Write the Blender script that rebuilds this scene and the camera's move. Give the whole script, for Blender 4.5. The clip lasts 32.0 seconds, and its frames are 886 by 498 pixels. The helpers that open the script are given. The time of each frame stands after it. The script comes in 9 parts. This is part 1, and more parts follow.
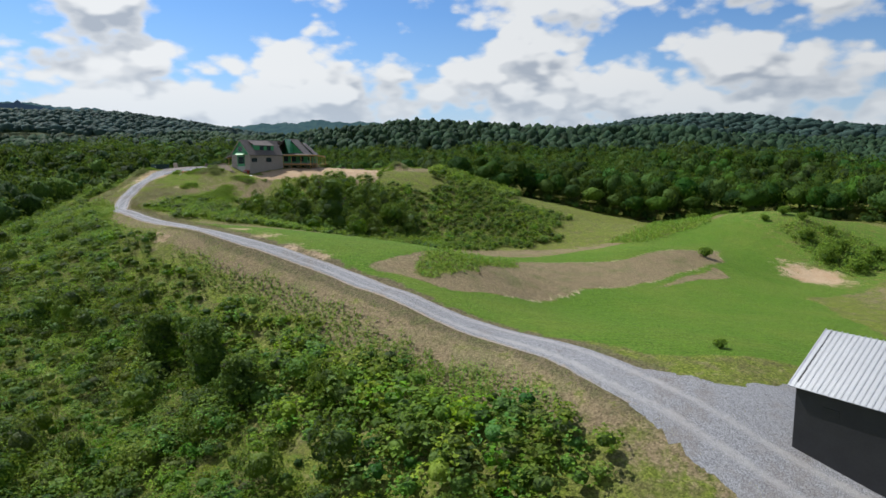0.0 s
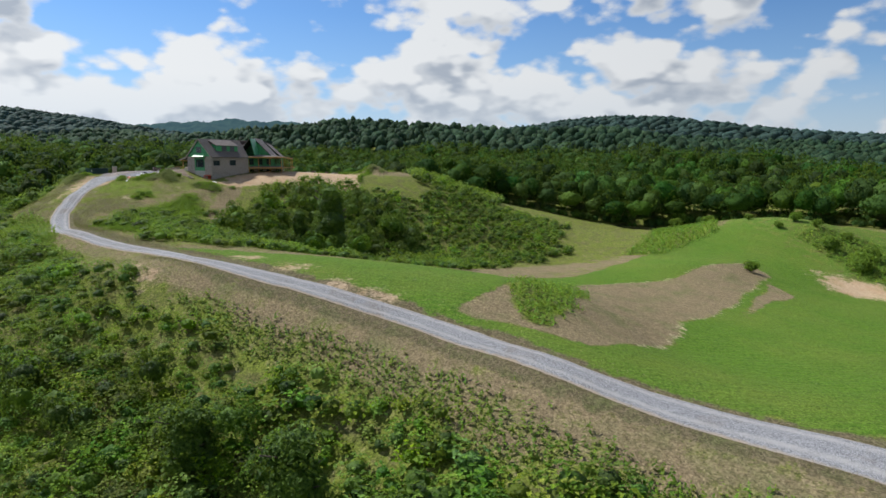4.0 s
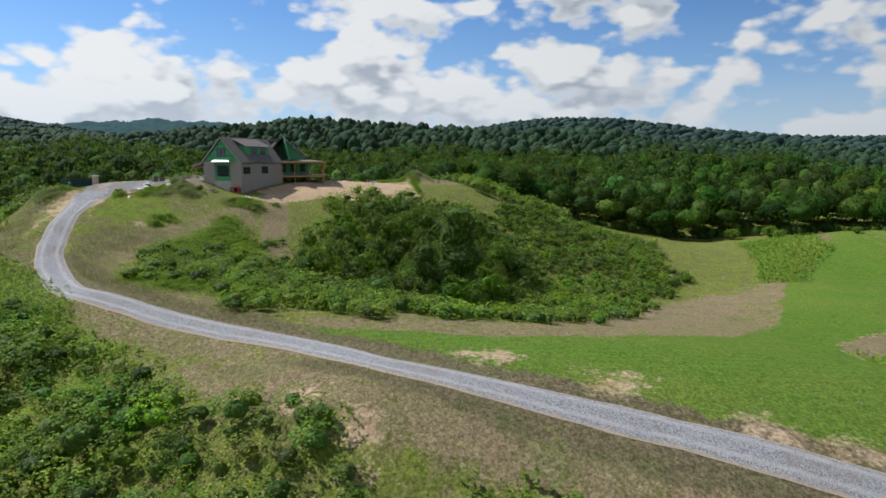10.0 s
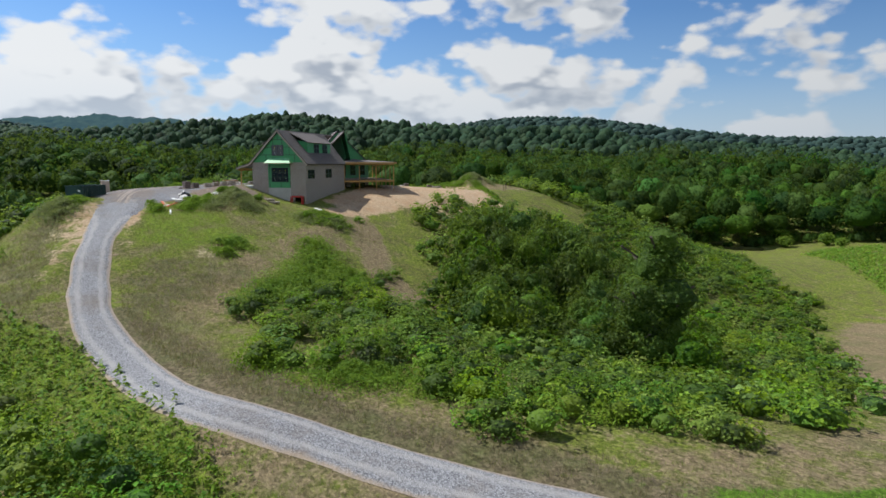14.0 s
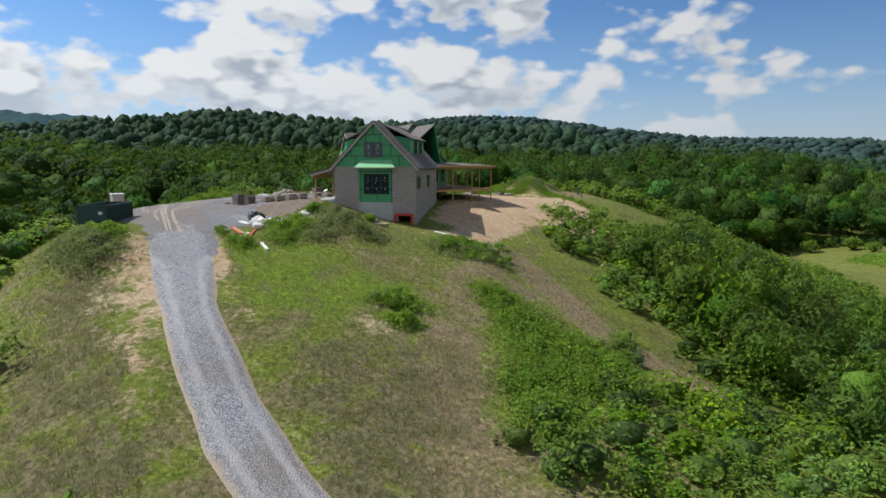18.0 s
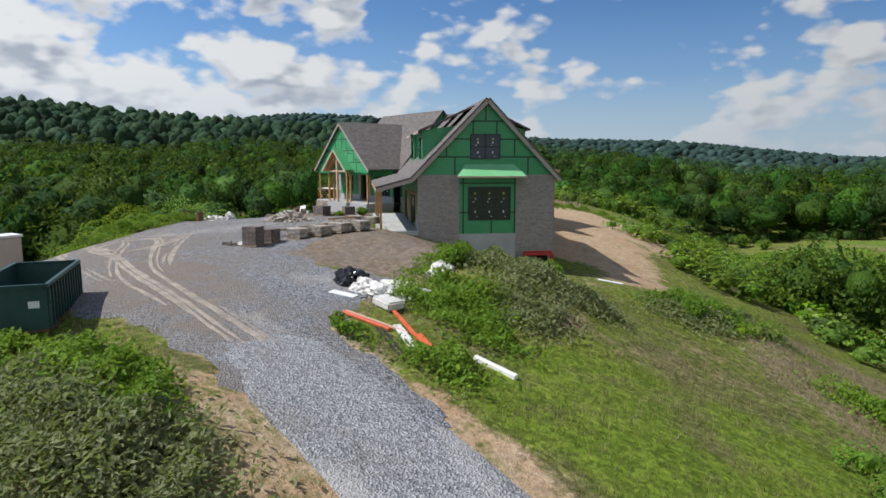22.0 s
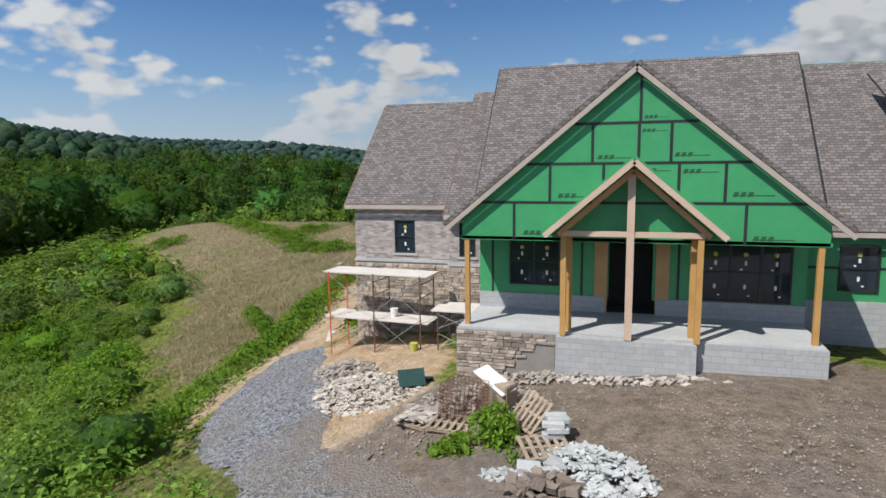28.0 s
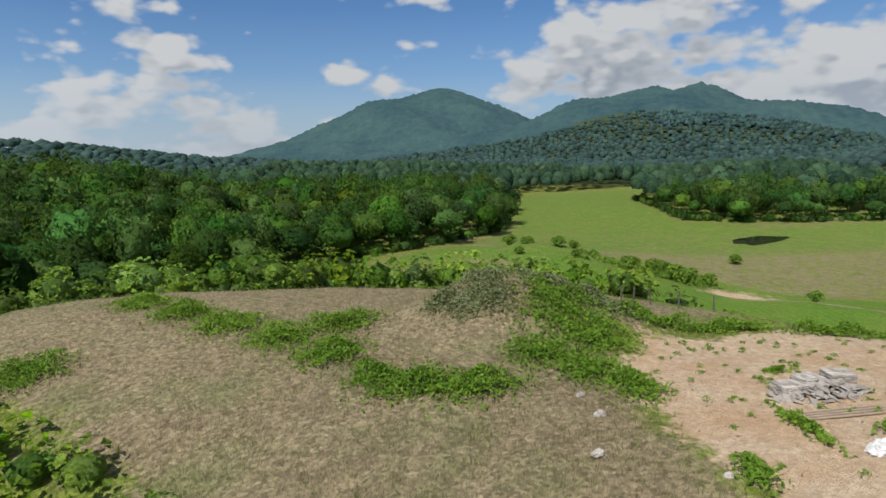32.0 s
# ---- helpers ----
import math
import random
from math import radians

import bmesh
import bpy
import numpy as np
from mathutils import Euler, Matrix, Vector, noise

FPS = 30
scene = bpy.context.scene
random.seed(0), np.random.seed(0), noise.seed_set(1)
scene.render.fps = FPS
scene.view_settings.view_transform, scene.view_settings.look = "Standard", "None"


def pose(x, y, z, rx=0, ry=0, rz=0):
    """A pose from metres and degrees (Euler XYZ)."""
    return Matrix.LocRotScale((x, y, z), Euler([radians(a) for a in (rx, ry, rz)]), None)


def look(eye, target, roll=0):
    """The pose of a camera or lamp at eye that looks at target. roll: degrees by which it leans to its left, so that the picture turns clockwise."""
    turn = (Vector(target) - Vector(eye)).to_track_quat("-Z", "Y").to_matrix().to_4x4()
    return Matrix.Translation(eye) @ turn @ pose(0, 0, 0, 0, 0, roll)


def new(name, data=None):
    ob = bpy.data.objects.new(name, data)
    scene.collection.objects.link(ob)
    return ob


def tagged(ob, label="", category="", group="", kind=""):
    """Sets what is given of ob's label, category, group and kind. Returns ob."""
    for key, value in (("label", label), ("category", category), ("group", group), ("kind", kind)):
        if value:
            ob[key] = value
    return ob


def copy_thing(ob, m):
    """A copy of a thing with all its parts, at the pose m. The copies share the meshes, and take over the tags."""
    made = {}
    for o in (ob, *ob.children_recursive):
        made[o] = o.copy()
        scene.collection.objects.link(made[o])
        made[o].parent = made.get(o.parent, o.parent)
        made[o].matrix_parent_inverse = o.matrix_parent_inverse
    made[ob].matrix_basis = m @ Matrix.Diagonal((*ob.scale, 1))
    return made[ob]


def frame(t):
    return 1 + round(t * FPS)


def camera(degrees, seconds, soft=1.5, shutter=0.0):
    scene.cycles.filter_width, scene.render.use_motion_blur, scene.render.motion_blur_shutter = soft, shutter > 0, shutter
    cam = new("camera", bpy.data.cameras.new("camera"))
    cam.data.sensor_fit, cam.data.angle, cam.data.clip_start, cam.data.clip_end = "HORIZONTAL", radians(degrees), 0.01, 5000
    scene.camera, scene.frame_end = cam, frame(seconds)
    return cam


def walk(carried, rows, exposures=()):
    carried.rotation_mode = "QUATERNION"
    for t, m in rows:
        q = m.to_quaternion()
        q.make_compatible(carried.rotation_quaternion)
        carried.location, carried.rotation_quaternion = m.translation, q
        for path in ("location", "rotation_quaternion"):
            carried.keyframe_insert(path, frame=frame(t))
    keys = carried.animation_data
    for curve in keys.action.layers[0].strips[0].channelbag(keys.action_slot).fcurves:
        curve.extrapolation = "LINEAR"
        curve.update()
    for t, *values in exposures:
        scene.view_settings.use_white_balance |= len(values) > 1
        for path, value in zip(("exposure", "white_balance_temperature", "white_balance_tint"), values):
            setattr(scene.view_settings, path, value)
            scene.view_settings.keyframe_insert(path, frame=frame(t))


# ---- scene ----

cam = camera(70.68, 32.0, soft=1.6)
ROWS = [
    (0.0, 251.41, 83.42, 0.04, 82.17, 0.16, 93.24),
    (0.5, 248.33, 80.17, 0.18, 82.15, 0.18, 92.10),
    (1.0, 245.11, 76.69, 0.35, 82.19, 0.23, 90.99),
    (1.5, 241.70, 73.42, 0.47, 82.19, 0.25, 89.84),
    (2.0, 238.08, 69.91, 0.64, 82.23, 0.27, 88.87),
    (2.5, 234.34, 66.46, 0.76, 82.19, 0.21, 88.00),
    (3.0, 230.34, 62.92, 0.89, 82.23, 0.26, 87.25),
    (3.5, 226.50, 59.50, 1.01, 82.22, 0.16, 86.47),
    (5.5, 211.19, 47.29, 1.27, 82.32, 0.21, 83.48),
    (6.0, 207.37, 44.37, 1.41, 82.36, 0.23, 82.91),
    (6.5, 203.27, 41.32, 1.41, 82.35, 0.23, 82.39),
    (7.0, 198.87, 37.99, 1.59, 82.37, 0.27, 81.94),
    (7.5, 194.47, 34.86, 1.64, 82.36, 0.22, 81.47),
    (8.0, 189.71, 31.35, 1.85, 82.37, 0.20, 81.09),
    (8.5, 185.24, 28.26, 1.92, 82.36, 0.13, 80.70),
    (9.0, 180.45, 24.85, 2.14, 82.36, 0.19, 80.26),
    (9.5, 176.10, 21.93, 2.18, 82.33, 0.15, 79.68),
    (10.0, 171.40, 18.85, 2.39, 82.35, 0.16, 79.19),
    (10.5, 167.02, 16.16, 2.40, 82.34, 0.13, 78.81),
    (11.0, 162.40, 13.14, 2.57, 82.34, 0.18, 78.53),
    (11.5, 157.60, 10.17, 2.61, 82.33, 0.14, 78.26),
    (12.0, 152.87, 7.26, 2.70, 82.34, 0.17, 77.89),
    (12.5, 148.24, 4.49, 2.70, 82.32, 0.10, 77.26),
    (13.0, 143.77, 1.68, 3.06, 82.31, 0.11, 76.61),
    (13.5, 139.30, -0.88, 3.05, 82.28, 0.02, 75.81),
    (15.5, 123.92, -11.02, 3.19, 82.26, 0.02, 73.27),
    (16.0, 118.75, -13.68, 3.34, 82.28, 0.03, 72.56),
    (16.5, 113.66, -16.08, 3.30, 82.29, 0.01, 71.84),
    (17.0, 108.48, -18.51, 3.49, 82.29, 0.09, 70.86),
    (17.5, 103.95, -20.47, 3.51, 82.21, -0.03, 69.66),
    (18.0, 99.17, -22.58, 3.66, 82.21, 0.03, 68.52),
    (18.5, 94.54, -24.34, 3.62, 82.19, -0.07, 67.29),
    (19.0, 89.33, -26.27, 3.80, 82.19, 0.04, 66.07),
    (19.5, 84.87, -27.62, 3.79, 82.16, -0.03, 63.80),
    (20.0, 80.27, -28.86, 3.82, 82.15, 0.01, 61.69),
    (20.5, 75.42, -30.00, 3.89, 82.16, 0.02, 58.87),
    (21.0, 70.50, -30.96, 3.95, 82.14, 0.05, 56.72),
    (21.5, 65.45, -31.86, 4.06, 82.15, 0.07, 54.67),
    (22.0, 60.47, -32.53, 4.13, 82.16, 0.07, 52.58),
    (22.5, 55.33, -32.94, 4.22, 82.16, 0.09, 50.22),
    (23.0, 50.37, -33.15, 4.27, 82.07, 0.11, 47.72),
    (23.5, 44.94, -33.22, 4.44, 82.08, 0.27, 45.49),
    (24.0, 39.93, -33.03, 4.46, 82.08, 0.22, 42.32),
    (24.5, 34.27, -32.37, 4.65, 82.09, 0.29, 39.29),
    (25.0, 29.18, -31.46, 4.73, 82.02, 0.24, 36.08),
    (25.5, 23.76, -30.14, 4.86, 82.01, 0.23, 32.98),
    (27.5, 4.60, -22.84, 5.33, 81.95, 0.62, 18.73),
    (28.0, -0.13, -20.13, 5.56, 81.98, 0.73, 16.50),
    (28.5, -4.62, -17.34, 5.66, 81.95, 0.70, 15.33),
    (29.0, -9.16, -14.28, 5.95, 81.93, 0.71, 12.51),
    (29.5, -13.19, -11.08, 6.10, 81.80, 0.73, 8.89),
    (30.0, -17.32, -7.66, 6.37, 81.83, 0.51, 5.84),
    (30.5, -21.39, -4.02, 6.64, 81.82, 0.53, 3.64),
    (31.0, -24.82, -0.60, 7.13, 81.84, 0.51, 2.52),
    (31.5, -27.93, 2.59, 7.54, 81.76, 0.54, 0.19),
    (32.0, -31.69, 6.67, 8.18, 81.75, 0.62, -3.07),
]
walk(cam, [(r[0], pose(*r[1:])) for r in ROWS])

# world, sun
SUN_AZ = (-0.58, -0.815)
SUN_EL = radians(52)


def build_world():
    w = bpy.data.worlds.new("sky")
    scene.world = w
    w.use_nodes = True
    nt = w.node_tree
    nt.nodes.clear()
    N, L = nt.nodes.new, nt.links.new
    out = N("ShaderNodeOutputWorld")
    bg = N("ShaderNodeBackground")
    sky = N("ShaderNodeTexSky")
    sky.sky_type = "NISHITA"
    sky.sun_disc = False
    sky.sun_elevation = SUN_EL
    sky.sun_rotation = math.atan2(SUN_AZ[0], SUN_AZ[1])
    sky.air_density, sky.dust_density, sky.ozone_density = 1.0, 0.15, 3.6
    tc = N("ShaderNodeTexCoord")
    sep = N("ShaderNodeSeparateXYZ")
    L(tc.outputs["Generated"], sep.inputs[0])
    # heaped clouds over the sky's directions, drawn out sideways
    st = N("ShaderNodeVectorMath"); st.operation = "MULTIPLY"; st.inputs[1].default_value = (1.0, 1.0, 1.9)
    L(tc.outputs["Generated"], st.inputs[0])
    off = N("ShaderNodeVectorMath"); off.operation = "ADD"; off.inputs[1].default_value = CLOUD_SHIFT
    L(st.outputs[0], off.inputs[0])

    def heap(vec, scale, detail, rough):
        n = N("ShaderNodeTexNoise")
        n.inputs["Scale"].default_value, n.inputs["Detail"].default_value, n.inputs["Roughness"].default_value = scale, detail, rough
        n.inputs["Distortion"].default_value = 0.0
        L(vec, n.inputs["Vector"])
        return n.outputs[0]

    def fmath(op, a, b):
        n = N("ShaderNodeMath"); n.operation = op
        for sock, v in ((n.inputs[0], a), (n.inputs[1], b)):
            if isinstance(v, (int, float)):
                sock.default_value = v
            else:
                L(v, sock)
        return n.outputs[0]

    def ramp(v, a, b, c, d, kind="LINEAR"):
        n = N("ShaderNodeMapRange"); n.interpolation_type = kind
        for i, q in enumerate((a, b, c, d)):
            n.inputs[i + 1].default_value = q
        L(v, n.inputs[0])
        return n.outputs[0]

    def billows(vec):
        """Low noise that sets where clouds stand, with three sizes of round heads on it."""
        v = heap(vec, 4.3, 3, 0.5)
        for scale, amount in ((11.0, 0.20), (24.0, 0.11), (52.0, 0.055)):
            n = N("ShaderNodeTexVoronoi"); n.feature = "SMOOTH_F1"
            n.inputs["Scale"].default_value, n.inputs["Smoothness"].default_value = scale, 0.35
            L(vec, n.inputs["Vector"])
            v = fmath("ADD", v, fmath("MULTIPLY", fmath("SUBTRACT", 0.42, n.outputs["Distance"]), amount))
        return v

    up = N("ShaderNodeVectorMath"); up.operation = "ADD"; up.inputs[1].default_value = (-0.012, -0.016, 0.055)
    L(off.outputs[0], up.inputs[0])
    here, above = billows(off.outputs[0]), billows(up.outputs[0])
    fray = fmath("MULTIPLY", fmath("SUBTRACT", heap(off.outputs[0], 26.0, 8, 0.62), 0.5), 0.13)
    west = fmath("MULTIPLY", fmath("SUBTRACT", fmath("ABSOLUTE", fmath("ADD", sep.outputs["X"], 0.12), 0.0), 0.30), 0.085)
    cover = fmath("ADD", fmath("ADD", ramp(sep.outputs["Z"], 0.015, 0.20, 0.105, -0.005), west), ramp(sep.outputs["X"], -0.25, 0.35, 0.0, 0.085))
    dens = fmath("ADD", fmath("ADD", here, fray), cover)
    msk = ramp(dens, 0.515, 0.60, 0, 1, "SMOOTHSTEP")
    lit = ramp(fmath("ADD", fmath("SUBTRACT", here, above), fmath("MULTIPLY", fray, 0.35)), -0.07, 0.06, 0, 1, "SMOOTHSTEP")
    thick = ramp(dens, 0.53, 0.66, 0, 1)
    shade = fmath("MULTIPLY", thick, fmath("SUBTRACT", 1.0, lit))
    cc = N("ShaderNodeMix"); cc.data_type = "RGBA"
    cc.inputs[6].default_value = (8.5, 8.8, 9.1, 1); cc.inputs[7].default_value = (4.3, 4.9, 5.8, 1)
    L(shade, cc.inputs[0])
    mix = N("ShaderNodeMix"); mix.data_type = "RGBA"
    hazy = N("ShaderNodeMix"); hazy.data_type = "RGBA"; hazy.inputs[7].default_value = (4.4, 6.1, 8.4, 1)
    L(ramp(sep.outputs["Z"], 0.0, 0.22, 0.55, 0.0), hazy.inputs[0]); clear = N("ShaderNodeMix"); clear.data_type = "RGBA"; clear.blend_type = "MULTIPLY"; clear.inputs[0].default_value = 1.0
    clear.inputs[7].default_value = (0.78, 1.04, 1.32, 1)
    L(sky.outputs[0], clear.inputs[6]); L(clear.outputs[2], hazy.inputs[6])
    L(msk, mix.inputs[0]); L(hazy.outputs[2], mix.inputs[6]); L(cc.outputs[2], mix.inputs[7])
    veil = N("ShaderNodeMix"); veil.data_type = "RGBA"; veil.inputs[7].default_value = (6.2, 7.2, 8.3, 1)
    L(ramp(sep.outputs["Z"], 0.0, 0.13, 0.75, 0.0), veil.inputs[0]); L(mix.outputs[2], veil.inputs[6])
    toward = fmath("ADD", fmath("MULTIPLY", sep.outputs["X"], SUN_AZ[0]), fmath("MULTIPLY", sep.outputs["Y"], SUN_AZ[1]))
    glow = N("ShaderNodeVectorMath"); glow.operation = "SCALE"
    L(veil.outputs[2], glow.inputs[0]); L(ramp(toward, -0.6, 0.9, 0.92, 1.36), glow.inputs["Scale"])
    L(glow.outputs[0], bg.inputs[0])
    bg.inputs[1].default_value = 0.073
    L(bg.outputs[0], out.inputs[0])


CLOUD_SHIFT = (3.1, 1.7, 0.4)
build_world()
sun = bpy.data.lights.new("sun", "SUN")
sun.energy, sun.angle, sun.color = 5.0, radians(0.6), (1.0, 0.985, 0.945)
sun_ob = new("sun", sun)
sun_ob.matrix_world = look((0, 0, 200), (-SUN_AZ[0] * 100, -SUN_AZ[1] * 100, 200 - 100 * math.tan(SUN_EL)))

# ---- materials ----
def nodes(name):
    m = bpy.data.materials.new(name)
    m.use_nodes = True
    nt = m.node_tree
    nt.nodes.clear()
    out = nt.nodes.new("ShaderNodeOutputMaterial")
    b = nt.nodes.new("ShaderNodeBsdfPrincipled")
    nt.links.new(b.outputs[0], out.inputs[0])
    return m, nt, b


def noise_tex(nt, scale, detail=4, rough=0.6, vec=None):
    n = nt.nodes.new("ShaderNodeTexNoise")
    n.inputs["Scale"].default_value, n.inputs["Detail"].default_value, n.inputs["Roughness"].default_value = scale, detail, rough
    nt.links.new((vec or position(nt)), n.inputs["Vector"])
    return n.outputs[0]


def position(nt):
    g = nt.nodes.new("ShaderNodeNewGeometry")
    return g.outputs["Position"]


def objcoord(nt):
    return nt.nodes.new("ShaderNodeTexCoord").outputs["Object"]


def mapr(nt, val, a, b, c=0.0, d=1.0):
    n = nt.nodes.new("ShaderNodeMapRange")
    for i, v in enumerate((a, b, c, d)):
        n.inputs[i + 1].default_value = v
    nt.links.new(val, n.inputs[0])
    return n.outputs[0]


def mixc(nt, fac, a, b, mode="MIX"):
    n = nt.nodes.new("ShaderNodeMix")
    n.data_type, n.blend_type = "RGBA", mode
    for sock, v in ((n.inputs[0], fac), (n.inputs[6], a), (n.inputs[7], b)):
        if isinstance(v, (int, float)):
            sock.default_value = v
        elif isinstance(v, tuple):
            sock.default_value = (*v, 1) if len(v) == 3 else v
        else:
            nt.links.new(v, sock)
    return n.outputs[2]


def math_n(nt, op, a, b=0.0):
    n = nt.nodes.new("ShaderNodeMath")
    n.operation = op
    for sock, v in ((n.inputs[0], a), (n.inputs[1], b)):
        if isinstance(v, (int, float)):
            sock.default_value = v
        else:
            nt.links.new(v, sock)
    return n.outputs[0]


def bump(nt, b, h, strength=0.4, dist=0.02):
    n = nt.nodes.new("ShaderNodeBump")
    n.inputs["Strength"].default_value, n.inputs["Distance"].default_value = strength, dist
    nt.links.new(h, n.inputs["Height"])
    nt.links.new(n.outputs[0], b.inputs["Normal"])


def plain(name, c1, c2, rough=0.8, metal=0.0, s1=0.8, s2=14.0, bs=0.25, bd=0.01, rand=0.0):
    """Two colours mixed by coarse and fine noise, with a little relief; rand: brightness that differs from object to object."""
    m, nt, b = nodes(name)
    a, f = noise_tex(nt, s1, 5), noise_tex(nt, s2, 6)
    col = mixc(nt, mapr(nt, math_n(nt, "ADD", math_n(nt, "MULTIPLY", a, 0.6), math_n(nt, "MULTIPLY", f, 0.4)), 0.33, 0.67), c1, c2)
    if rand:
        oi = nt.nodes.new("ShaderNodeObjectInfo")
        k = mapr(nt, oi.outputs["Random"], 0, 1, 1 - rand, 1 + rand)
        hsv = nt.nodes.new("ShaderNodeHueSaturation")
        nt.links.new(col, hsv.inputs["Color"])
        nt.links.new(k, hsv.inputs["Value"])
        col = hsv.outputs[0]
    nt.links.new(col, b.inputs["Base Color"])
    b.inputs["Roughness"].default_value, b.inputs["Metallic"].default_value = rough, metal
    bump(nt, b, f, bs, bd)
    return m


def leafy(name, dark, light, thin=0.36, cell=0.12, turn=1.15):
    """Foliage: small leaf facets that each face their own way, colour that differs from leaf to leaf and plant to plant, light through the blades."""
    m, nt, b = nodes(name)
    L = nt.links.new
    g = nt.nodes.new("ShaderNodeNewGeometry")
    oi = nt.nodes.new("ShaderNodeObjectInfo")
    vo = nt.nodes.new("ShaderNodeTexVoronoi")
    vo.inputs["Scale"].default_value = 1.0 / cell
    L(g.outputs["Position"], vo.inputs["Vector"])
    vm = []
    for op, v in (("SUBTRACT", (0.5, 0.5, 0.5)), ("SCALE", None), ("ADD", None), ("NORMALIZE", None)):
        n = nt.nodes.new("ShaderNodeVectorMath")
        n.operation = op
        if v:
            n.inputs[1].default_value = v
        if vm:
            L(vm[-1].outputs[0], n.inputs[0])
        vm.append(n)
    L(vo.outputs["Color"], vm[0].inputs[0])
    vm[1].inputs["Scale"].default_value = turn
    L(g.outputs["Normal"], vm[2].inputs[1])
    facing = vm[3].outputs[0]
    sp = nt.nodes.new("ShaderNodeSeparateColor")
    L(vo.outputs["Color"], sp.inputs[0])
    n1 = noise_tex(nt, 0.11, 3)
    f = math_n(nt, "ADD", math_n(nt, "MULTIPLY", g.outputs["Random Per Island"], 0.3), math_n(nt, "ADD", math_n(nt, "MULTIPLY", sp.outputs[0], 0.3), math_n(nt, "MULTIPLY", n1, 0.5)))
    col = mixc(nt, mapr(nt, f, 0.30, 0.78), dark, light)
    tone = nt.nodes.new("ShaderNodeAttribute")
    tone.attribute_name = "tone"
    sx = nt.nodes.new("ShaderNodeSeparateXYZ")
    L(tone.outputs["Vector"], sx.inputs[0])
    hsv = nt.nodes.new("ShaderNodeHueSaturation")
    L(col, hsv.inputs["Color"])
    L(math_n(nt, "ADD", mapr(nt, oi.outputs["Random"], 0, 1, 0.492, 0.506), sx.outputs[1]), hsv.inputs["Hue"])
    L(math_n(nt, "ADD", mapr(nt, oi.outputs["Random"], 0, 1, 0.92, 1.08), sx.outputs[0]), hsv.inputs["Value"])
    L(math_n(nt, "ADD", 1.0, sx.outputs[2]), hsv.inputs["Saturation"])
    L(hsv.outputs[0], b.inputs["Base Color"])
    L(facing, b.inputs["Normal"])
    b.inputs["Roughness"].default_value = 0.65
    b.inputs["Specular IOR Level"].default_value = 0.25 if cell < 0.3 else 0.05
    tr = nt.nodes.new("ShaderNodeBsdfTranslucent")
    L(mixc(nt, 0.5, hsv.outputs[0], (0.30, 0.42, 0.05)), tr.inputs[0])
    L(facing, tr.inputs["Normal"])
    ms = nt.nodes.new("ShaderNodeMixShader")
    ms.inputs[0].default_value = thin
    out = [n for n in nt.nodes if n.type == "OUTPUT_MATERIAL"][0]
    L(b.outputs[0], ms.inputs[1])
    L(tr.outputs[0], ms.inputs[2])
    L(ms.outputs[0], out.inputs[0])
    return m


def masonry(name, c1, c2, mortar, w, h, joint, offset=0.5, bias=0.0, dist=0.006, stain=0.25, squash=1.0):
    """Coursed units on the UV map, which is in metres."""
    m, nt, b = nodes(name)
    uv = nt.nodes.new("ShaderNodeUVMap")
    br = nt.nodes.new("ShaderNodeTexBrick")
    br.offset, br.squash = offset, squash
    br.inputs["Scale"].default_value = 1.0
    br.inputs["Brick Width"].default_value, br.inputs["Row Height"].default_value = w, h
    br.inputs["Mortar Size"].default_value, br.inputs["Bias"].default_value = joint, bias
    br.inputs["Mortar Smooth"].default_value = 0.1
    br.inputs["Color1"].default_value, br.inputs["Color2"].default_value, br.inputs["Mortar"].default_value = (*c1, 1), (*c2, 1), (*mortar, 1)
    nt.links.new(uv.outputs[0], br.inputs["Vector"])
    n1, n2 = noise_tex(nt, 0.7, 5), noise_tex(nt, 9, 5)
    dark = mixc(nt, stain, br.outputs[0], mixc(nt, mapr(nt, n2, 0.3, 0.7), (0.05, 0.045, 0.04), (0.7, 0.66, 0.6)), "MIX")
    col = mixc(nt, mapr(nt, n1, 0.35, 0.7, 0, 0.6), br.outputs[0], dark)
    nt.links.new(col, b.inputs["Base Color"])
    b.inputs["Roughness"].default_value = 0.9
    hgt = math_n(nt, "SUBTRACT", math_n(nt, "MULTIPLY", n2, 0.4), br.outputs["Fac"])
    bump(nt, b, hgt, 0.7, dist)
    return m


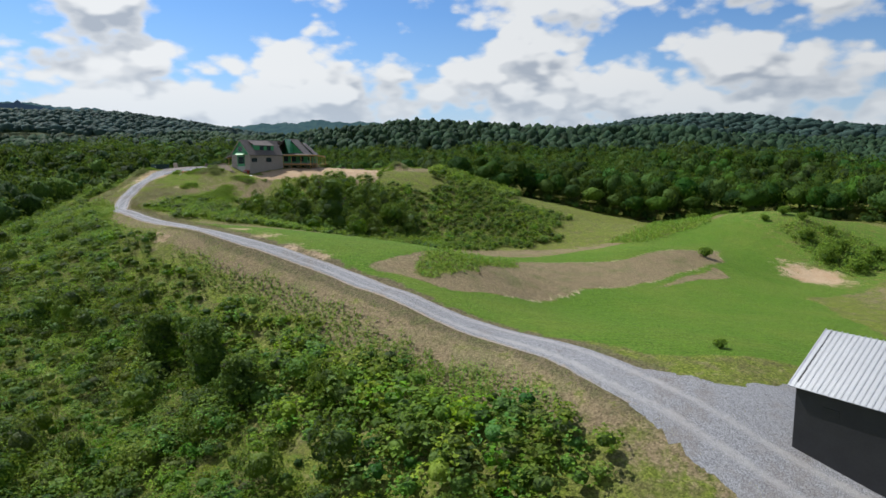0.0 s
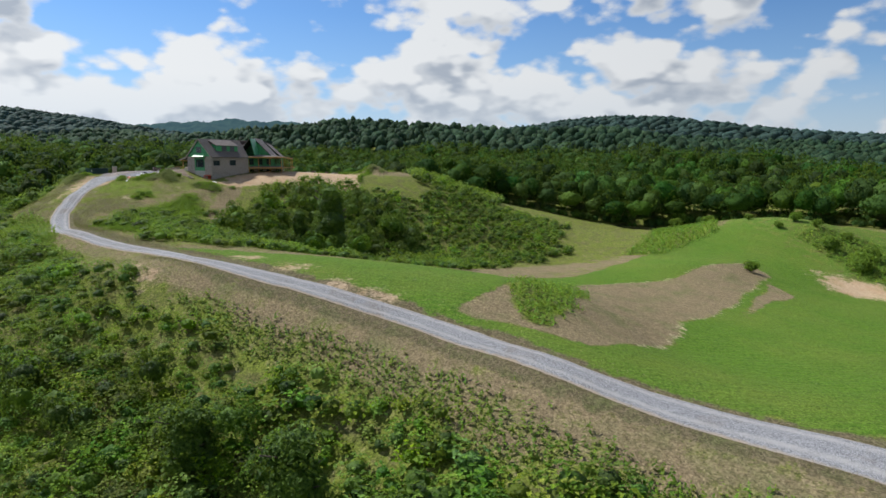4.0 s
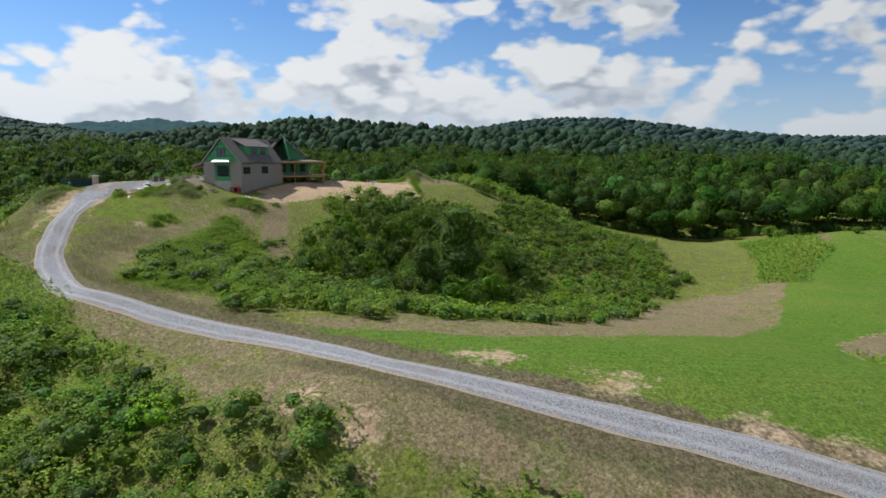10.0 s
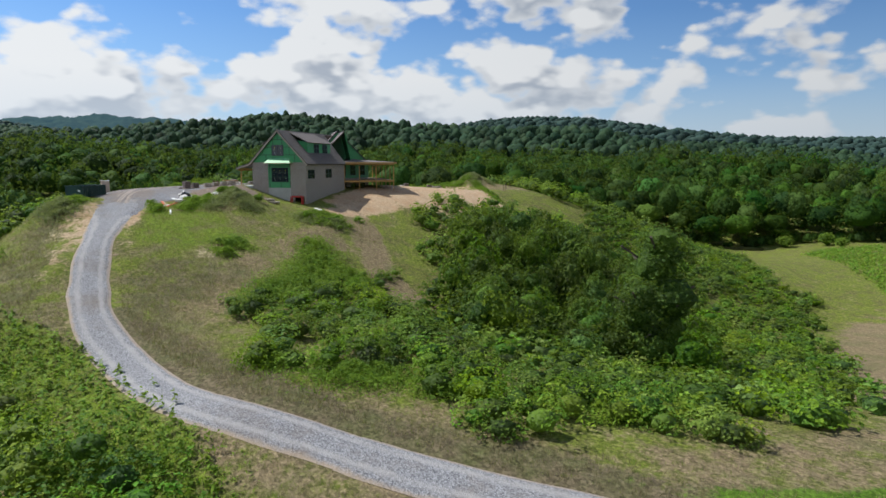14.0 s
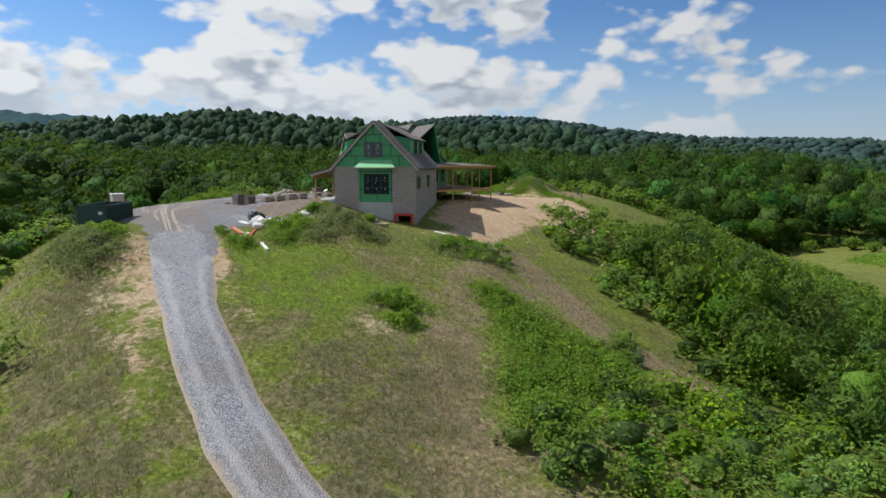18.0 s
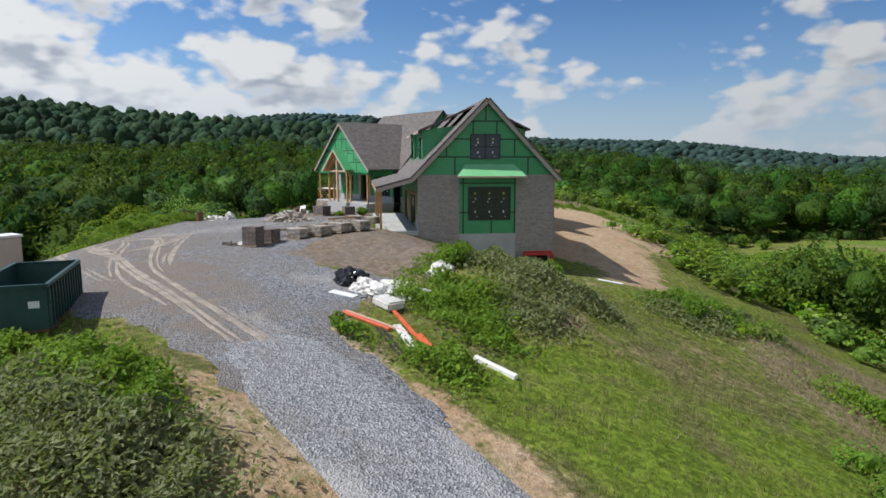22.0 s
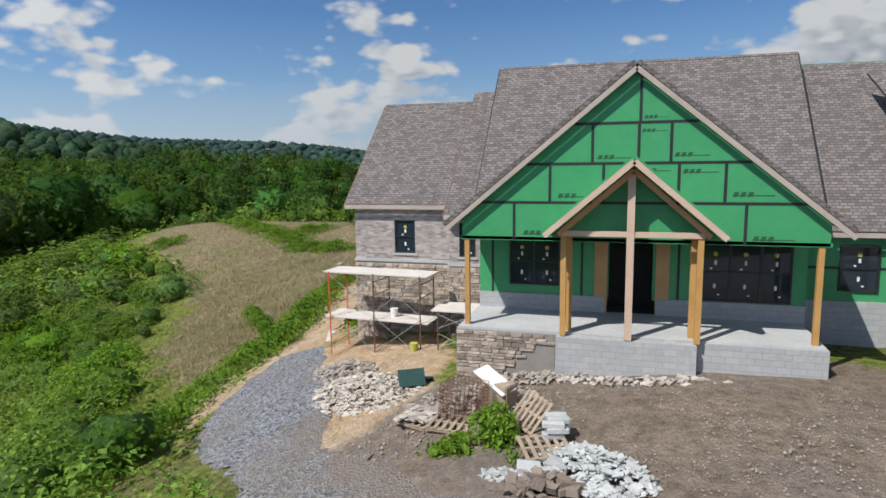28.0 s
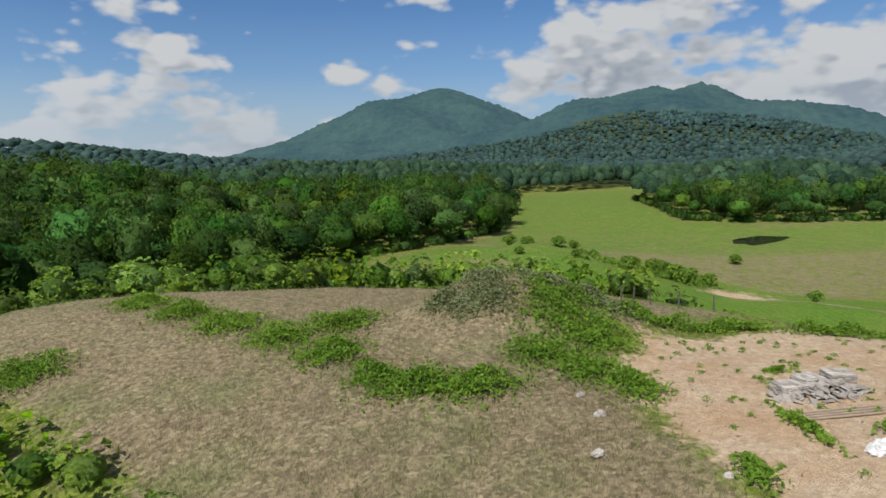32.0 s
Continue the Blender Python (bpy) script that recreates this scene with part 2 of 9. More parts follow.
def shingle_mat():
    m, nt, b = nodes("roof_shingle")
    uv = nt.nodes.new("ShaderNodeUVMap")
    br = nt.nodes.new("ShaderNodeTexBrick")
    br.offset = 0.37
    br.inputs["Scale"].default_value = 1.0
    br.inputs["Brick Width"].default_value, br.inputs["Row Height"].default_value, br.inputs["Mortar Size"].default_value = 0.24, 0.138, 0.016
    br.inputs["Mortar Smooth"].default_value = 0.3
    br.inputs["Color1"].default_value, br.inputs["Color2"].default_value, br.inputs["Mortar"].default_value = (0.225, 0.192, 0.180, 1), (0.088, 0.074, 0.070, 1), (0.035, 0.030, 0.028, 1)
    nt.links.new(uv.outputs[0], br.inputs["Vector"])
    fine, wide = noise_tex(nt, 40, 4), noise_tex(nt, 0.5, 4)
    col = mixc(nt, mapr(nt, fine, 0.3, 0.7, 0, 0.35), br.outputs[0], (0.25, 0.22, 0.2))
    col = mixc(nt, mapr(nt, wide, 0.35, 0.65, 0, 0.10), col, (0.09, 0.08, 0.075))
    nt.links.new(col, b.inputs["Base Color"])
    b.inputs["Roughness"].default_value = 0.95
    bump(nt, b, math_n(nt, "SUBTRACT", math_n(nt, "MULTIPLY", fine, 0.3), br.outputs["Fac"]), 0.6, 0.01)
    return m


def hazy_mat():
    """Far wooded mountains; the blue haze of distance is put into base colour and emission."""
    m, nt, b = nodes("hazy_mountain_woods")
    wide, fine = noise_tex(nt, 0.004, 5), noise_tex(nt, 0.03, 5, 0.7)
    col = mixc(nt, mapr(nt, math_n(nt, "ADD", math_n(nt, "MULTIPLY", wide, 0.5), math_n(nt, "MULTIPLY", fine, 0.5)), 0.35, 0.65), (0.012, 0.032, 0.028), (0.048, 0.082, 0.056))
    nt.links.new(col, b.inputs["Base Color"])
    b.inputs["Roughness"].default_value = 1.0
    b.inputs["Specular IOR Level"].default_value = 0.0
    # faint blue emission lifts the slopes like haze; nothing here gives off light
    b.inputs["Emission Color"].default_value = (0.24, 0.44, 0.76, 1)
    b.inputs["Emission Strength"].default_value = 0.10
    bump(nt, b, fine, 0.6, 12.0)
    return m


def glass_mat():
    m, nt, b = nodes("window_glass")
    b.inputs["Base Color"].default_value = (0.02, 0.03, 0.04, 1)
    b.inputs["Roughness"].default_value = 0.04
    b.inputs["Specular IOR Level"].default_value = 0.6
    return m


def ground_mat():
    m, nt, b = nodes("meadow_ground")
    at = nt.nodes.new("ShaderNodeVertexColor")
    at.layer_name = "zone"
    sp = nt.nodes.new("ShaderNodeSeparateColor")
    nt.links.new(at.outputs[0], sp.inputs[0])
    n_big, n_mid, n_fine, n_hair = noise_tex(nt, 0.06, 5), noise_tex(nt, 0.35, 6, 0.65), noise_tex(nt, 2.2, 6, 0.7), noise_tex(nt, 13, 4, 0.7)
    ragged = math_n(nt, "ADD", math_n(nt, "MULTIPLY", math_n(nt, "SUBTRACT", n_mid, 0.5), 1.5), math_n(nt, "MULTIPLY", math_n(nt, "SUBTRACT", n_fine, 0.5), 0.9))

    def cut(sock, lo=0.35, hi=0.65):
        return mapr(nt, math_n(nt, "ADD", sock, ragged), lo, hi)

    weeds = mixc(nt, mapr(nt, n_fine, 0.3, 0.7), (0.10, 0.145, 0.018), (0.25, 0.285, 0.05))
    weeds = mixc(nt, mapr(nt, n_mid, 0.45, 0.75, 0, 0.6), weeds, (0.17, 0.18, 0.06))
    weeds = mixc(nt, mapr(nt, noise_tex(nt, 0.55, 7, 0.72), 0.54, 0.68, 0, 0.8), weeds, (0.33, 0.275, 0.15))
    mown = mixc(nt, mapr(nt, n_fine, 0.3, 0.7), (0.062, 0.150, 0.010), (0.135, 0.245, 0.024))
    mown = mixc(nt, mapr(nt, n_big, 0.4, 0.65, 0, 0.6), mown, (0.17, 0.22, 0.035))
    mown = mixc(nt, mapr(nt, n_mid, 0.4, 0.7, 0, 0.4), mown, (0.085, 0.175, 0.024))
    mown = mixc(nt, mapr(nt, noise_tex(nt, 0.9, 6, 0.75), 0.6, 0.75, 0, 0.55), mown, (0.21, 0.20, 0.06))
    wv = nt.nodes.new("ShaderNodeTexWave")
    wv.inputs["Scale"].default_value, wv.inputs["Distortion"].default_value, wv.inputs["Detail"].default_value, wv.inputs["Detail Scale"].default_value = 0.2, 7.0, 3.0, 0.2
    nt.links.new(position(nt), wv.inputs["Vector"])
    mown = mixc(nt, mapr(nt, wv.outputs[1], 0.3, 0.8, 0, 0.2), mown, (0.19, 0.25, 0.05))
    dry = mixc(nt, mapr(nt, n_fine, 0.28, 0.72), (0.155, 0.12, 0.062), (0.39, 0.31, 0.18))
    dry = mixc(nt, mapr(nt, n_mid, 0.42, 0.7, 0, 0.5), dry, (0.23, 0.165, 0.105))
    dry = mixc(nt, mapr(nt, noise_tex(nt, 0.16, 4), 0.5, 0.72, 0, 0.6), dry, (0.13, 0.165, 0.05))
    dirt = mixc(nt, mapr(nt, n_fine, 0.3, 0.7), (0.46, 0.31, 0.185), (0.68, 0.53, 0.36))
    dirt = mixc(nt, mapr(nt, n_mid, 0.5, 0.75, 0, 0.6), dirt, (0.44, 0.335, 0.23))
    dirt = mixc(nt, mapr(nt, noise_tex(nt, 0.22, 6, 0.7), 0.45, 0.68, 0, 0.75), dirt, (0.50, 0.305, 0.165))
    soil = mixc(nt, mapr(nt, n_fine, 0.3, 0.7), (0.15, 0.112, 0.085), (0.36, 0.28, 0.215))
    soil = mixc(nt, mapr(nt, n_mid, 0.45, 0.7, 0, 0.5), soil, (0.22, 0.21, 0.20))
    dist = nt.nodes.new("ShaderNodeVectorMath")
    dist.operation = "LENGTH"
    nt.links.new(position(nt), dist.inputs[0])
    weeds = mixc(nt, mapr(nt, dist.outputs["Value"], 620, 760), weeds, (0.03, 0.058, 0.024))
    at2 = nt.nodes.new("ShaderNodeVertexColor")
    at2.layer_name = "cover"
    sp2 = nt.nodes.new("ShaderNodeSeparateColor")
    nt.links.new(at2.outputs[0], sp2.inputs[0])
    lush = mixc(nt, mapr(nt, n_fine, 0.3, 0.7), (0.09, 0.155, 0.012), (0.22, 0.29, 0.034))
    lush = mixc(nt, mapr(nt, n_mid, 0.5, 0.75, 0, 0.6), lush, (0.22, 0.25, 0.05))
    olive = noise_tex(nt, 0.28, 6, 0.68)
    lush = mixc(nt, mapr(nt, olive, 0.50, 0.62, 0, 0.75), lush, mixc(nt, mapr(nt, n_fine, 0.3, 0.7), (0.10, 0.09, 0.035), (0.25, 0.22, 0.10)))
    weeds = mixc(nt, mapr(nt, olive, 0.47, 0.60, 0, 0.7), weeds, mixc(nt, mapr(nt, n_fine, 0.3, 0.7), (0.085, 0.085, 0.03), (0.22, 0.19, 0.085)))
    brown = mixc(nt, mapr(nt, n_fine, 0.3, 0.7), (0.085, 0.072, 0.035), (0.25, 0.20, 0.125))
    brown = mixc(nt, mapr(nt, n_mid, 0.45, 0.7, 0, 0.7), brown, (0.12, 0.145, 0.045))
    straw = mixc(nt, mapr(nt, n_fine, 0.3, 0.65), (0.24, 0.20, 0.10), (0.56, 0.47, 0.29))
    col = mixc(nt, cut(sp.outputs[1]), weeds, dry)
    col = mixc(nt, cut(sp2.outputs[1]), col, brown)
    col = mixc(nt, cut(sp2.outputs[0]), col, lush)
    col = mixc(nt, cut(sp.outputs[0], 0.4, 0.6), col, mown)
    col = mixc(nt, cut(sp2.outputs[2], 0.5, 0.75), col, straw)
    col = mixc(nt, cut(sp.outputs[2]), col, dirt)
    col = mixc(nt, cut(at.outputs[1]), col, soil)
    tuft = nt.nodes.new("ShaderNodeTexVoronoi")
    tuft.inputs["Scale"].default_value = 5.5
    nt.links.new(position(nt), tuft.inputs["Vector"])
    tsp = nt.nodes.new("ShaderNodeSeparateColor")
    nt.links.new(tuft.outputs["Color"], tsp.inputs[0])
    hs = nt.nodes.new("ShaderNodeHueSaturation")
    nt.links.new(col, hs.inputs["Color"])
    bare = math_n(nt, "MAXIMUM", sp.outputs[2], at.outputs[1])
    nt.links.new(math_n(nt, "ADD", 1.0, math_n(nt, "MULTIPLY", math_n(nt, "SUBTRACT", tsp.outputs[0], 0.5), mapr(nt, bare, 0.3, 0.6, 0.75, 0.2))), hs.inputs["Value"])
    col = mixc(nt, mapr(nt, n_hair, 0.3, 0.65, 0.34, 0), hs.outputs[0], (0.03, 0.03, 0.016))
    nt.links.new(col, b.inputs["Base Color"])
    b.inputs["Roughness"].default_value = 0.95
    b.inputs["Specular IOR Level"].default_value = 0.1
    bump(nt, b, math_n(nt, "ADD", n_fine, math_n(nt, "ADD", math_n(nt, "MULTIPLY", n_hair, 0.6), math_n(nt, "MULTIPLY", tsp.outputs[1], 0.5))), 0.9, 0.16)
    return m


def gravel_mat(name, worn, wheels=False, lo=(0.11, 0.113, 0.122), hi=(0.43, 0.43, 0.44)):
    m, nt, b = nodes(name)
    vo = nt.nodes.new("ShaderNodeTexVoronoi")
    vo.inputs["Scale"].default_value = 14
    nt.links.new(position(nt), vo.inputs["Vector"])
    big, mid, fine = noise_tex(nt, 0.13, 5), noise_tex(nt, 0.6, 6, 0.7), noise_tex(nt, 22, 3)
    sp = nt.nodes.new("ShaderNodeSeparateColor")
    nt.links.new(vo.outputs["Color"], sp.inputs[0])
    stone = mixc(nt, sp.outputs[0], lo, hi)
    stone = mixc(nt, mapr(nt, fine, 0.35, 0.7, 0, 0.25), stone, (0.15, 0.152, 0.16))
    dust = mixc(nt, mapr(nt, fine, 0.3, 0.7), (0.11, 0.088, 0.070), (0.26, 0.215, 0.175))
    col = mixc(nt, mapr(nt, math_n(nt, "ADD", math_n(nt, "MULTIPLY", big, 0.6), math_n(nt, "MULTIPLY", mid, 0.4)), 0.5 - worn, 0.72 - worn, 0, 0.85), stone, dust)
    if wheels:
        # two paler wheel lanes, pressed flat, and crumbling sandy edges
        uv = nt.nodes.new("ShaderNodeUVMap")
        su = nt.nodes.new("ShaderNodeSeparateXYZ")
        nt.links.new(uv.outputs[0], su.inputs[0])
        off = math_n(nt, "ABSOLUTE", math_n(nt, "ADD", su.outputs[1], math_n(nt, "MULTIPLY", math_n(nt, "SUBTRACT", mid, 0.5), 0.35)))
        lane = mapr(nt, math_n(nt, "ABSOLUTE", math_n(nt, "SUBTRACT", off, 0.52)), 0.06, 0.2, 1, 0)
        col = mixc(nt, math_n(nt, "MULTIPLY", lane, mapr(nt, mid, 0.35, 0.65, 0.25, 0.75)), col, (0.42, 0.40, 0.385))
        col = mixc(nt, mapr(nt, off, 0.80, 0.98, 0, 0.8), col, (0.42, 0.32, 0.22))
    else:
        at = nt.nodes.new("ShaderNodeVertexColor")
        at.layer_name = "wear"
        sw = nt.nodes.new("ShaderNodeSeparateColor")
        nt.links.new(at.outputs[0], sw.inputs[0])
        rag = math_n(nt, "ADD", math_n(nt, "MULTIPLY", math_n(nt, "SUBTRACT", mid, 0.5), 1.3), math_n(nt, "MULTIPLY", math_n(nt, "SUBTRACT", noise_tex(nt, 3.5, 6, 0.7), 0.5), 0.9))
        earth = mixc(nt, mapr(nt, fine, 0.3, 0.7), (0.135, 0.105, 0.082), (0.27, 0.215, 0.17))
        col = mixc(nt, mapr(nt, math_n(nt, "ADD", sw.outputs[0], rag), 0.35, 0.75, 0, 0.9), col, earth)
        col = mixc(nt, mapr(nt, math_n(nt, "ADD", sw.outputs[1], rag), 0.3, 0.8, 0, 0.75), col, (0.40, 0.37, 0.335))
    nt.links.new(col, b.inputs["Base Color"])
    b.inputs["Roughness"].default_value = 0.95
    bump(nt, b, vo.outputs["Distance"], 1.0, 0.06)
    return m


M = {
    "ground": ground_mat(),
    "gravel": gravel_mat("crushed_stone", 0.0, True),
    "yard": gravel_mat("dusty_gravel", 0.08, False, (0.028, 0.030, 0.035), (0.36, 0.365, 0.385)),
    "brick_piece": plain("grey_brick_face", (0.29, 0.245, 0.225), (0.46, 0.40, 0.37), 0.9, 0, 3, 25, 0.4, 0.01, 0.32),
    "joint": plain("pale_mortar", (0.38, 0.355, 0.33), (0.48, 0.455, 0.425), 0.95),
    # same green sheathing, with sun and sky sheen put into a paler green
    "hood": plain("sunlit_sheathing_tint", (0.16, 0.46, 0.20), (0.24, 0.56, 0.28), 0.45, 0, 0.6, 4, 0.05, 0.002),
    "brick": masonry("grey_brick", (0.36, 0.30, 0.265), (0.20, 0.165, 0.15), (0.44, 0.41, 0.38), 0.25, 0.085, 0.010),
    "stone": masonry("stone_veneer", (0.50, 0.43, 0.34), (0.30, 0.26, 0.215), (0.17, 0.15, 0.13), 0.42, 0.17, 0.016, 0.37, 0.0, 0.02, 0.35, 0.7),
    "block": masonry("parged_block", (0.42, 0.42, 0.415), (0.36, 0.36, 0.36), (0.30, 0.30, 0.30), 0.4, 0.2, 0.008, 0.5, 0.0, 0.004, 0.3),
    "stone_piece": plain("tan_stone", (0.25, 0.195, 0.15), (0.48, 0.40, 0.325), 0.9, 0, 3.5, 16, 0.6, 0.02, 0.42),
    "mortar": plain("rough_mortar", (0.20, 0.18, 0.155), (0.30, 0.27, 0.235), 0.95, 0, 2, 14, 0.5, 0.02),
    "concrete": plain("poured_concrete", (0.36, 0.36, 0.35), (0.50, 0.50, 0.485), 0.85, 0, 0.6, 9),
    "shingle": shingle_mat(),
    "sheath": plain("green_sheathing", (0.045, 0.275, 0.105), (0.065, 0.335, 0.135), 0.40, 0, 0.5, 3, 0.05, 0.002),
    "tape": plain("black_seam_tape", (0.012, 0.013, 0.013), (0.03, 0.03, 0.03), 0.5),
    "stamp": plain("dark_green_print", (0.014, 0.075, 0.03), (0.02, 0.10, 0.04), 0.6),
    "lumber": plain("fresh_lumber", (0.42, 0.24, 0.10), (0.58, 0.36, 0.17), 0.7, 0, 1.2, 20),
    "treated": plain("golden_post", (0.40, 0.21, 0.06), (0.54, 0.31, 0.10), 0.65, 0, 1.2, 20),
    "cedar": plain("pale_cedar", (0.50, 0.34, 0.24), (0.62, 0.46, 0.35), 0.7, 0, 1.2, 20),
    "fascia": plain("weathered_fascia", (0.36, 0.29, 0.24), (0.48, 0.40, 0.34), 0.7, 0, 1.2, 20),
    "frame": plain("black_window_frame", (0.014, 0.015, 0.017), (0.03, 0.03, 0.033), 0.4),
    "glass": glass_mat(),
    # near-black colour stands in for the darkness of unlit rooms
    "dark": plain("painted_room_dark", (0.03, 0.027, 0.025), (0.07, 0.06, 0.055), 0.9),
    "rake": plain("brown_rake_board", (0.10, 0.065, 0.045), (0.18, 0.12, 0.085), 0.8),
    "white": plain("white_paint", (0.72, 0.72, 0.70), (0.82, 0.82, 0.80), 0.5),
    "paper": plain("white_sticker", (0.70, 0.70, 0.66), (0.8, 0.8, 0.77), 0.6),
    "yellow": plain("yellow_sticker", (0.42, 0.40, 0.07), (0.52, 0.48, 0.10), 0.6),
    "red": plain("red_painted_steel", (0.42, 0.022, 0.02), (0.55, 0.04, 0.03), 0.45, 0, 2, 20),
    "orange": plain("orange_red_steel", (0.60, 0.085, 0.03), (0.70, 0.14, 0.05), 0.5, 0, 2, 20),
    "rust": plain("rusted_steel", (0.12, 0.055, 0.035), (0.24, 0.12, 0.075), 0.8, 0.2, 3, 30),
    "bin": plain("dark_green_steel", (0.012, 0.045, 0.040), (0.025, 0.075, 0.066), 0.5, 0.1, 0.8, 8),
    "tarp": plain("black_plastic_film", (0.008, 0.008, 0.009), (0.022, 0.022, 0.024), 0.28),
    "wrap": plain("white_plastic_wrap", (0.46, 0.42, 0.37), (0.78, 0.77, 0.74), 0.45, 0, 3, 14),
    "bark": plain("grey_bark", (0.06, 0.045, 0.034), (0.14, 0.11, 0.085), 0.95, 0, 3, 20, 0.8, 0.03),
    "metalroof": plain("pale_metal_roof", (0.36, 0.37, 0.38), (0.44, 0.45, 0.46), 0.42, 0.3, 0.3, 4, 0.03),
    "barnwall": plain("charcoal_siding", (0.018, 0.018, 0.020), (0.032, 0.032, 0.034), 0.5, 0.1, 0.5, 6),
    "water": plain("pond_water", (0.02, 0.025, 0.012), (0.03, 0.035, 0.02), 0.06),
    "rubble": plain("pale_broken_stone", (0.24, 0.20, 0.165), (0.50, 0.45, 0.385), 0.9, 0, 2, 14, 0.5, 0.02, 0.3),
    "redbrick": plain("stacked_brick", (0.085, 0.062, 0.054), (0.23, 0.185, 0.165), 0.9, 0, 3, 20, 0.3, 0.01, 0.3),
    "wood_grey": plain("weathered_pallet_wood", (0.25, 0.18, 0.12), (0.42, 0.33, 0.24), 0.85, 0, 2, 20),
    "leaf": leafy("broad_leaves", (0.050, 0.120, 0.010), (0.26, 0.40, 0.045), 0.42, 0.13),
    # dark tree leaves; as thicket and bush cores it stands for inner shade
    "leaf_dark": leafy("dark_leaves_and_inner_shade", (0.020, 0.054, 0.006), (0.125, 0.215, 0.024), 0.34, 0.14),
    "leaf_light": leafy("bright_weed_leaves", (0.075, 0.175, 0.012), (0.25, 0.40, 0.042), 0.42, 0.09),
    "grass": leafy("dry_grass_blades", (0.25, 0.185, 0.11), (0.50, 0.41, 0.26), 0.45, 0.2, 0.5),
    "brown_stalk": leafy("brown_seed_stalks", (0.13, 0.088, 0.055), (0.33, 0.25, 0.165), 0.3, 0.2, 0.5),
    "meadow": leafy("meadow_grass_blades", (0.10, 0.14, 0.022), (0.26, 0.30, 0.065), 0.45, 0.2, 0.5),
    "sage": leafy("dull_weed_leaves", (0.12, 0.14, 0.06), (0.32, 0.33, 0.165), 0.4, 0.1),
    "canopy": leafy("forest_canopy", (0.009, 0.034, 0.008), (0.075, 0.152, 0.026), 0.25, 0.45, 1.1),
    # aerial haze is mixed into the next two leaf colours, bluer with distance
    "canopy_mid": leafy("hazed_hill_canopy", (0.012, 0.034, 0.020), (0.056, 0.100, 0.048), 0.15, 0.9, 0.75),
    "canopy_far": leafy("hazed_far_canopy", (0.026, 0.052, 0.044), (0.050, 0.086, 0.070), 0.1, 2.0, 0.3),
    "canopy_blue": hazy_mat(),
}



def island_tint(name, src, amount):
    """A copy of a material whose brightness differs from piece to piece of one mesh."""
    m = M[src].copy()
    m.name = name
    nt = m.node_tree
    g = nt.nodes.new("ShaderNodeNewGeometry")
    hs = [n for n in nt.nodes if n.type == "HUE_SAT"][0]
    nt.links.new(mapr(nt, g.outputs["Random Per Island"], 0, 1, 1 - amount, 1 + amount), hs.inputs["Value"])
    return m


M["brick_rest"] = island_tint("grey_brick_courses", "brick_piece", 0.3)

# ---- the shape of the ground ----
# heights (x, y, z) of the knob with the house, of the drive's spur, of the field and of the hollows
KNOB = [(24, -10, -0.75), (20, -18, -1.2), (28, -28, -1.7), (19, -31.5, -1.95), (31, -32, -1.98), (10, -27, -2.1), (27, -14, -1.5), (36, -19, -2.5), (25.2, -7.6, -1.05), (27.6, -3.2, -2.9), (29.6, 0, -3.6), (30, 4.5, -3.9), (31, -5.5, -2.7), (0, -14, -1.5),
        (-5, -20, -2.6), (10, -7, -0.7), (0, -5, -1.2), (-13, 6, -2.6), (-13, 24, -2.5), (18, 24, -3.4), (-24, 33, -3.1), (-30, 36, -3.3), (-14, 44, -3.4), (-63, 56, -3.3), (-54, 60, -3.0), (-38, 61, -3.0), (-17, 57, -3.1), (-9, 49, -3.2), (-3, 42, -3.2)]
SPUR = [(48, -23.5, -3.9), (57, -17, -6.2), (63, -25, -6.9), (66, -21, -8.4), (75, -27, -10.2), (77, -12, -11.2), (50, -3, -7.0), (33, 10, -5.6),
        (62, 8, -12.0), (99, -8, -12.0), (114, 14.5, -13.8), (123, 24, -13.8), (130, 20, -13.8), (120, 33, -13.8), (128, 40, -14.2)]
FIELD = [(136, 47, -15.6), (141, 61, -17.2), (158, 73, -19.9), (180, 93, -22.1), (194, 104, -22.4), (182, 114, -21.6), (129, 78, -18.0), (124, 75, -17.5), (137, 96, -25.8), (150, 96, -24.6),
         (72, 40, -21.5), (42, 70, -26.0), (33, 107, -29.8), (78, 148, -29.3), (62, 146.5, -26.2), (66.5, 130.5, -25.2), (29, 155, -27.0), (84, 168, -32.8), (66, 180, -34.0), (28, 206, -25.0),
         (4, 195, -18.7), (17, 201, -19.4), (-12, 188, -20.7), (-45, 150, -30.5), (-71, 175, -30.6), (-52, 186, -29.0), (22, 228, -26.0), (110, 112, -27.5)]
HOLLOW = [(172, 40, -31), (150, 15, -26), (120, -12, -20), (96, -36, -20), (60, -60, -22), (10, -60, -24), (-45, -12, -18), (-60, 18, -14),
          (225, 75, -36), (-57, 47, -3.6), (-94, 121, -21), (-72, 76, -10), (-38, 82, -10), (-6, 76, -10)]
# far hills: place, top, breadths, turn
HILLS = [(-560, 40, 30, 210, 300, 0), (-1150, 535, 78, 420, 380, 20), (-950, 1010, 42, 480, 260, 40), (-2113, -1764, 205, 1200, 700, 40),
         (-3145, -700, 205, 900, 800, 0), (-190, 235, -9, 110, 90, 30), (87, 3800, 405, 560, 450, 0), (1000, 2450, 262, 620, 420, -15),
         (-470, 240, 22, 150, 150, 0), (-300, -420, 0, 260, 160, 0), (330, 640, -18, 240, 120, 20), (-100, 720, -14, 260, 160, 0), (1700, 900, 120, 500, 500, 0)]


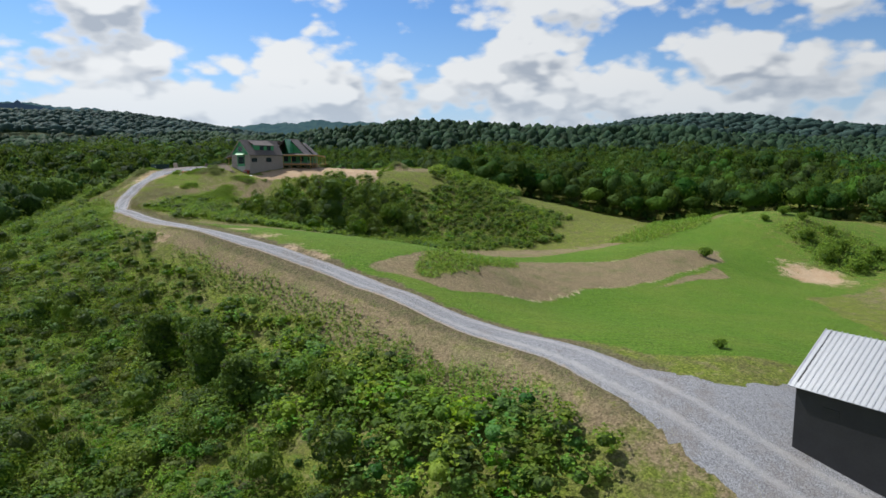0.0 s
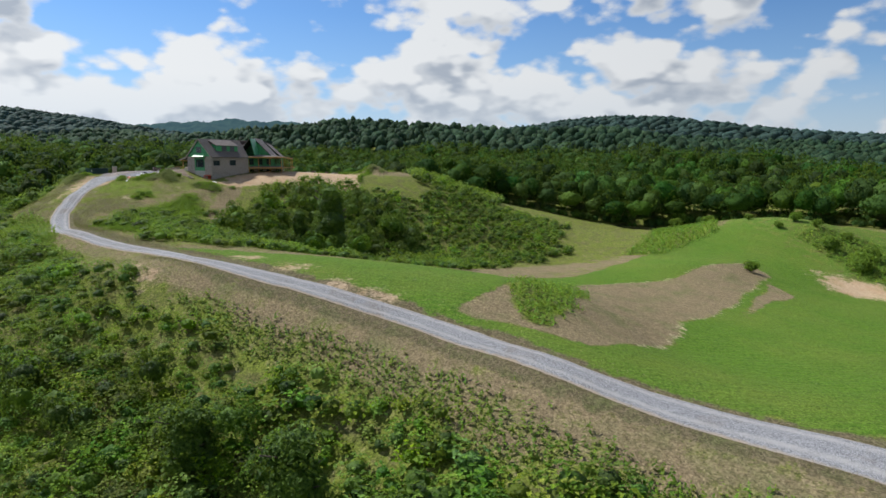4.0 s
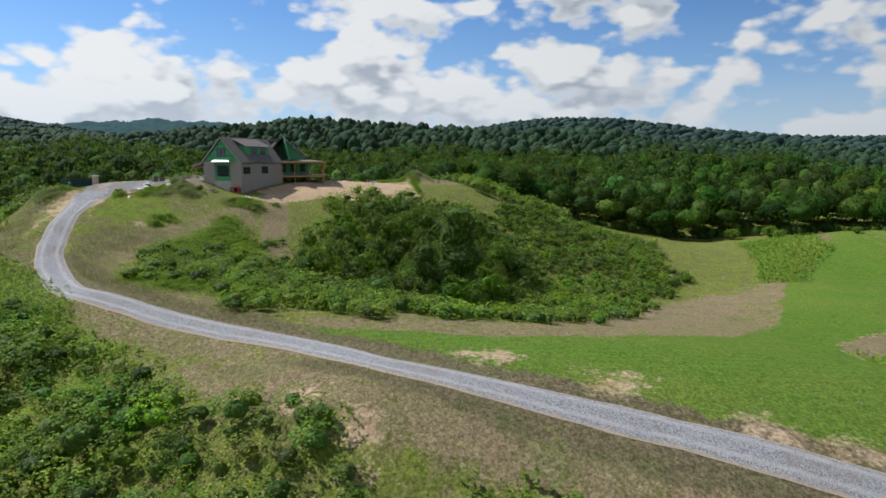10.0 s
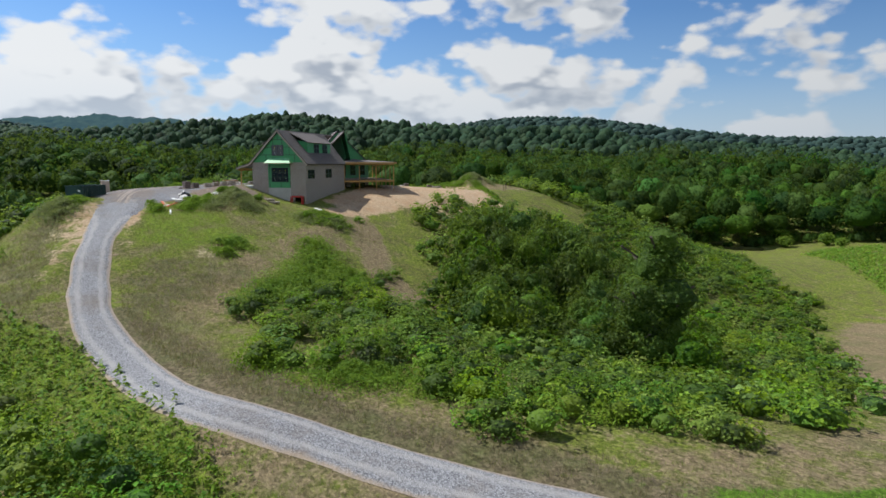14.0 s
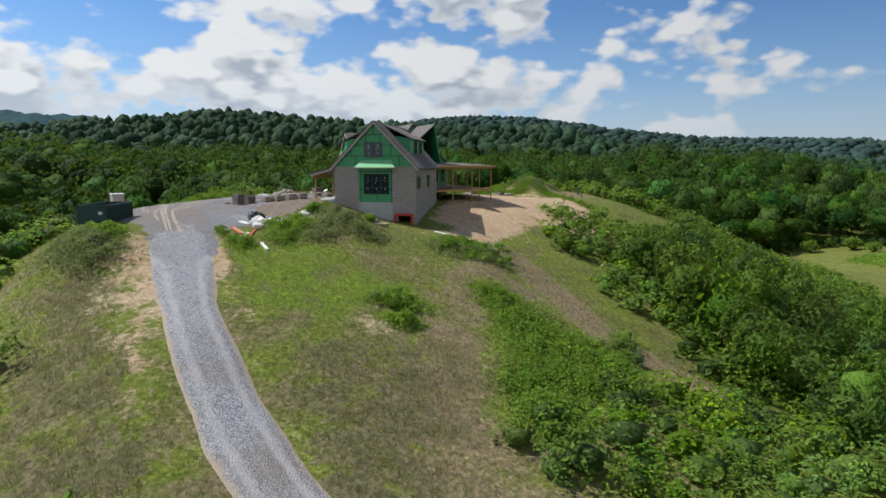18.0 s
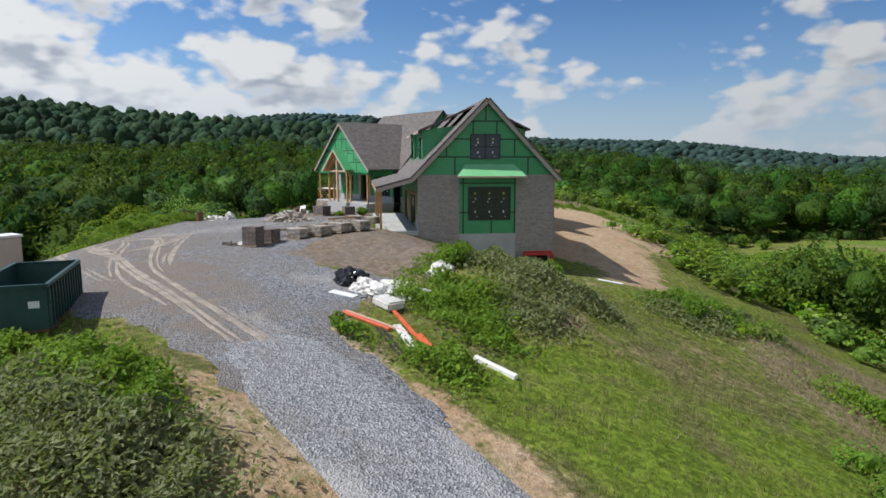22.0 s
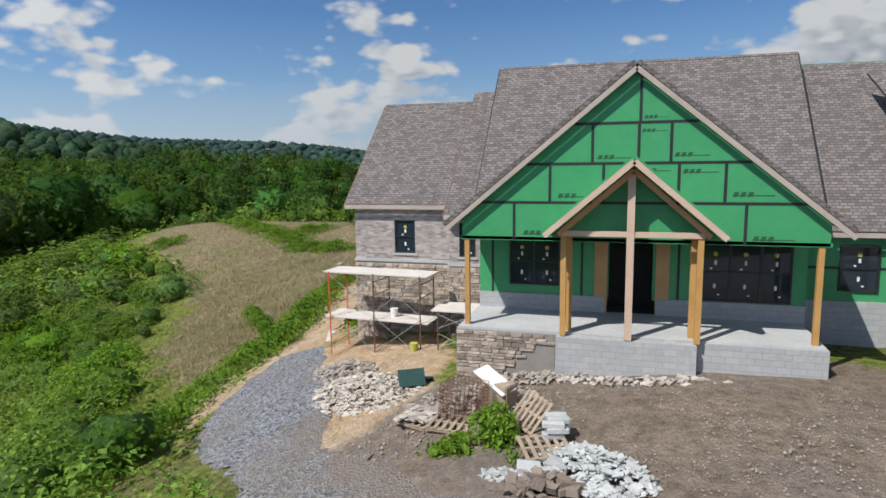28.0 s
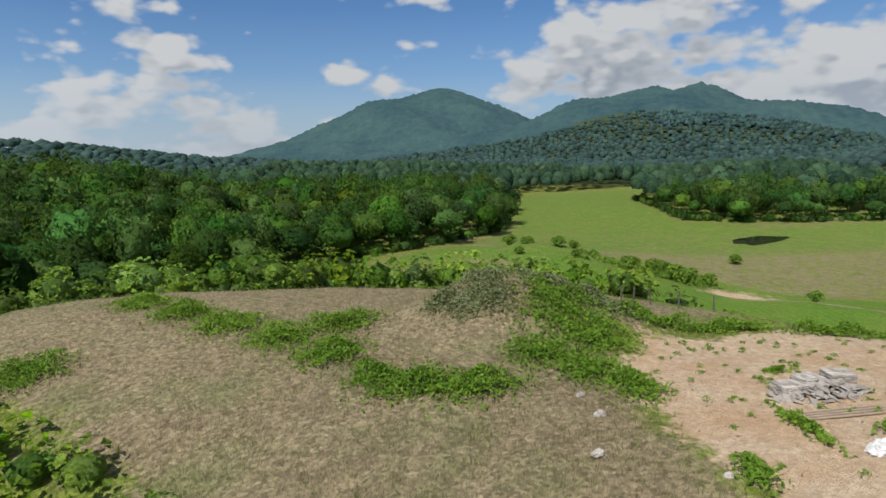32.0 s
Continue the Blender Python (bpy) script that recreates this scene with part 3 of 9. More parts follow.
def spots():
    return np.array(KNOB + SPUR + FIELD + HOLLOW, float)


def solve_ground():
    p = spots()
    d = np.sqrt(((p[:, None, :2] - p[None, :, :2]) ** 2).sum(-1) + 16.0)
    n = len(p)
    a = np.zeros((n + 1, n + 1))
    a[:n, :n] = -d + 0.6 * np.eye(n)
    a[:n, n] = a[n, :n] = 1
    return p, np.linalg.solve(a, np.r_[p[:, 2], 0])


SPOTS, WEIGHTS = solve_ground()


def smooth(e0, e1, x):
    t = np.clip((x - e0) / (e1 - e0), 0, 1)
    return t * t * (3 - 2 * t)


def ground_z(x, y):
    x, y = np.asarray(x, float), np.asarray(y, float)
    near = np.full(x.shape, WEIGHTS[-1])
    for (px, py, _), w in zip(SPOTS, WEIGHTS):
        near = near - w * np.sqrt((x - px) ** 2 + (y - py) ** 2 + 16.0)
    far = np.full(x.shape, -30.0)
    for hx, hy, top, sx, sy, turn in HILLS:
        c, s = math.cos(radians(turn)), math.sin(radians(turn))
        u, v = (x - hx) * c + (y - hy) * s, -(x - hx) * s + (y - hy) * c
        bump = (top + 30) * np.exp(-0.5 * ((u / sx) ** 2 + (v / sy) ** 2))
        far = np.maximum(far, -30 + bump)
    far = far + 4 * np.sin(x / 97.0 + 1.3 * np.sin(y / 140.0)) * np.cos(y / 83.0) * smooth(200, 500, np.hypot(x, y))
    r = np.hypot((x - 70) / 190.0, (y - 90) / 190.0)
    k = smooth(0.85, 1.55, r)
    return near.clip(-42, 10) * (1 - k) + far * k

# ---- mesh helpers ----
def mesh_np(name, verts, faces, mat, parent=None, label="", smooth_it=False, tone=None):
    """One mesh from arrays; all faces with the same number of corners."""
    verts, faces = np.asarray(verts, np.float32), np.asarray(faces, np.int32)
    k = faces.shape[1]
    me = bpy.data.meshes.new(name)
    me.vertices.add(len(verts))
    me.vertices.foreach_set("co", verts.ravel())
    me.loops.add(faces.size)
    me.loops.foreach_set("vertex_index", faces.ravel())
    me.polygons.add(len(faces))
    me.polygons.foreach_set("loop_start", np.arange(0, faces.size, k, dtype=np.int32))
    me.update(calc_edges=True)
    me.polygons.foreach_set("use_smooth", np.full(len(faces), smooth_it))
    if tone is not None:
        me.attributes.new("tone", "FLOAT_VECTOR", "POINT").data.foreach_set("vector", np.asarray(tone, np.float32).ravel())
    me.materials.append(M[mat])
    ob = new(name, me)
    if parent:
        ob.parent = parent
    if label:
        ob["label"] = label
    return ob


def part(name, bm, mat, parent=None, label="", loc=None):
    me = bpy.data.meshes.new(name)
    bm.normal_update()
    bm.to_mesh(me)
    bm.free()
    me.materials.append(M[mat])
    ob = new(name, me)
    if parent:
        ob.parent = parent
    if loc is not None:
        ob.matrix_basis = loc
    if label:
        ob["label"] = label
    return ob


def thing(name, m, label, category, group="", kind=""):
    ob = new(name)
    ob.matrix_basis = m
    return tagged(ob, label, category, group, kind)


def box(bm, x0, y0, z0, x1, y1, z1, m=None):
    vs = [bm.verts.new((x, y, z)) for z in (z0, z1) for y in (y0, y1) for x in (x0, x1)]
    for f in ((0, 2, 3, 1), (4, 5, 7, 6), (0, 1, 5, 4), (2, 6, 7, 3), (0, 4, 6, 2), (1, 3, 7, 5)):
        bm.faces.new([vs[i] for i in f])
    if m is not None:
        bmesh.ops.transform(bm, matrix=m, verts=vs)
    return vs


def beam(bm, a, b, w, h=None, up=(0, 0, 1)):
    """A squared bar from a to b."""
    a, b = Vector(a), Vector(b)
    d = (b - a).normalized()
    u = Vector(up) if abs(d.dot(Vector(up))) < 0.98 else Vector((1, 0, 0))
    s = d.cross(u).normalized() * (w / 2)
    t = s.cross(d).normalized() * ((h or w) / 2)
    vs = [bm.verts.new(p + i * s + j * t) for p in (a, b) for i, j in ((-1, -1), (1, -1), (1, 1), (-1, 1))]
    for f in ((3, 2, 1, 0), (4, 5, 6, 7), (0, 1, 5, 4), (1, 2, 6, 5), (2, 3, 7, 6), (3, 0, 4, 7)):
        bm.faces.new([vs[i] for i in f])


def slab(bm, pts, th):
    """A plate: the corners of its top, in order, and its thickness downwards along the normal; UVs in metres."""
    top = [Vector(p) for p in pts]
    n = (top[1] - top[0]).cross(top[2] - top[1]).normalized()
    low = [p - n * th for p in top]
    a, b = [bm.verts.new(p) for p in top], [bm.verts.new(p) for p in low]
    fs = [bm.faces.new(a), bm.faces.new(b[::-1])]
    for i in range(len(a)):
        j = (i + 1) % len(a)
        fs.append(bm.faces.new((a[j], a[i], b[i], b[j])))
    return fs


def uv_metres(bm, faces=None):
    """UVs in metres: along each face's level line and up its slope."""
    uv = bm.loops.layers.uv.verify()
    for f in bm.faces:
        f.normal_update()
        n = f.normal
        lvl = Vector((0, 0, 1)).cross(n)
        lvl = lvl.normalized() if lvl.length > 1e-3 else Vector((1, 0, 0))
        upw = n.cross(lvl)
        for l in f.loops:
            l[uv].uv = (l.vert.co.dot(lvl), l.vert.co.dot(upw))


def wall_bm(u0, u1, z0, z1, holes, y0, y1):
    """A wall along x from u0 to u1, between y0 and y1, with rectangular openings (u0, z0, u1, z1), as one closed mesh."""
    bm = bmesh.new()
    us = sorted({u0, u1, *[h[0] for h in holes], *[h[2] for h in holes]})
    zs = sorted({z0, z1, *[max(h[1], z0) for h in holes], *[min(h[3], z1) for h in holes]})
    solid = {(i, j) for i in range(len(us) - 1) for j in range(len(zs) - 1)
             if not any(h[0] <= (us[i] + us[i + 1]) / 2 <= h[2] and h[1] <= (zs[j] + zs[j + 1]) / 2 <= h[3] for h in holes)}
    vs = {}

    def v(i, j, k):
        if (i, j, k) not in vs:
            vs[i, j, k] = bm.verts.new((us[i], (y0, y1)[k], zs[j]))
        return vs[i, j, k]

    for i, j in sorted(solid):
        bm.faces.new((v(i, j, 0), v(i + 1, j, 0), v(i + 1, j + 1, 0), v(i, j + 1, 0)))
        bm.faces.new((v(i, j, 1), v(i, j + 1, 1), v(i + 1, j + 1, 1), v(i + 1, j, 1)))
        for (a, b), (p, q) in (((i - 1, j), ((i, j), (i, j + 1))), ((i + 1, j), ((i + 1, j + 1), (i + 1, j))), ((i, j - 1), ((i + 1, j), (i, j))), ((i, j + 1), ((i, j + 1), (i + 1, j + 1)))):
            if (a, b) not in solid:
                bm.faces.new((v(*p, 0), v(*q, 0), v(*q, 1), v(*p, 1)))
    uv_metres(bm)
    return bm


# ---- the ground, the drive and the yard ----
ROAD = [(214, 118), (204, 109), (191, 100.5), (178, 92.5), (166, 80), (155, 68.3), (146, 58.3), (138.4, 47.2), (130, 34), (123.3, 25), (113, 14.6), (102.3, 0), (95, -8.8),
        (83, -15.8), (73, -20.2), (60, -22.9), (48, -23.9), (38, -24), (30, -23.5)]
YARD = [(46, -21.6), (38, -21.2), (35, -17.8), (33, -14.4), (30, -16), (27, -17.2), (24.5, -16.8), (22.8, -14.5), (20.9, -10.6), (17.5, -6.4), (10, -2.5), (8.5, -6), (4, -9), (-3, -8.2), (-8, -5.5), (-10.5, -0.5),
        (-13.5, 5), (-15.5, 5), (-15.5, 0), (-12.5, -5), (-8, -8), (-3.6, -12), (0.7, -17.1), (4.0, -20), (6.4, -23), (8, -26), (12, -29), (20, -31.5), (30, -31.0), (35, -27.4), (45, -25.7)]
YARD_SOIL = [(40, -24), (34, -22.2), (27, -21.3), (20, -20.5), (14, -19.5), (8, -21), (9, -26), (16, -29.5), (24, -30), (32, -28.5), (40, -25.5)]
FIELD_EDGE = [(108, 14), (133, 44), (142, 58.5), (152, 70), (163, 82), (172, 92), (181, 103), (183, 121), (150, 150), (105, 160), (60, 215), (20, 250), (-30, 232), (-40, 205), (0, 178), (40, 128),
              (74, 100), (94, 72), (112, 48), (114, 34), (112, 26)]
OPEN_LAND = [(-96, 118), (-96, 50), (-72, 2), (-58, -48), (0, -85), (60, -82), (112, -66), (165, -40), (215, -15), (330, 30), (330, 330), (215, 300), (135, 318), (110, 330), (118, 420), (190, 560),
             (60, 560), (15, 300), (-20, 246), (-66, 205), (-78, 168)]
PAD_EDGE = [(-19.5, 20), (-19.6, 26), (-21, 31), (-21.3, 38), (-17, 43.5), (-5, 45), (14, 44), (24, 38), (26, 24), (14, 18), (-13, 17), (-13.2, 4), (-16, -2), (-18.5, 8)]
DRY_SOUTH = [(196, 98), (183, 83), (170, 70), (159, 60), (150, 48), (142, 34), (130, 16), (112, 0), (118, 16), (126, 29), (134, 42), (142, 55), (151, 66), (163, 79), (175, 91), (188, 101)]
DRY_NORTH = [(-19, 44), (-8, 50), (-17, 60), (-38, 65), (-55, 64), (-67, 60), (-60, 47), (-56, 43), (-47, 36), (-42, 31), (-38, 27), (-35, 23), (-31, 15), (-26, 8), (-20.5, 5), (-20, 14), (-19.5, 22), (-20.5, 26), (-21.5, 31), (-22, 38)]
HAY = [(142.8, 63.8), (134.5, 70.1), (110, 84), (88, 98), (80, 121), (47, 161), (66, 155), (81, 141.5), (101.5, 125.7), (121, 105.3), (136, 96), (147.9, 85.2), (152, 79.4), (149.7, 73.3), (146.7, 67.2)]
HAY_SMALL = [(72, 151.6), (85, 150), (96.5, 137.4), (109.4, 123.1), (100, 130)]
VINES = [(130, 73.2), (112, 82), (98, 92), (108, 93), (124, 86), (139.9, 79.3), (148.2, 74.8), (145.5, 72.8), (137, 73)]
TAN_HOLLOW = [(86, 46), (72, 62), (56, 82), (40, 102), (34, 110), (42, 122), (67, 93), (82, 70), (93, 52)]
BANK_TAN = [(33.6, 116.7), (40, 124), (22.2, 152), (6, 175), (8, 184), (25.3, 165), (47.8, 141), (54, 124)]
BANK_WEEDS = [(31.5, 128.3), (4.2, 145.9), (-40, 172), (-46, 190), (-14, 182), (8, 172), (20, 154), (36.3, 138)]
BRUSH = [(23, 188), (38, 190), (54, 188), (66, 194), (60, 214), (30, 218), (20, 205)]
LIME = [(95.6, 12), (90, 22), (86, 31), (93, 33), (101.4, 22.2), (100.9, 16.9)]
GREEN_BANK = [(72, -27), (82.2, -19), (103.2, -6), (112, 2), (116, -2), (104.6, -11), (92.4, -22), (80, -30)]
BROWN_BEND = [(72, -17.5), (80, -10), (92, -3), (101, 6), (110, 20), (117, 28), (124, 36), (130, 43), (134, 44), (126, 31), (116, 16), (104, 0), (94, -11.5), (84, -18)]
BROWN_SPUR = [(61.4, -19.3), (60, -15), (60.6, -11.5), (60, -6.3), (63, -5), (69.7, -9.5), (76, -12), (78, -16), (70, -19.5)]
BROWN_BANK = [(44, -29), (50, -27), (60, -25.5), (72, -23), (84, -19), (88, -22), (80, -29), (70, -34), (50, -34)]
PINK_SPUR = [(46, -2), (45, 5), (50, 7), (52, 3), (52, -1), (56, -3), (53, -4.5)]
BRIGHT_SPUR = [(52.5, 0.3), (52.2, 6), (57, 5.2), (62.3, 2.6), (69.8, -1.7), (71, -7.4), (66, -6.5), (61.5, -3.6), (56, -0.8)]
STRAW_SPUR = [(55.8, -11.9), (52.5, -8.5), (54.2, -7.6), (57, -9.8), (61.3, -10), (61, -13.7)]
STRAW_BANK = [(50, -30), (51, -27.2), (57, -26), (63, -25.8), (64, -27.8), (57.7, -29.4)]
GREEN_SPUR = [(43.1, -20.1), (42, -13.1), (46, -8.6), (50, -5.4), (52.5, -7), (54.5, -10.5), (58.4, -13.5), (57, -19.6), (50.3, -20.2)]
DRY_HOLLOW = [(108, 10), (103, 16), (104, 28), (98, 42), (84, 58), (64, 80), (44, 110), (8, 156), (16, 160), (48, 130), (74, 104), (96, 74), (114, 50), (117, 36), (115, 22)]
DRY_SPUR = [(34, 5), (44, 6), (54, -1), (62, -4), (72, -8.5), (84, -8.5), (97, -2), (102, 6), (106, 4), (97, -6), (84, -12.5), (70, -15), (60, -9), (50, -3), (42, 1)]
FOOTPATH = [(28.6, 8.4), (39, 9.6), (50, 9.8), (57, 9.4), (62, 11), (70, 15)]


def inside(poly, x, y):
    r = np.zeros(x.shape, bool)
    p = np.array(poly, float)
    for (ax, ay), (bx, by) in zip(p, np.roll(p, -1, 0)):
        if ay == by:
            continue
        r ^= ((ay > y) != (by > y)) & (x < (bx - ax) * (y - ay) / (by - ay) + ax)
    return r


def edge_dist(poly, x, y, closed=True):
    """Distance to a line of corners."""
    d = np.full(x.shape, 1e9)
    p = np.array(poly, float)
    q = np.roll(p, -1, 0) if closed else p[1:]
    for (ax, ay), (bx, by) in zip(p, q):
        t = (((x - ax) * (bx - ax) + (y - ay) * (by - ay)) / ((bx - ax) ** 2 + (by - ay) ** 2 + 1e-9)).clip(0, 1)
        d = np.minimum(d, np.hypot(x - ax - t * (bx - ax), y - ay - t * (by - ay)))
    return d


def zone(poly, x, y, soft):
    d = edge_dist(poly, x, y)
    return smooth(-soft, soft, np.where(inside(poly, x, y), d, -d))


def spline(pts, step):
    """Points along a smooth line through the given ones."""
    p = np.array(pts, float)
    out = []
    for i in range(len(p) - 1):
        a, b, c, d = p[max(i - 1, 0)], p[i], p[i + 1], p[min(i + 2, len(p) - 1)]
        for t in np.arange(0, 1, step / max(np.linalg.norm(c - b), step)):
            out.append(0.5 * (2 * b + (c - a) * t + (2 * a - 5 * b + 4 * c - d) * t * t + (3 * b - a - 3 * c + d) * t ** 3))
    return np.array(out + [p[-1]])


ROAD_LINE = spline(ROAD, 1.5)
MOUNDS = [(37, -9, 1.7, 3.4, 3.0), (31.8, -10, 0.6, 2.0, 1.6), (44, -31.5, 2.4, 4.6, 3.4), (27, -10.8, 0.5, 3.0, 2.0), (-26.2, 48, 2.9, 3.4, 2.8), (-20.5, 46, 1.5, 3.0, 2.4), (0.5, -23.5, 0.8, 2.5, 2.0),
          (-9, -20, 1.3, 6.0, 4.0), (41, 4, 1.0, 5.0, 4.0)]


def land_z(x, y):
    z = ground_z(x, y)
    for mx, my, h, sx, sy in MOUNDS:
        z = z + h * np.exp(-0.5 * (((x - mx) / sx) ** 2 + ((y - my) / sy) ** 2))
    return z


def ragged(x, y):
    """Shifts places a little, so that borders of the cover wander; none near the house."""
    k = 0.25 * smooth(38, 70, np.hypot(x, y))
    return (x + k * (2.2 * np.sin(0.29 * y + 1.3 * np.sin(0.17 * x)) + 0.9 * np.sin(0.83 * y + 0.6 * x)), y + k * (2.2 * np.sin(0.27 * x + 1.4 * np.sin(0.19 * y)) + 0.9 * np.sin(0.77 * x - 0.5 * y)))


def zones(x, y):
    road = edge_dist(ROAD, x, y, False)
    x, y = ragged(x, y)
    mown = zone(FIELD_EDGE, x, y, 2.0)
    hay = np.maximum(zone(HAY, x, y, 1.6), zone(HAY_SMALL, x, y, 1.6))
    vines = zone(VINES, x, y, 2.0)
    far_field = 0.52 * smooth(230, 260, y) * zone(OPEN_LAND, x, y, 6)
    mown = mown * (1 - 0.42 * smooth(158, 188, y))
    mown = np.maximum(mown * (1 - hay), far_field)
    hay = hay * (1 - vines)
    dry = np.maximum.reduce([0.72 * zone(DRY_SOUTH, x, y, 2.5), 0.6 * zone([(176, 78), (205, 100), (216, 112), (206, 108), (188, 99)], x, y, 3), 0.85 * zone(TAN_HOLLOW, x, y, 4), 0.62 * zone([(146, 38), (154, 48), (164, 59), (176, 70), (188, 82), (197, 92), (190, 95), (176, 81), (164, 70), (152, 58), (143, 44)], x, y, 2.5), zone(DRY_NORTH, x, y, 3), hay, 0.6 * zone(DRY_HOLLOW, x, y, 2.0), 0.9 * zone(BANK_TAN, x, y, 2.5), 0.85 * zone(PINK_SPUR, x, y, 1.5), 0.8 * zone(DRY_SPUR, x, y, 3), 0.9 * smooth(3.2, 1.4, edge_dist(FOOTPATH, x, y, False)), 0.5 * smooth(150, 185, y) * smooth(-40, 0, x) * smooth(380, 280, y)])
    dry = np.maximum(dry, 0.40 * smooth(26, 18, road) * smooth(118, 100, x))
    dry = np.maximum(dry, (0.3 + 0.32 * smooth(62, 85, x)) * smooth(11, 4, road) * smooth(190, 150, x))
    dirt = np.maximum(zone(PAD_EDGE, x, y, 2.0), 0.55 * smooth(4.5, 2.5, road) * smooth(70, 45, x))
    dirt = np.maximum(dirt, 0.5 * smooth(2.2, 0.4, edge_dist([(66, -25.6), (58, -26.6), (50, -27.4), (44, -28), (39, -29.4)], x, y, False)))
    dirt = np.maximum(dirt, 0.55 * smooth(1.2, 0.2, edge_dist([(58, -20.4), (48, -21.0), (42, -21.0)], x, y, False)))
    dirt = np.maximum(dirt, 0.8 * zone([(36.7, -27.6), (37, -26), (44.7, -25.9), (49.1, -25.3), (54.8, -24.7), (60, -24.6), (54.1, -26.2), (50.6, -27), (46, -27.8)], x, y, 0.9))
    east = 0.85 * zone([(26, 4), (31, 6), (33, 1), (35, 8), (30, 14), (24, 22), (10, 24), (10, 14)], x, y, 2.5)
    dirt = np.maximum(dirt, 0.85 * np.exp(-0.5 * (((x - 64) / 9) ** 2 + ((y - 182) / 7) ** 2)))
    for bx, by in ((136, 47.5), (140, 53), (128, 40.5), (120.5, 33), (132, 20), (127, 17)):
        dirt = np.maximum(dirt, 0.62 * np.exp(-0.5 * (((x - bx) / 2.2) ** 2 + ((y - by) / 2.6) ** 2)))
    soil = np.maximum(zone([(10, -2.5), (8, -7), (3, -9.6), (-4, -9.5), (-7.5, -5.5), (-5.5, 1), (6, 2), (11, 0)], x, y, 1.2), zone([(20.5, -9.5), (22.6, -14.5), (24.3, -17), (27, -17.4), (30, -16.2), (33.4, -13.6), (33, -8), (30, -4.5), (26, -7)], x, y, 1.2))
    dirt = np.maximum(dirt, 0.9 * zone([(-6, -5), (-9, -7), (-13, -2), (-13, 6), (-8, 5), (-6, 1)], x, y, 1.2))
    dirt = np.maximum(dirt, east)
    return mown, dry, dirt, soil


def covers(x, y):
    """Lush weeds, brown seed heads and pale flattened straw."""
    road = edge_dist(ROAD, x, y, False)
    x, y = ragged(x, y)
    lush = np.maximum.reduce([0.8 * zone(p, x, y, 1.5) for p in (GREEN_SPUR, VINES, LIME, BRIGHT_SPUR, BANK_WEEDS, GREEN_BANK)])
    brown = np.maximum.reduce([0.55 * zone(BROWN_BANK, x, y, 3.0), 0.6 * zone(BROWN_SPUR, x, y, 4.5), 0.85 * zone(BROWN_BEND, x, y, 2.0), 0.8 * smooth(6.5, 3.0, road) * smooth(112, 124, x) * smooth(205, 190, x)])
    straw = np.maximum.reduce([0.62 * zone(p, x, y, 1.2) for p in (STRAW_SPUR, STRAW_BANK)])
    rim = edge_dist(HAY, x, y)
    straw = np.maximum(straw, 0.62 * smooth(1.6, 0.3, rim) * smooth(82, 88, y))
    return lush, brown, straw, np.ones(x.shape)


def grid_lines(lo, hi, step, far, grow=1.16):
    mid = np.arange(lo, hi + step / 2, step)
    a, s = [mid[0]], step
    while a[-1] > -far:
        s *= grow
        a.append(a[-1] - s)
    b, s = [mid[-1]], step
    while b[-1] < far:
        s *= grow
        b.append(b[-1] + s)
    return np.r_[a[:0:-1], mid, b[1:]]


def build_ground():
    xs, ys = grid_lines(-60, 226, 1.3, 4600), grid_lines(-60, 190, 1.3, 4600)
    X, Y = np.meshgrid(xs, ys)
    Z = land_z(X, Y)
    rough = np.sin(X * 0.9 + 2 * np.sin(Y * 0.37)) * np.cos(Y * 0.8 + 1.7 * np.sin(X * 0.31)) * 0.10
    road = edge_dist(ROAD, X, Y, False)
    keep = smooth(3.0, 7.0, road) * (1 - zone(YARD, X, Y, 2)) * smooth(900, 300, np.hypot(X, Y))
    Z = Z + rough * keep - 0.12 * (smooth(2.6, 1.6, road) + (inside(YARD, X, Y) & (edge_dist(YARD, X, Y) > 0.8)))
    Z = Z - 70 * smooth(2150, 2500, np.hypot(X - 20, Y - 60))
    nx, ny = len(xs), len(ys)
    idx = np.arange(nx * ny).reshape(ny, nx)
    faces = np.stack([idx[:-1, :-1], idx[:-1, 1:], idx[1:, 1:], idx[1:, :-1]], -1).reshape(-1, 4)
    ob = mesh_np("ground", np.stack([X, Y, Z], -1).reshape(-1, 3), faces, "ground", smooth_it=True)
    z = zones(X, Y)
    col = np.stack([z[0], z[1], z[2], z[3]], -1).reshape(-1, 4).astype(np.float32)
    at = ob.data.color_attributes.new("zone", "FLOAT_COLOR", "POINT")
    at.data.foreach_set("color", col.ravel())
    at = ob.data.color_attributes.new("cover", "FLOAT_COLOR", "POINT")
    at.data.foreach_set("color", np.stack(covers(X, Y), -1).reshape(-1, 4).astype(np.float32).ravel())
    return tagged(ob, "rolling hill with mown field, dry grass, weeds and bare orange earth", "ground", kind="structure")


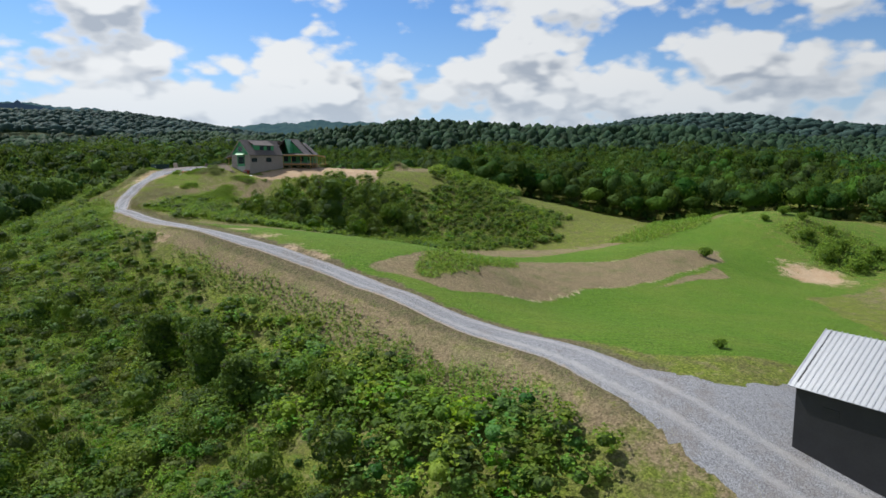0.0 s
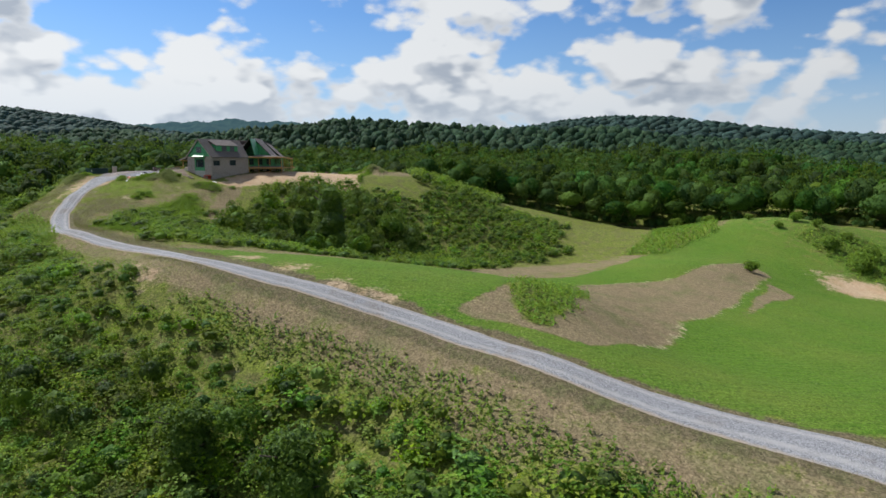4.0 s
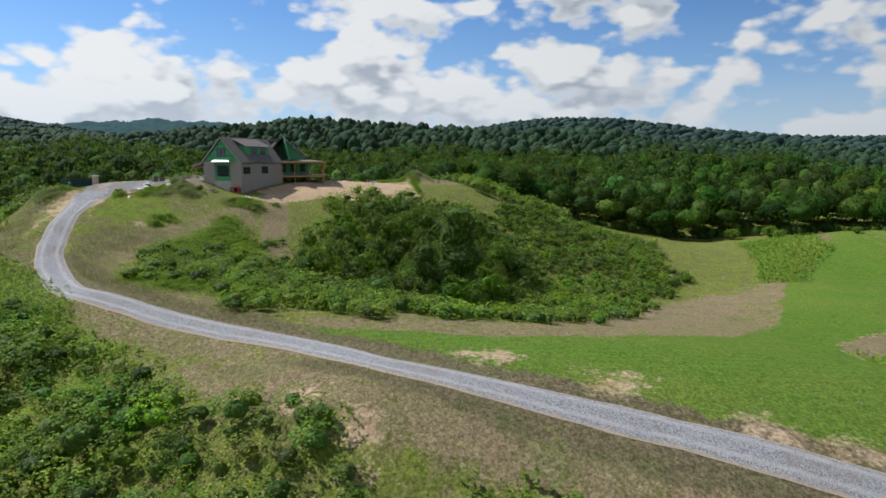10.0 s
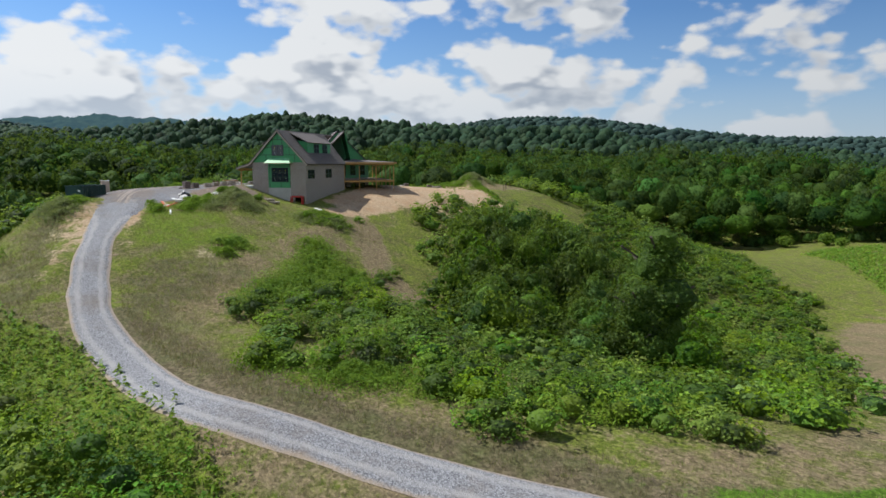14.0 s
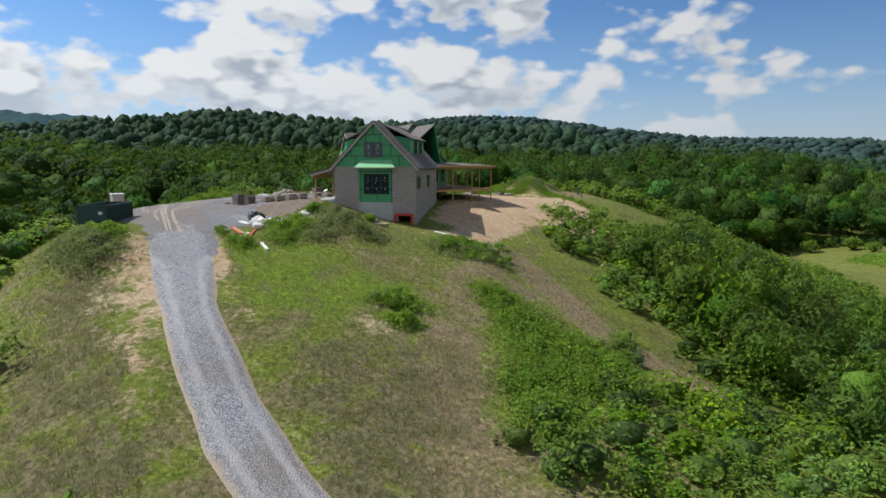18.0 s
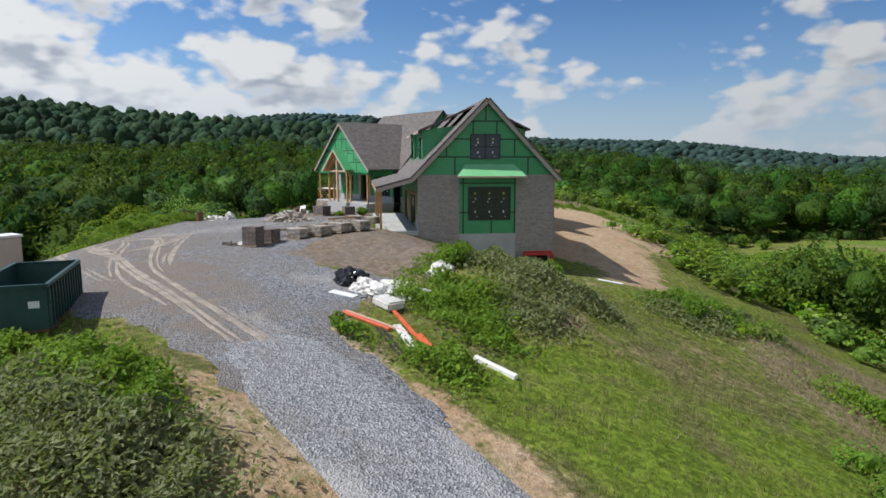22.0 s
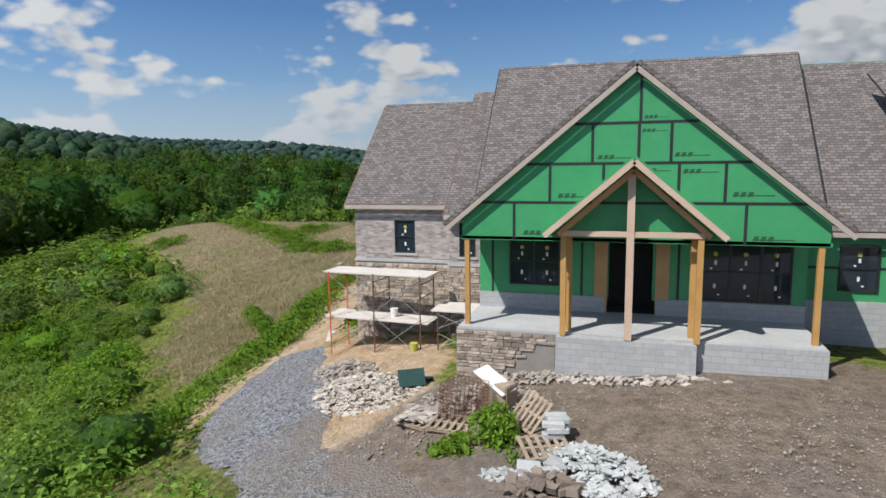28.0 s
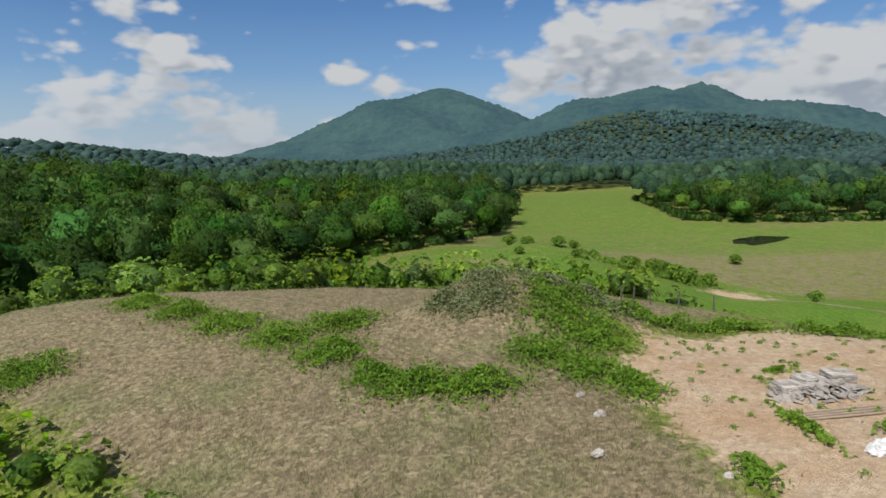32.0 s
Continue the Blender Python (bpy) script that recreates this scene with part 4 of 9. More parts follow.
def build_road():
    c = ROAD_LINE
    t = np.gradient(c, axis=0)
    t /= np.linalg.norm(t, axis=1)[:, None]
    nrm = np.stack([-t[:, 1], t[:, 0]], 1)
    rng = np.random.default_rng(5)
    offs = np.linspace(-1, 1, 9)
    half = 1.75 + 1.6 * smooth(150, 186, c[:, 0]) + 0.7 * smooth(60, 44, c[:, 0])
    wob = np.convolve(rng.normal(0, 1, len(c) + 8), np.ones(3) / 3, "same")[: len(c)] * 0.16
    P = c[:, None, :] + nrm[:, None, :] * (offs[None, :, None] * (half + wob)[:, None, None])
    Z = land_z(P[..., 0], P[..., 1]) + 0.05 + 0.05 * (1 - offs[None] ** 2) - 0.12 * (np.abs(offs)[None] > 0.99)
    Z = Z - 0.2 * smooth(40, 34, P[..., 0])
    V = np.concatenate([P, Z[..., None]], -1)
    n, k = V.shape[:2]
    idx = np.arange(n * k).reshape(n, k)
    faces = np.stack([idx[:-1, :-1], idx[1:, :-1], idx[1:, 1:], idx[:-1, 1:]], -1).reshape(-1, 4)[:, ::-1]
    ob = mesh_np("road", V.reshape(-1, 3), faces, "gravel", smooth_it=True)
    run = np.r_[0, np.cumsum(np.linalg.norm(np.diff(c, axis=0), axis=1))]
    uv = np.stack(np.broadcast_arrays(run[:, None], offs[None] * smooth(41, 52, c[:, 0])[:, None]), -1).reshape(-1, 2)[faces.ravel()]
    ob.data.uv_layers.new(name="UVMap").data.foreach_set("uv", uv.astype(np.float32).ravel())
    tagged(ob, "winding crushed grey gravel drive over the spur", "road", kind="structure")
    # yard on the hilltop
    xs, ys = np.arange(-18, 48, 0.5), np.arange(-33, 7, 0.5)
    X, Y = np.meshgrid(xs, ys)
    jag = 0.5 * np.sin(X * 1.7 + np.sin(Y * 2.1)) + 0.4 * np.cos(Y * 2.3 + X * 0.7)
    d = edge_dist(YARD, X, Y)
    s = np.where(inside(YARD, X, Y), d, -d) + 0.6 * jag
    Z = land_z(X, Y) + 0.05 * np.clip(s / 0.6, -2, 1) + 0.015 * np.sin(X * 3.1) * np.cos(Y * 2.7)
    idx = np.arange(X.size).reshape(X.shape)
    ok = (s > -0.7)
    quad = ok[:-1, :-1] & ok[1:, :-1] & ok[:-1, 1:] & ok[1:, 1:]
    faces = np.stack([idx[:-1, :-1], idx[:-1, 1:], idx[1:, 1:], idx[1:, :-1]], -1)[quad]
    used, inv = np.unique(faces, return_inverse=True)
    V = np.stack([X, Y, Z], -1).reshape(-1, 3)[used]
    yd = mesh_np("gravel_yard", V, inv.reshape(faces.shape), "yard", smooth_it=True)
    px, py = V[:, 0], V[:, 1]
    worn = np.maximum(0.62 * zone(YARD_SOIL, px, py, 3.0), 0.6 * zone([(6, -8), (-2, -11), (-6, -9), (-12, -4), (-10, 0), (-3, -6)], px, py, 2.0))
    pale = np.maximum.reduce([0.55 * np.exp(-0.5 * (((px - bx) / sx) ** 2 + ((py - by) / sy) ** 2)) for bx, by, sx, sy in ((31.5, -17.8, 2.2, 1.6), (9, -10.5, 2.6, 2.0), (13, -18, 2.2, 5.0), (17.5, -9, 2.6, 2.0), (-2, -13, 2.5, 2.0), (38, -23.5, 5, 0.8))])
    at = yd.data.color_attributes.new("wear", "FLOAT_COLOR", "POINT")
    at.data.foreach_set("color", np.stack([worn, pale, 0 * worn, 0 * worn + 1], -1).astype(np.float32).ravel())
    tagged(yd, "wide dusty gravel yard before the unfinished house", "gravel yard", kind="structure")
    # a lower apron at the barn
    xs, ys = np.arange(180, 226, 1.0), np.arange(90, 140, 1.0)
    X, Y = np.meshgrid(xs, ys)
    poly = [(183, 97), (190, 108), (188, 122), (205, 128), (222, 126), (222, 112), (205, 103), (193, 98)]
    d = edge_dist(poly, X, Y)
    s = np.where(inside(poly, X, Y), d, -d)
    Z = land_z(X, Y) + 0.06 * np.clip(s, -1, 1)
    idx = np.arange(X.size).reshape(X.shape)
    ok = s > -0.8
    quad = ok[:-1, :-1] & ok[1:, :-1] & ok[:-1, 1:] & ok[1:, 1:]
    faces = np.stack([idx[:-1, :-1], idx[:-1, 1:], idx[1:, 1:], idx[1:, :-1]], -1)[quad]
    used, inv = np.unique(faces, return_inverse=True)
    ap = mesh_np("gravel_apron", np.stack([X, Y, Z], -1).reshape(-1, 3)[used], inv.reshape(faces.shape), "gravel", smooth_it=True)
    tagged(ap, "gravel apron beside the dark metal barn", "gravel yard", kind="structure")


build_ground()
build_road()


# ---- woods ----
def ico(sub):
    bm = bmesh.new()
    bmesh.ops.create_icosphere(bm, subdivisions=sub, radius=1)
    v = np.array([x.co[:] for x in bm.verts])
    f = np.array([[x.index for x in q.verts] for q in bm.faces])
    bm.free()
    return v, f


def crowns(rng, sub, count):
    """Lumpy crowns, cut open below."""
    v, f = ico(sub)
    out = []
    for _ in range(count):
        k = rng.normal(size=(14, 3))
        k /= np.linalg.norm(k, axis=1)[:, None]
        k[:, 2] = np.abs(k[:, 2]) * 0.9 - 0.15
        d = np.zeros(len(v))
        for c, r in zip(k, rng.uniform(0.25, 0.55, 14)):
            d = np.maximum(d, np.exp(-((v - c) ** 2).sum(1) / (2 * r * r * 0.35)) * rng.uniform(0.7, 1.0))
        w = v * (0.74 + 0.34 * d + rng.normal(0, 0.05, len(v)))[:, None]
        out.append(w)
    keep = v[f][:, :, 2].max(1) > (-0.1 if sub < 3 else -0.6)
    return out, f[keep]


def scatter(mask_fn, x0, x1, y0, y1, spacing, rng):
    xs, ys = np.arange(x0, x1, spacing), np.arange(y0, y1, spacing)
    X, Y = np.meshgrid(xs, ys)
    X = X + rng.uniform(-0.42, 0.42, X.shape) * spacing
    Y = Y + rng.uniform(-0.42, 0.42, Y.shape) * spacing
    X, Y = X.ravel(), Y.ravel()
    k = mask_fn(X, Y)
    return X[k], Y[k]


def canopy(name, x, y, radius, height, sub, mat, label, rng, kinds=6):
    temps, f = crowns(rng, sub, kinds)
    V, F, T = [], [], []
    n = 0
    z = land_z(x, y)
    which = rng.integers(0, kinds, len(x))
    for k in range(kinds):
        m = np.nonzero(which == k)[0]
        if not len(m):
            continue
        a = rng.uniform(0, 6.283, len(m))
        r = radius[m] * rng.uniform(0.65, 1.3, len(m))
        h = height[m] * rng.uniform(0.75, 1.2, len(m))
        t = temps[k]
        c, s = np.cos(a)[:, None], np.sin(a)[:, None]
        px = (t[None, :, 0] * c - t[None, :, 1] * s) * r[:, None] + x[m][:, None]
        py = (t[None, :, 0] * s + t[None, :, 1] * c) * r[:, None] + y[m][:, None]
        pz = t[None, :, 2] * (0.42 * h)[:, None] + (z[m] + 0.60 * h)[:, None]
        V.append(np.stack([px, py, pz], -1).reshape(-1, 3))
        T.append(np.repeat(np.stack([rng.normal(0, 0.2, len(m)), rng.normal(0, 0.01, len(m)), 0 * r], -1), len(t), 0))
        F.append((f[None] + (np.arange(len(m)) * len(t))[:, None, None] + n).reshape(-1, 3))
        n += len(m) * len(t)
    ob = mesh_np(name, np.concatenate(V), np.concatenate(F), mat, smooth_it=True, tone=np.concatenate(T))
    return tagged(ob, label, "woods", kind="stuff")


def leaf_quads(rng, cx, cy, cz, rx, rz, n, size, tidy=0.8):
    """n leaf sprays a plant on lumpy shells round the given centres: one quad each."""
    k = len(cx)
    d = rng.normal(size=(k, n, 3))
    d /= np.linalg.norm(d, axis=-1, keepdims=True)
    d[..., 2] = np.where(d[..., 2] < -0.35, -d[..., 2], d[..., 2])
    lump = rng.normal(size=(k, 7, 3))
    lump /= np.linalg.norm(lump, axis=-1, keepdims=True)
    q = np.einsum("knc,kmc->knm", d, lump).max(-1)
    rad = (0.66 + 0.46 * np.clip(q, 0, 1) ** 3) * rng.uniform(0.74, 1.10, (k, n))
    c = np.stack([cx[:, None] + d[..., 0] * rad * rx[:, None], cy[:, None] + d[..., 1] * rad * rx[:, None], cz[:, None] + d[..., 2] * rad * rz[:, None]], -1)
    nrm = d * tidy + rng.normal(size=d.shape) * 0.55
    nrm[..., 2] += 0.35
    nrm /= np.linalg.norm(nrm, axis=-1, keepdims=True)
    t = np.cross(nrm, rng.normal(size=d.shape))
    t /= np.linalg.norm(t, axis=-1, keepdims=True)
    b = np.cross(nrm, t)
    s = (np.asarray(size)[:, None] if np.ndim(size) else size) * rng.uniform(0.6, 1.35, (k, n))
    t, b = t * s[..., None], b * (s * rng.uniform(0.5, 0.9, (k, n)))[..., None]
    droop = np.zeros_like(t)
    droop[..., 2] = -0.22 * s
    V = np.stack([c - t * 0.5, c - b * 0.5 + nrm * 0.1 * s[..., None], c + t * 0.5 + droop, c + b * 0.5 + nrm * 0.1 * s[..., None]], 2).reshape(-1, 3)
    return V, np.arange(len(V)).reshape(-1, 4)


def cores(rng, cx, cy, cz, rx, rz, scale=0.80, level=1):
    """Dark inner masses that close a crown, as quads."""
    v, f = ico(level)
    k = len(cx)
    r = scale * (1 + rng.normal(0, 0.09, (k, len(v))))
    P = np.stack([cx[:, None] + v[None, :, 0] * r * rx[:, None], cy[:, None] + v[None, :, 1] * r * rx[:, None], cz[:, None] + v[None, :, 2] * r * rz[:, None]], -1)
    F = (f[None] + (np.arange(k) * len(v))[:, None, None]).reshape(-1, 3)
    return P.reshape(-1, 3), np.c_[F, F[:, 2]]


def lobed(rng, lobes, per, leaf, low=-0.3, up=0.35, spread=(0.42, 0.72), size=(0.34, 0.54)):
    """A crown of unit radius made of leafy lobes with gaps between them; one quad a spray."""
    c = rng.normal(size=(lobes * 3, 3))
    c /= np.linalg.norm(c, axis=1)[:, None]
    c = c[c[:, 2] > low][:lobes]
    lobes = len(c)
    r = rng.uniform(*size, lobes)
    mid = c * rng.uniform(*spread, lobes)[:, None]
    d = rng.normal(size=(lobes, per * 2, 3))
    d /= np.linalg.norm(d, axis=-1, keepdims=True)
    d = np.where((np.einsum("lpc,lc->lp", d, c) < -0.15)[..., None], -d, d)
    p = mid[:, None] + d * (r[:, None] * rng.uniform(0.84, 1.10, d.shape[:2]))[..., None]
    away = np.linalg.norm(p[:, :, None] - mid[None, None], axis=-1) / r[None, None]
    away[np.arange(lobes), :, np.arange(lobes)] = 9
    keep = away.min(-1) > 0.9
    p, d = p[keep], d[keep]
    if len(p) > lobes * per:
        k = rng.permutation(len(p))[: lobes * per]
        p, d = p[k], d[k]
    nrm = d + rng.normal(size=d.shape) * 0.4
    nrm[:, 2] += up
    nrm /= np.linalg.norm(nrm, axis=1)[:, None]
    t = np.cross(nrm, rng.normal(size=d.shape))
    t /= np.linalg.norm(t, axis=1)[:, None]
    b = np.cross(nrm, t)
    s = leaf * rng.uniform(0.6, 1.4, len(p))
    t, b = t * s[:, None], b * (s * rng.uniform(0.5, 0.9, len(p)))[:, None]
    droop = np.stack([0 * s, 0 * s, -0.2 * s], -1)
    return np.stack([p - t * 0.5, p - b * 0.5 + nrm * 0.1 * s[:, None], p + t * 0.5 + droop, p + b * 0.5 + nrm * 0.1 * s[:, None]], 1).reshape(-1, 3)


def grove(name, x, y, rx, rz, lift, temps, mat, label, cat, rng, core=0.6, level=1, vary=0.22, yellow=0.012, kind="stuff", inner=None):
    """Many plants in one mesh, each a turned and scaled crown with its own tone, over inner masses."""
    z = land_z(x, y) + lift
    tv = np.stack([rng.normal(0, vary, len(x)).clip(-0.5, 0.6), rng.normal(0, yellow, len(x)), rng.normal(0, 0.06, len(x))], -1)
    which = rng.integers(0, len(temps), len(x))
    V, T = [], []
    for k, t in enumerate(temps):
        m = np.nonzero(which == k)[0]
        a = rng.uniform(0, 6.283, len(m))
        c, s = np.cos(a)[:, None], np.sin(a)[:, None]
        V.append(np.stack([(t[None, :, 0] * c - t[None, :, 1] * s) * rx[m][:, None] + x[m][:, None], (t[None, :, 0] * s + t[None, :, 1] * c) * rx[m][:, None] + y[m][:, None], t[None, :, 2] * rz[m][:, None] + z[m][:, None]], -1).reshape(-1, 3))
        T.append(np.repeat(tv[m], len(t), 0))
    V = np.concatenate(V)
    ob = mesh_np(name, V, np.arange(len(V)).reshape(-1, 4), mat, tone=np.concatenate(T))
    # a darker inner material puts the shade between the leaves into the colour
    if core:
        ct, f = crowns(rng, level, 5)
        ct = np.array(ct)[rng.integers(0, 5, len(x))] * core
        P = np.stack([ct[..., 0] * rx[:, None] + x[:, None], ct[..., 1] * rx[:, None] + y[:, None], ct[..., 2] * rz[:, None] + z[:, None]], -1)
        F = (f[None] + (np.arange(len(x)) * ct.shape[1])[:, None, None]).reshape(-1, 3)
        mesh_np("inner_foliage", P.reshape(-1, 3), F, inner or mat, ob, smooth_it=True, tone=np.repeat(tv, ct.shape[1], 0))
    return tagged(ob, label, cat, kind=kind)


def build_woods():
    rng = np.random.default_rng(11)
    out = lambda x, y: ~inside(OPEN_LAND, x, y)
    cx, cy = 20.0, 60.0
    ring = lambda a, b: (lambda x, y: out(x, y) & (np.hypot(x - cx, y - cy) > a) & (np.hypot(x - cx, y - cy) <= b) & (x < 120 + 0.5 * np.abs(y)))
    x, y = scatter(lambda x, y: ring(0, 340)(x, y) & (y > -200), -330, 260, -200, 400, 9.4, rng)
    stand = 0.5 + 0.5 * np.sin(x / 31 + 2.1 * np.sin(y / 43)) * np.cos(y / 27 + 1.3 * np.sin(x / 37))
    r, h = (4.6 + 2.6 * stand) * rng.uniform(0.7, 1.3, len(x)), (14.5 + 6.5 * stand) * rng.uniform(0.75, 1.2, len(x))
    edge = edge_dist(OPEN_LAND, x, y)
    low = edge < 7
    h[low] *= 0.8
    n = edge < 40
    big = [lobed(rng, 17, 14, 0.16, -0.75, 0.3, (0.5, 0.8), (0.28, 0.46)) for _ in range(8)]
    mid = [lobed(rng, 12, 7, 0.22, -0.1, 0.3, (0.5, 0.8), (0.28, 0.46)) for _ in range(8)]
    for nm, m, temps, lev in (("edge_woods", n, big, 3), ("near_woods", ~n, mid, 2)):
        grove(nm, x[m], y[m], r[m] * 1.05, h[m] * 0.42, h[m] * 0.58, temps, "canopy", "dense broadleaf woods in full summer leaf on the slopes", "woods", rng, core=0.84, level=lev, vary=0.28, yellow=0.014)
    x, y = scatter(lambda x, y: ring(340, 850)(x, y) & (x < 420) & (y > -350), -850, 420, -350, 900, 9.8, rng)
    stand = 0.5 + 0.5 * np.sin(x / 47 + 2.1 * np.sin(y / 63)) * np.cos(y / 41 + 1.3 * np.sin(x / 57))
    ex, ey = scatter(lambda x, y: ring(0, 420)(x, y) & (y > -120) & (edge_dist(OPEN_LAND, x, y) < 6), -330, 260, -120, 440, 3.6, rng)
    er = rng.uniform(1.5, 3.2, len(ex))
    grove("wood_edge_shrubs", ex, ey, er, er * 1.1, er * 0.6, [lobed(rng, 9, 8, 0.26, -0.2, 0.4) for _ in range(5)], "canopy", "dark shrubs closing the foot of the woods", "woods", rng, core=0.84, level=1, vary=0.25)
    deep = np.hypot(x - cx, y - cy) > 560
    for m, lev in ((~deep, 2), (deep, 1)):
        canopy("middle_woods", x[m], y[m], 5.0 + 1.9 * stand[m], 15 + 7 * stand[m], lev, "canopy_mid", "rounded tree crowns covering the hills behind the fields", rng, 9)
    x, y = scatter(lambda x, y: out(x, y) & (np.hypot(x - cx, y - cy) > 850) & (np.hypot(x - cx, y - cy) < 2150) & ((x < 300) | (y > 600)) & (y > -1000), -2100, 2000, -1000, 2100, 19.5, rng)
    canopy("far_woods", x, y, np.full(len(x), 11.5), np.full(len(x), 20.0), 1, "canopy_far", "distant wooded ridge, haze tinted into its green", rng)
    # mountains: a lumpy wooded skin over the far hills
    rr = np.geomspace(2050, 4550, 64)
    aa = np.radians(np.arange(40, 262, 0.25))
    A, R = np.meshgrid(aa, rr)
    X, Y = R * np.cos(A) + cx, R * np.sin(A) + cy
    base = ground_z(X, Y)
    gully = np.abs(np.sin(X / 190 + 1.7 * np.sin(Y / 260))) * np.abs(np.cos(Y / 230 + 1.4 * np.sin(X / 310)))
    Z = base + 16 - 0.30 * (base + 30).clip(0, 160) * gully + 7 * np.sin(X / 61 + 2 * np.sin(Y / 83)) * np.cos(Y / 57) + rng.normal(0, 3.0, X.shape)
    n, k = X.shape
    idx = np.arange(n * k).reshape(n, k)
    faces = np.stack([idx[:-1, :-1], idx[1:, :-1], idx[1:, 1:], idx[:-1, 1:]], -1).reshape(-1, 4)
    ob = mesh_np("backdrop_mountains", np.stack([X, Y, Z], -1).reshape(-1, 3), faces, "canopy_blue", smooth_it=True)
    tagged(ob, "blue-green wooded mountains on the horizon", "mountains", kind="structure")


build_woods()

# ---- the unfinished house ----
house = thing("house", pose(0, 0, 0), "unfinished house in grey brick and green sheathing with a shingled roof", "house")


def add_wall(name, m, u0, u1, z0, z1, holes, mat, th=0.25, label=""):
    bm = wall_bm(u0, u1, z0, z1, holes, 0.0, th)
    return part(name, bm, mat, house, label, m)


def poly_wall(name, m, pts, mat, th=0.2, label=""):
    """An upright plate from (u, z) corners, its face at y = 0."""
    bm = bmesh.new()
    a, b = [bm.verts.new((u, 0, z)) for u, z in pts], [bm.verts.new((u, th, z)) for u, z in pts]
    bm.faces.new(a)
    bm.faces.new(b[::-1])
    for i in range(len(a)):
        j = (i + 1) % len(a)
        bm.faces.new((a[j], a[i], b[i], b[j]))
    bmesh.ops.recalc_face_normals(bm, faces=bm.faces)
    uv_metres(bm)
    return part(name, bm, mat, house, label, m)


def unit_stone(rng):
    """A rough block one metre across, to be scaled; its back lies at y = 0."""
    bm = bmesh.new()
    vs = box(bm, -0.5, -1.0, -0.5, 0.5, 0.6, 0.5)
    for v in vs:
        v.co.x += rng.uniform(-0.05, 0.05)
        v.co.z += rng.uniform(-0.08, 0.08)
        v.co.y += rng.uniform(-0.35, 0.25) if v.co.y < 0 else 0
    bmesh.ops.bevel(bm, geom=[e for e in bm.edges if all(v.co.y < 0 for v in e.verts)], offset=0.06, segments=1, affect="EDGES")
    me = bpy.data.meshes.new("stone")
    bm.to_mesh(me)
    bm.free()
    me.materials.append(M["stone_piece"])
    return me


ST_RNG = np.random.default_rng(31)
UNIT_STONES = [unit_stone(ST_RNG) for _ in range(9)]


BRICK_BM = bmesh.new()
box(BRICK_BM, -0.5, -1.0, -0.5, 0.5, 0.5, 0.5)
BRICK_FACE = bpy.data.meshes.new("brick")
BRICK_BM.to_mesh(BRICK_FACE)
BRICK_BM.free()
BRICK_FACE.materials.append(M["brick_piece"])


def lay_bricks(wall, u0, u1, z0, z1, holes, single=None):
    """Running-bond bricks 8 mm proud of the joints on a wall part's face at y = 0: the ones inside `single` as pieces, the rest in one mesh."""
    V, F = [], []
    base = np.array([v.co[:] for v in BRICK_FACE.vertices])
    quads = np.array([p.vertices[:] for p in BRICK_FACE.polygons])
    row, z = 0, z0
    while z + 0.04 < z1:
        u = u0 - (0.13 if row % 2 else 0.0)
        while u < u1 - 0.02:
            a, b = max(u, u0), min(u + 0.25, u1)
            for h in holes:
                if h[1] < z + 0.06 and z + 0.02 < h[3]:
                    if h[0] <= a < h[2]:
                        a = h[2]
                    if a < h[0] < b:
                        b = h[0]
            if b - a > 0.03:
                dep = 0.008 + ST_RNG.uniform(-0.003, 0.003)
                if single and single[0] <= a and b <= single[2] and single[1] <= z <= single[3]:
                    ob = new("brick", BRICK_FACE)
                    ob.parent = wall
                    ob.matrix_basis = Matrix.Translation(((a + b) / 2 + 0.0, 0, z + 0.0425)) @ Matrix.Diagonal((b - a - 0.011, dep, 0.074, 1))
                else:
                    V.append(base * (b - a - 0.011, dep, 0.074) + ((a + b) / 2, 0, z + 0.0425))
                    F.append(quads + 8 * len(F))
            u += 0.25
        row += 1
        z += 0.085
    ob = mesh_np("brickwork", np.concatenate(V), np.concatenate(F), "brick_rest", wall)
    ob["kind"] = "stuff"


def lay_stones(wall, u0, u1, z0, z1, top=None):
    """Coursed rough stones on a wall part's face at y = 0."""
    z = z0
    while z < z1 - 0.08:
        hgt = min(ST_RNG.choice((0.10, 0.13, 0.16, 0.21)), z1 - z)
        u = u0 - ST_RNG.uniform(0, 0.1)
        while u < u1 - 0.06:
            w = ST_RNG.uniform(0.18, 0.50)
            w = u1 - u if u1 - u - w < 0.2 else w
            a, b = max(u, u0), u + w
            if top is None or z + hgt / 2 > top((a + b) / 2):
                ob = new("stone", UNIT_STONES[ST_RNG.integers(0, 9)])
                ob.parent = wall
                ob.matrix_basis = pose((a + b) / 2, 0, z + hgt / 2, 0, 0, ST_RNG.uniform(-1, 1)) @ Matrix.Diagonal((b - a - 0.022, 0.055, hgt - 0.02, 1))
            u += w
        z += hgt


def roof(name, pts, m=None, th=0.16, label=""):
    bm = bmesh.new()
    slab(bm, pts, th)
    uv_metres(bm)
    return part(name, bm, "shingle", house, label, m)


def edge_boards(name, lines, m, w=0.05, h=0.24, mat="fascia"):
    for a, b in lines:
        bm = bmesh.new()
        beam(bm, a, b, w, h)
        part(name, bm, mat, house, "", m)


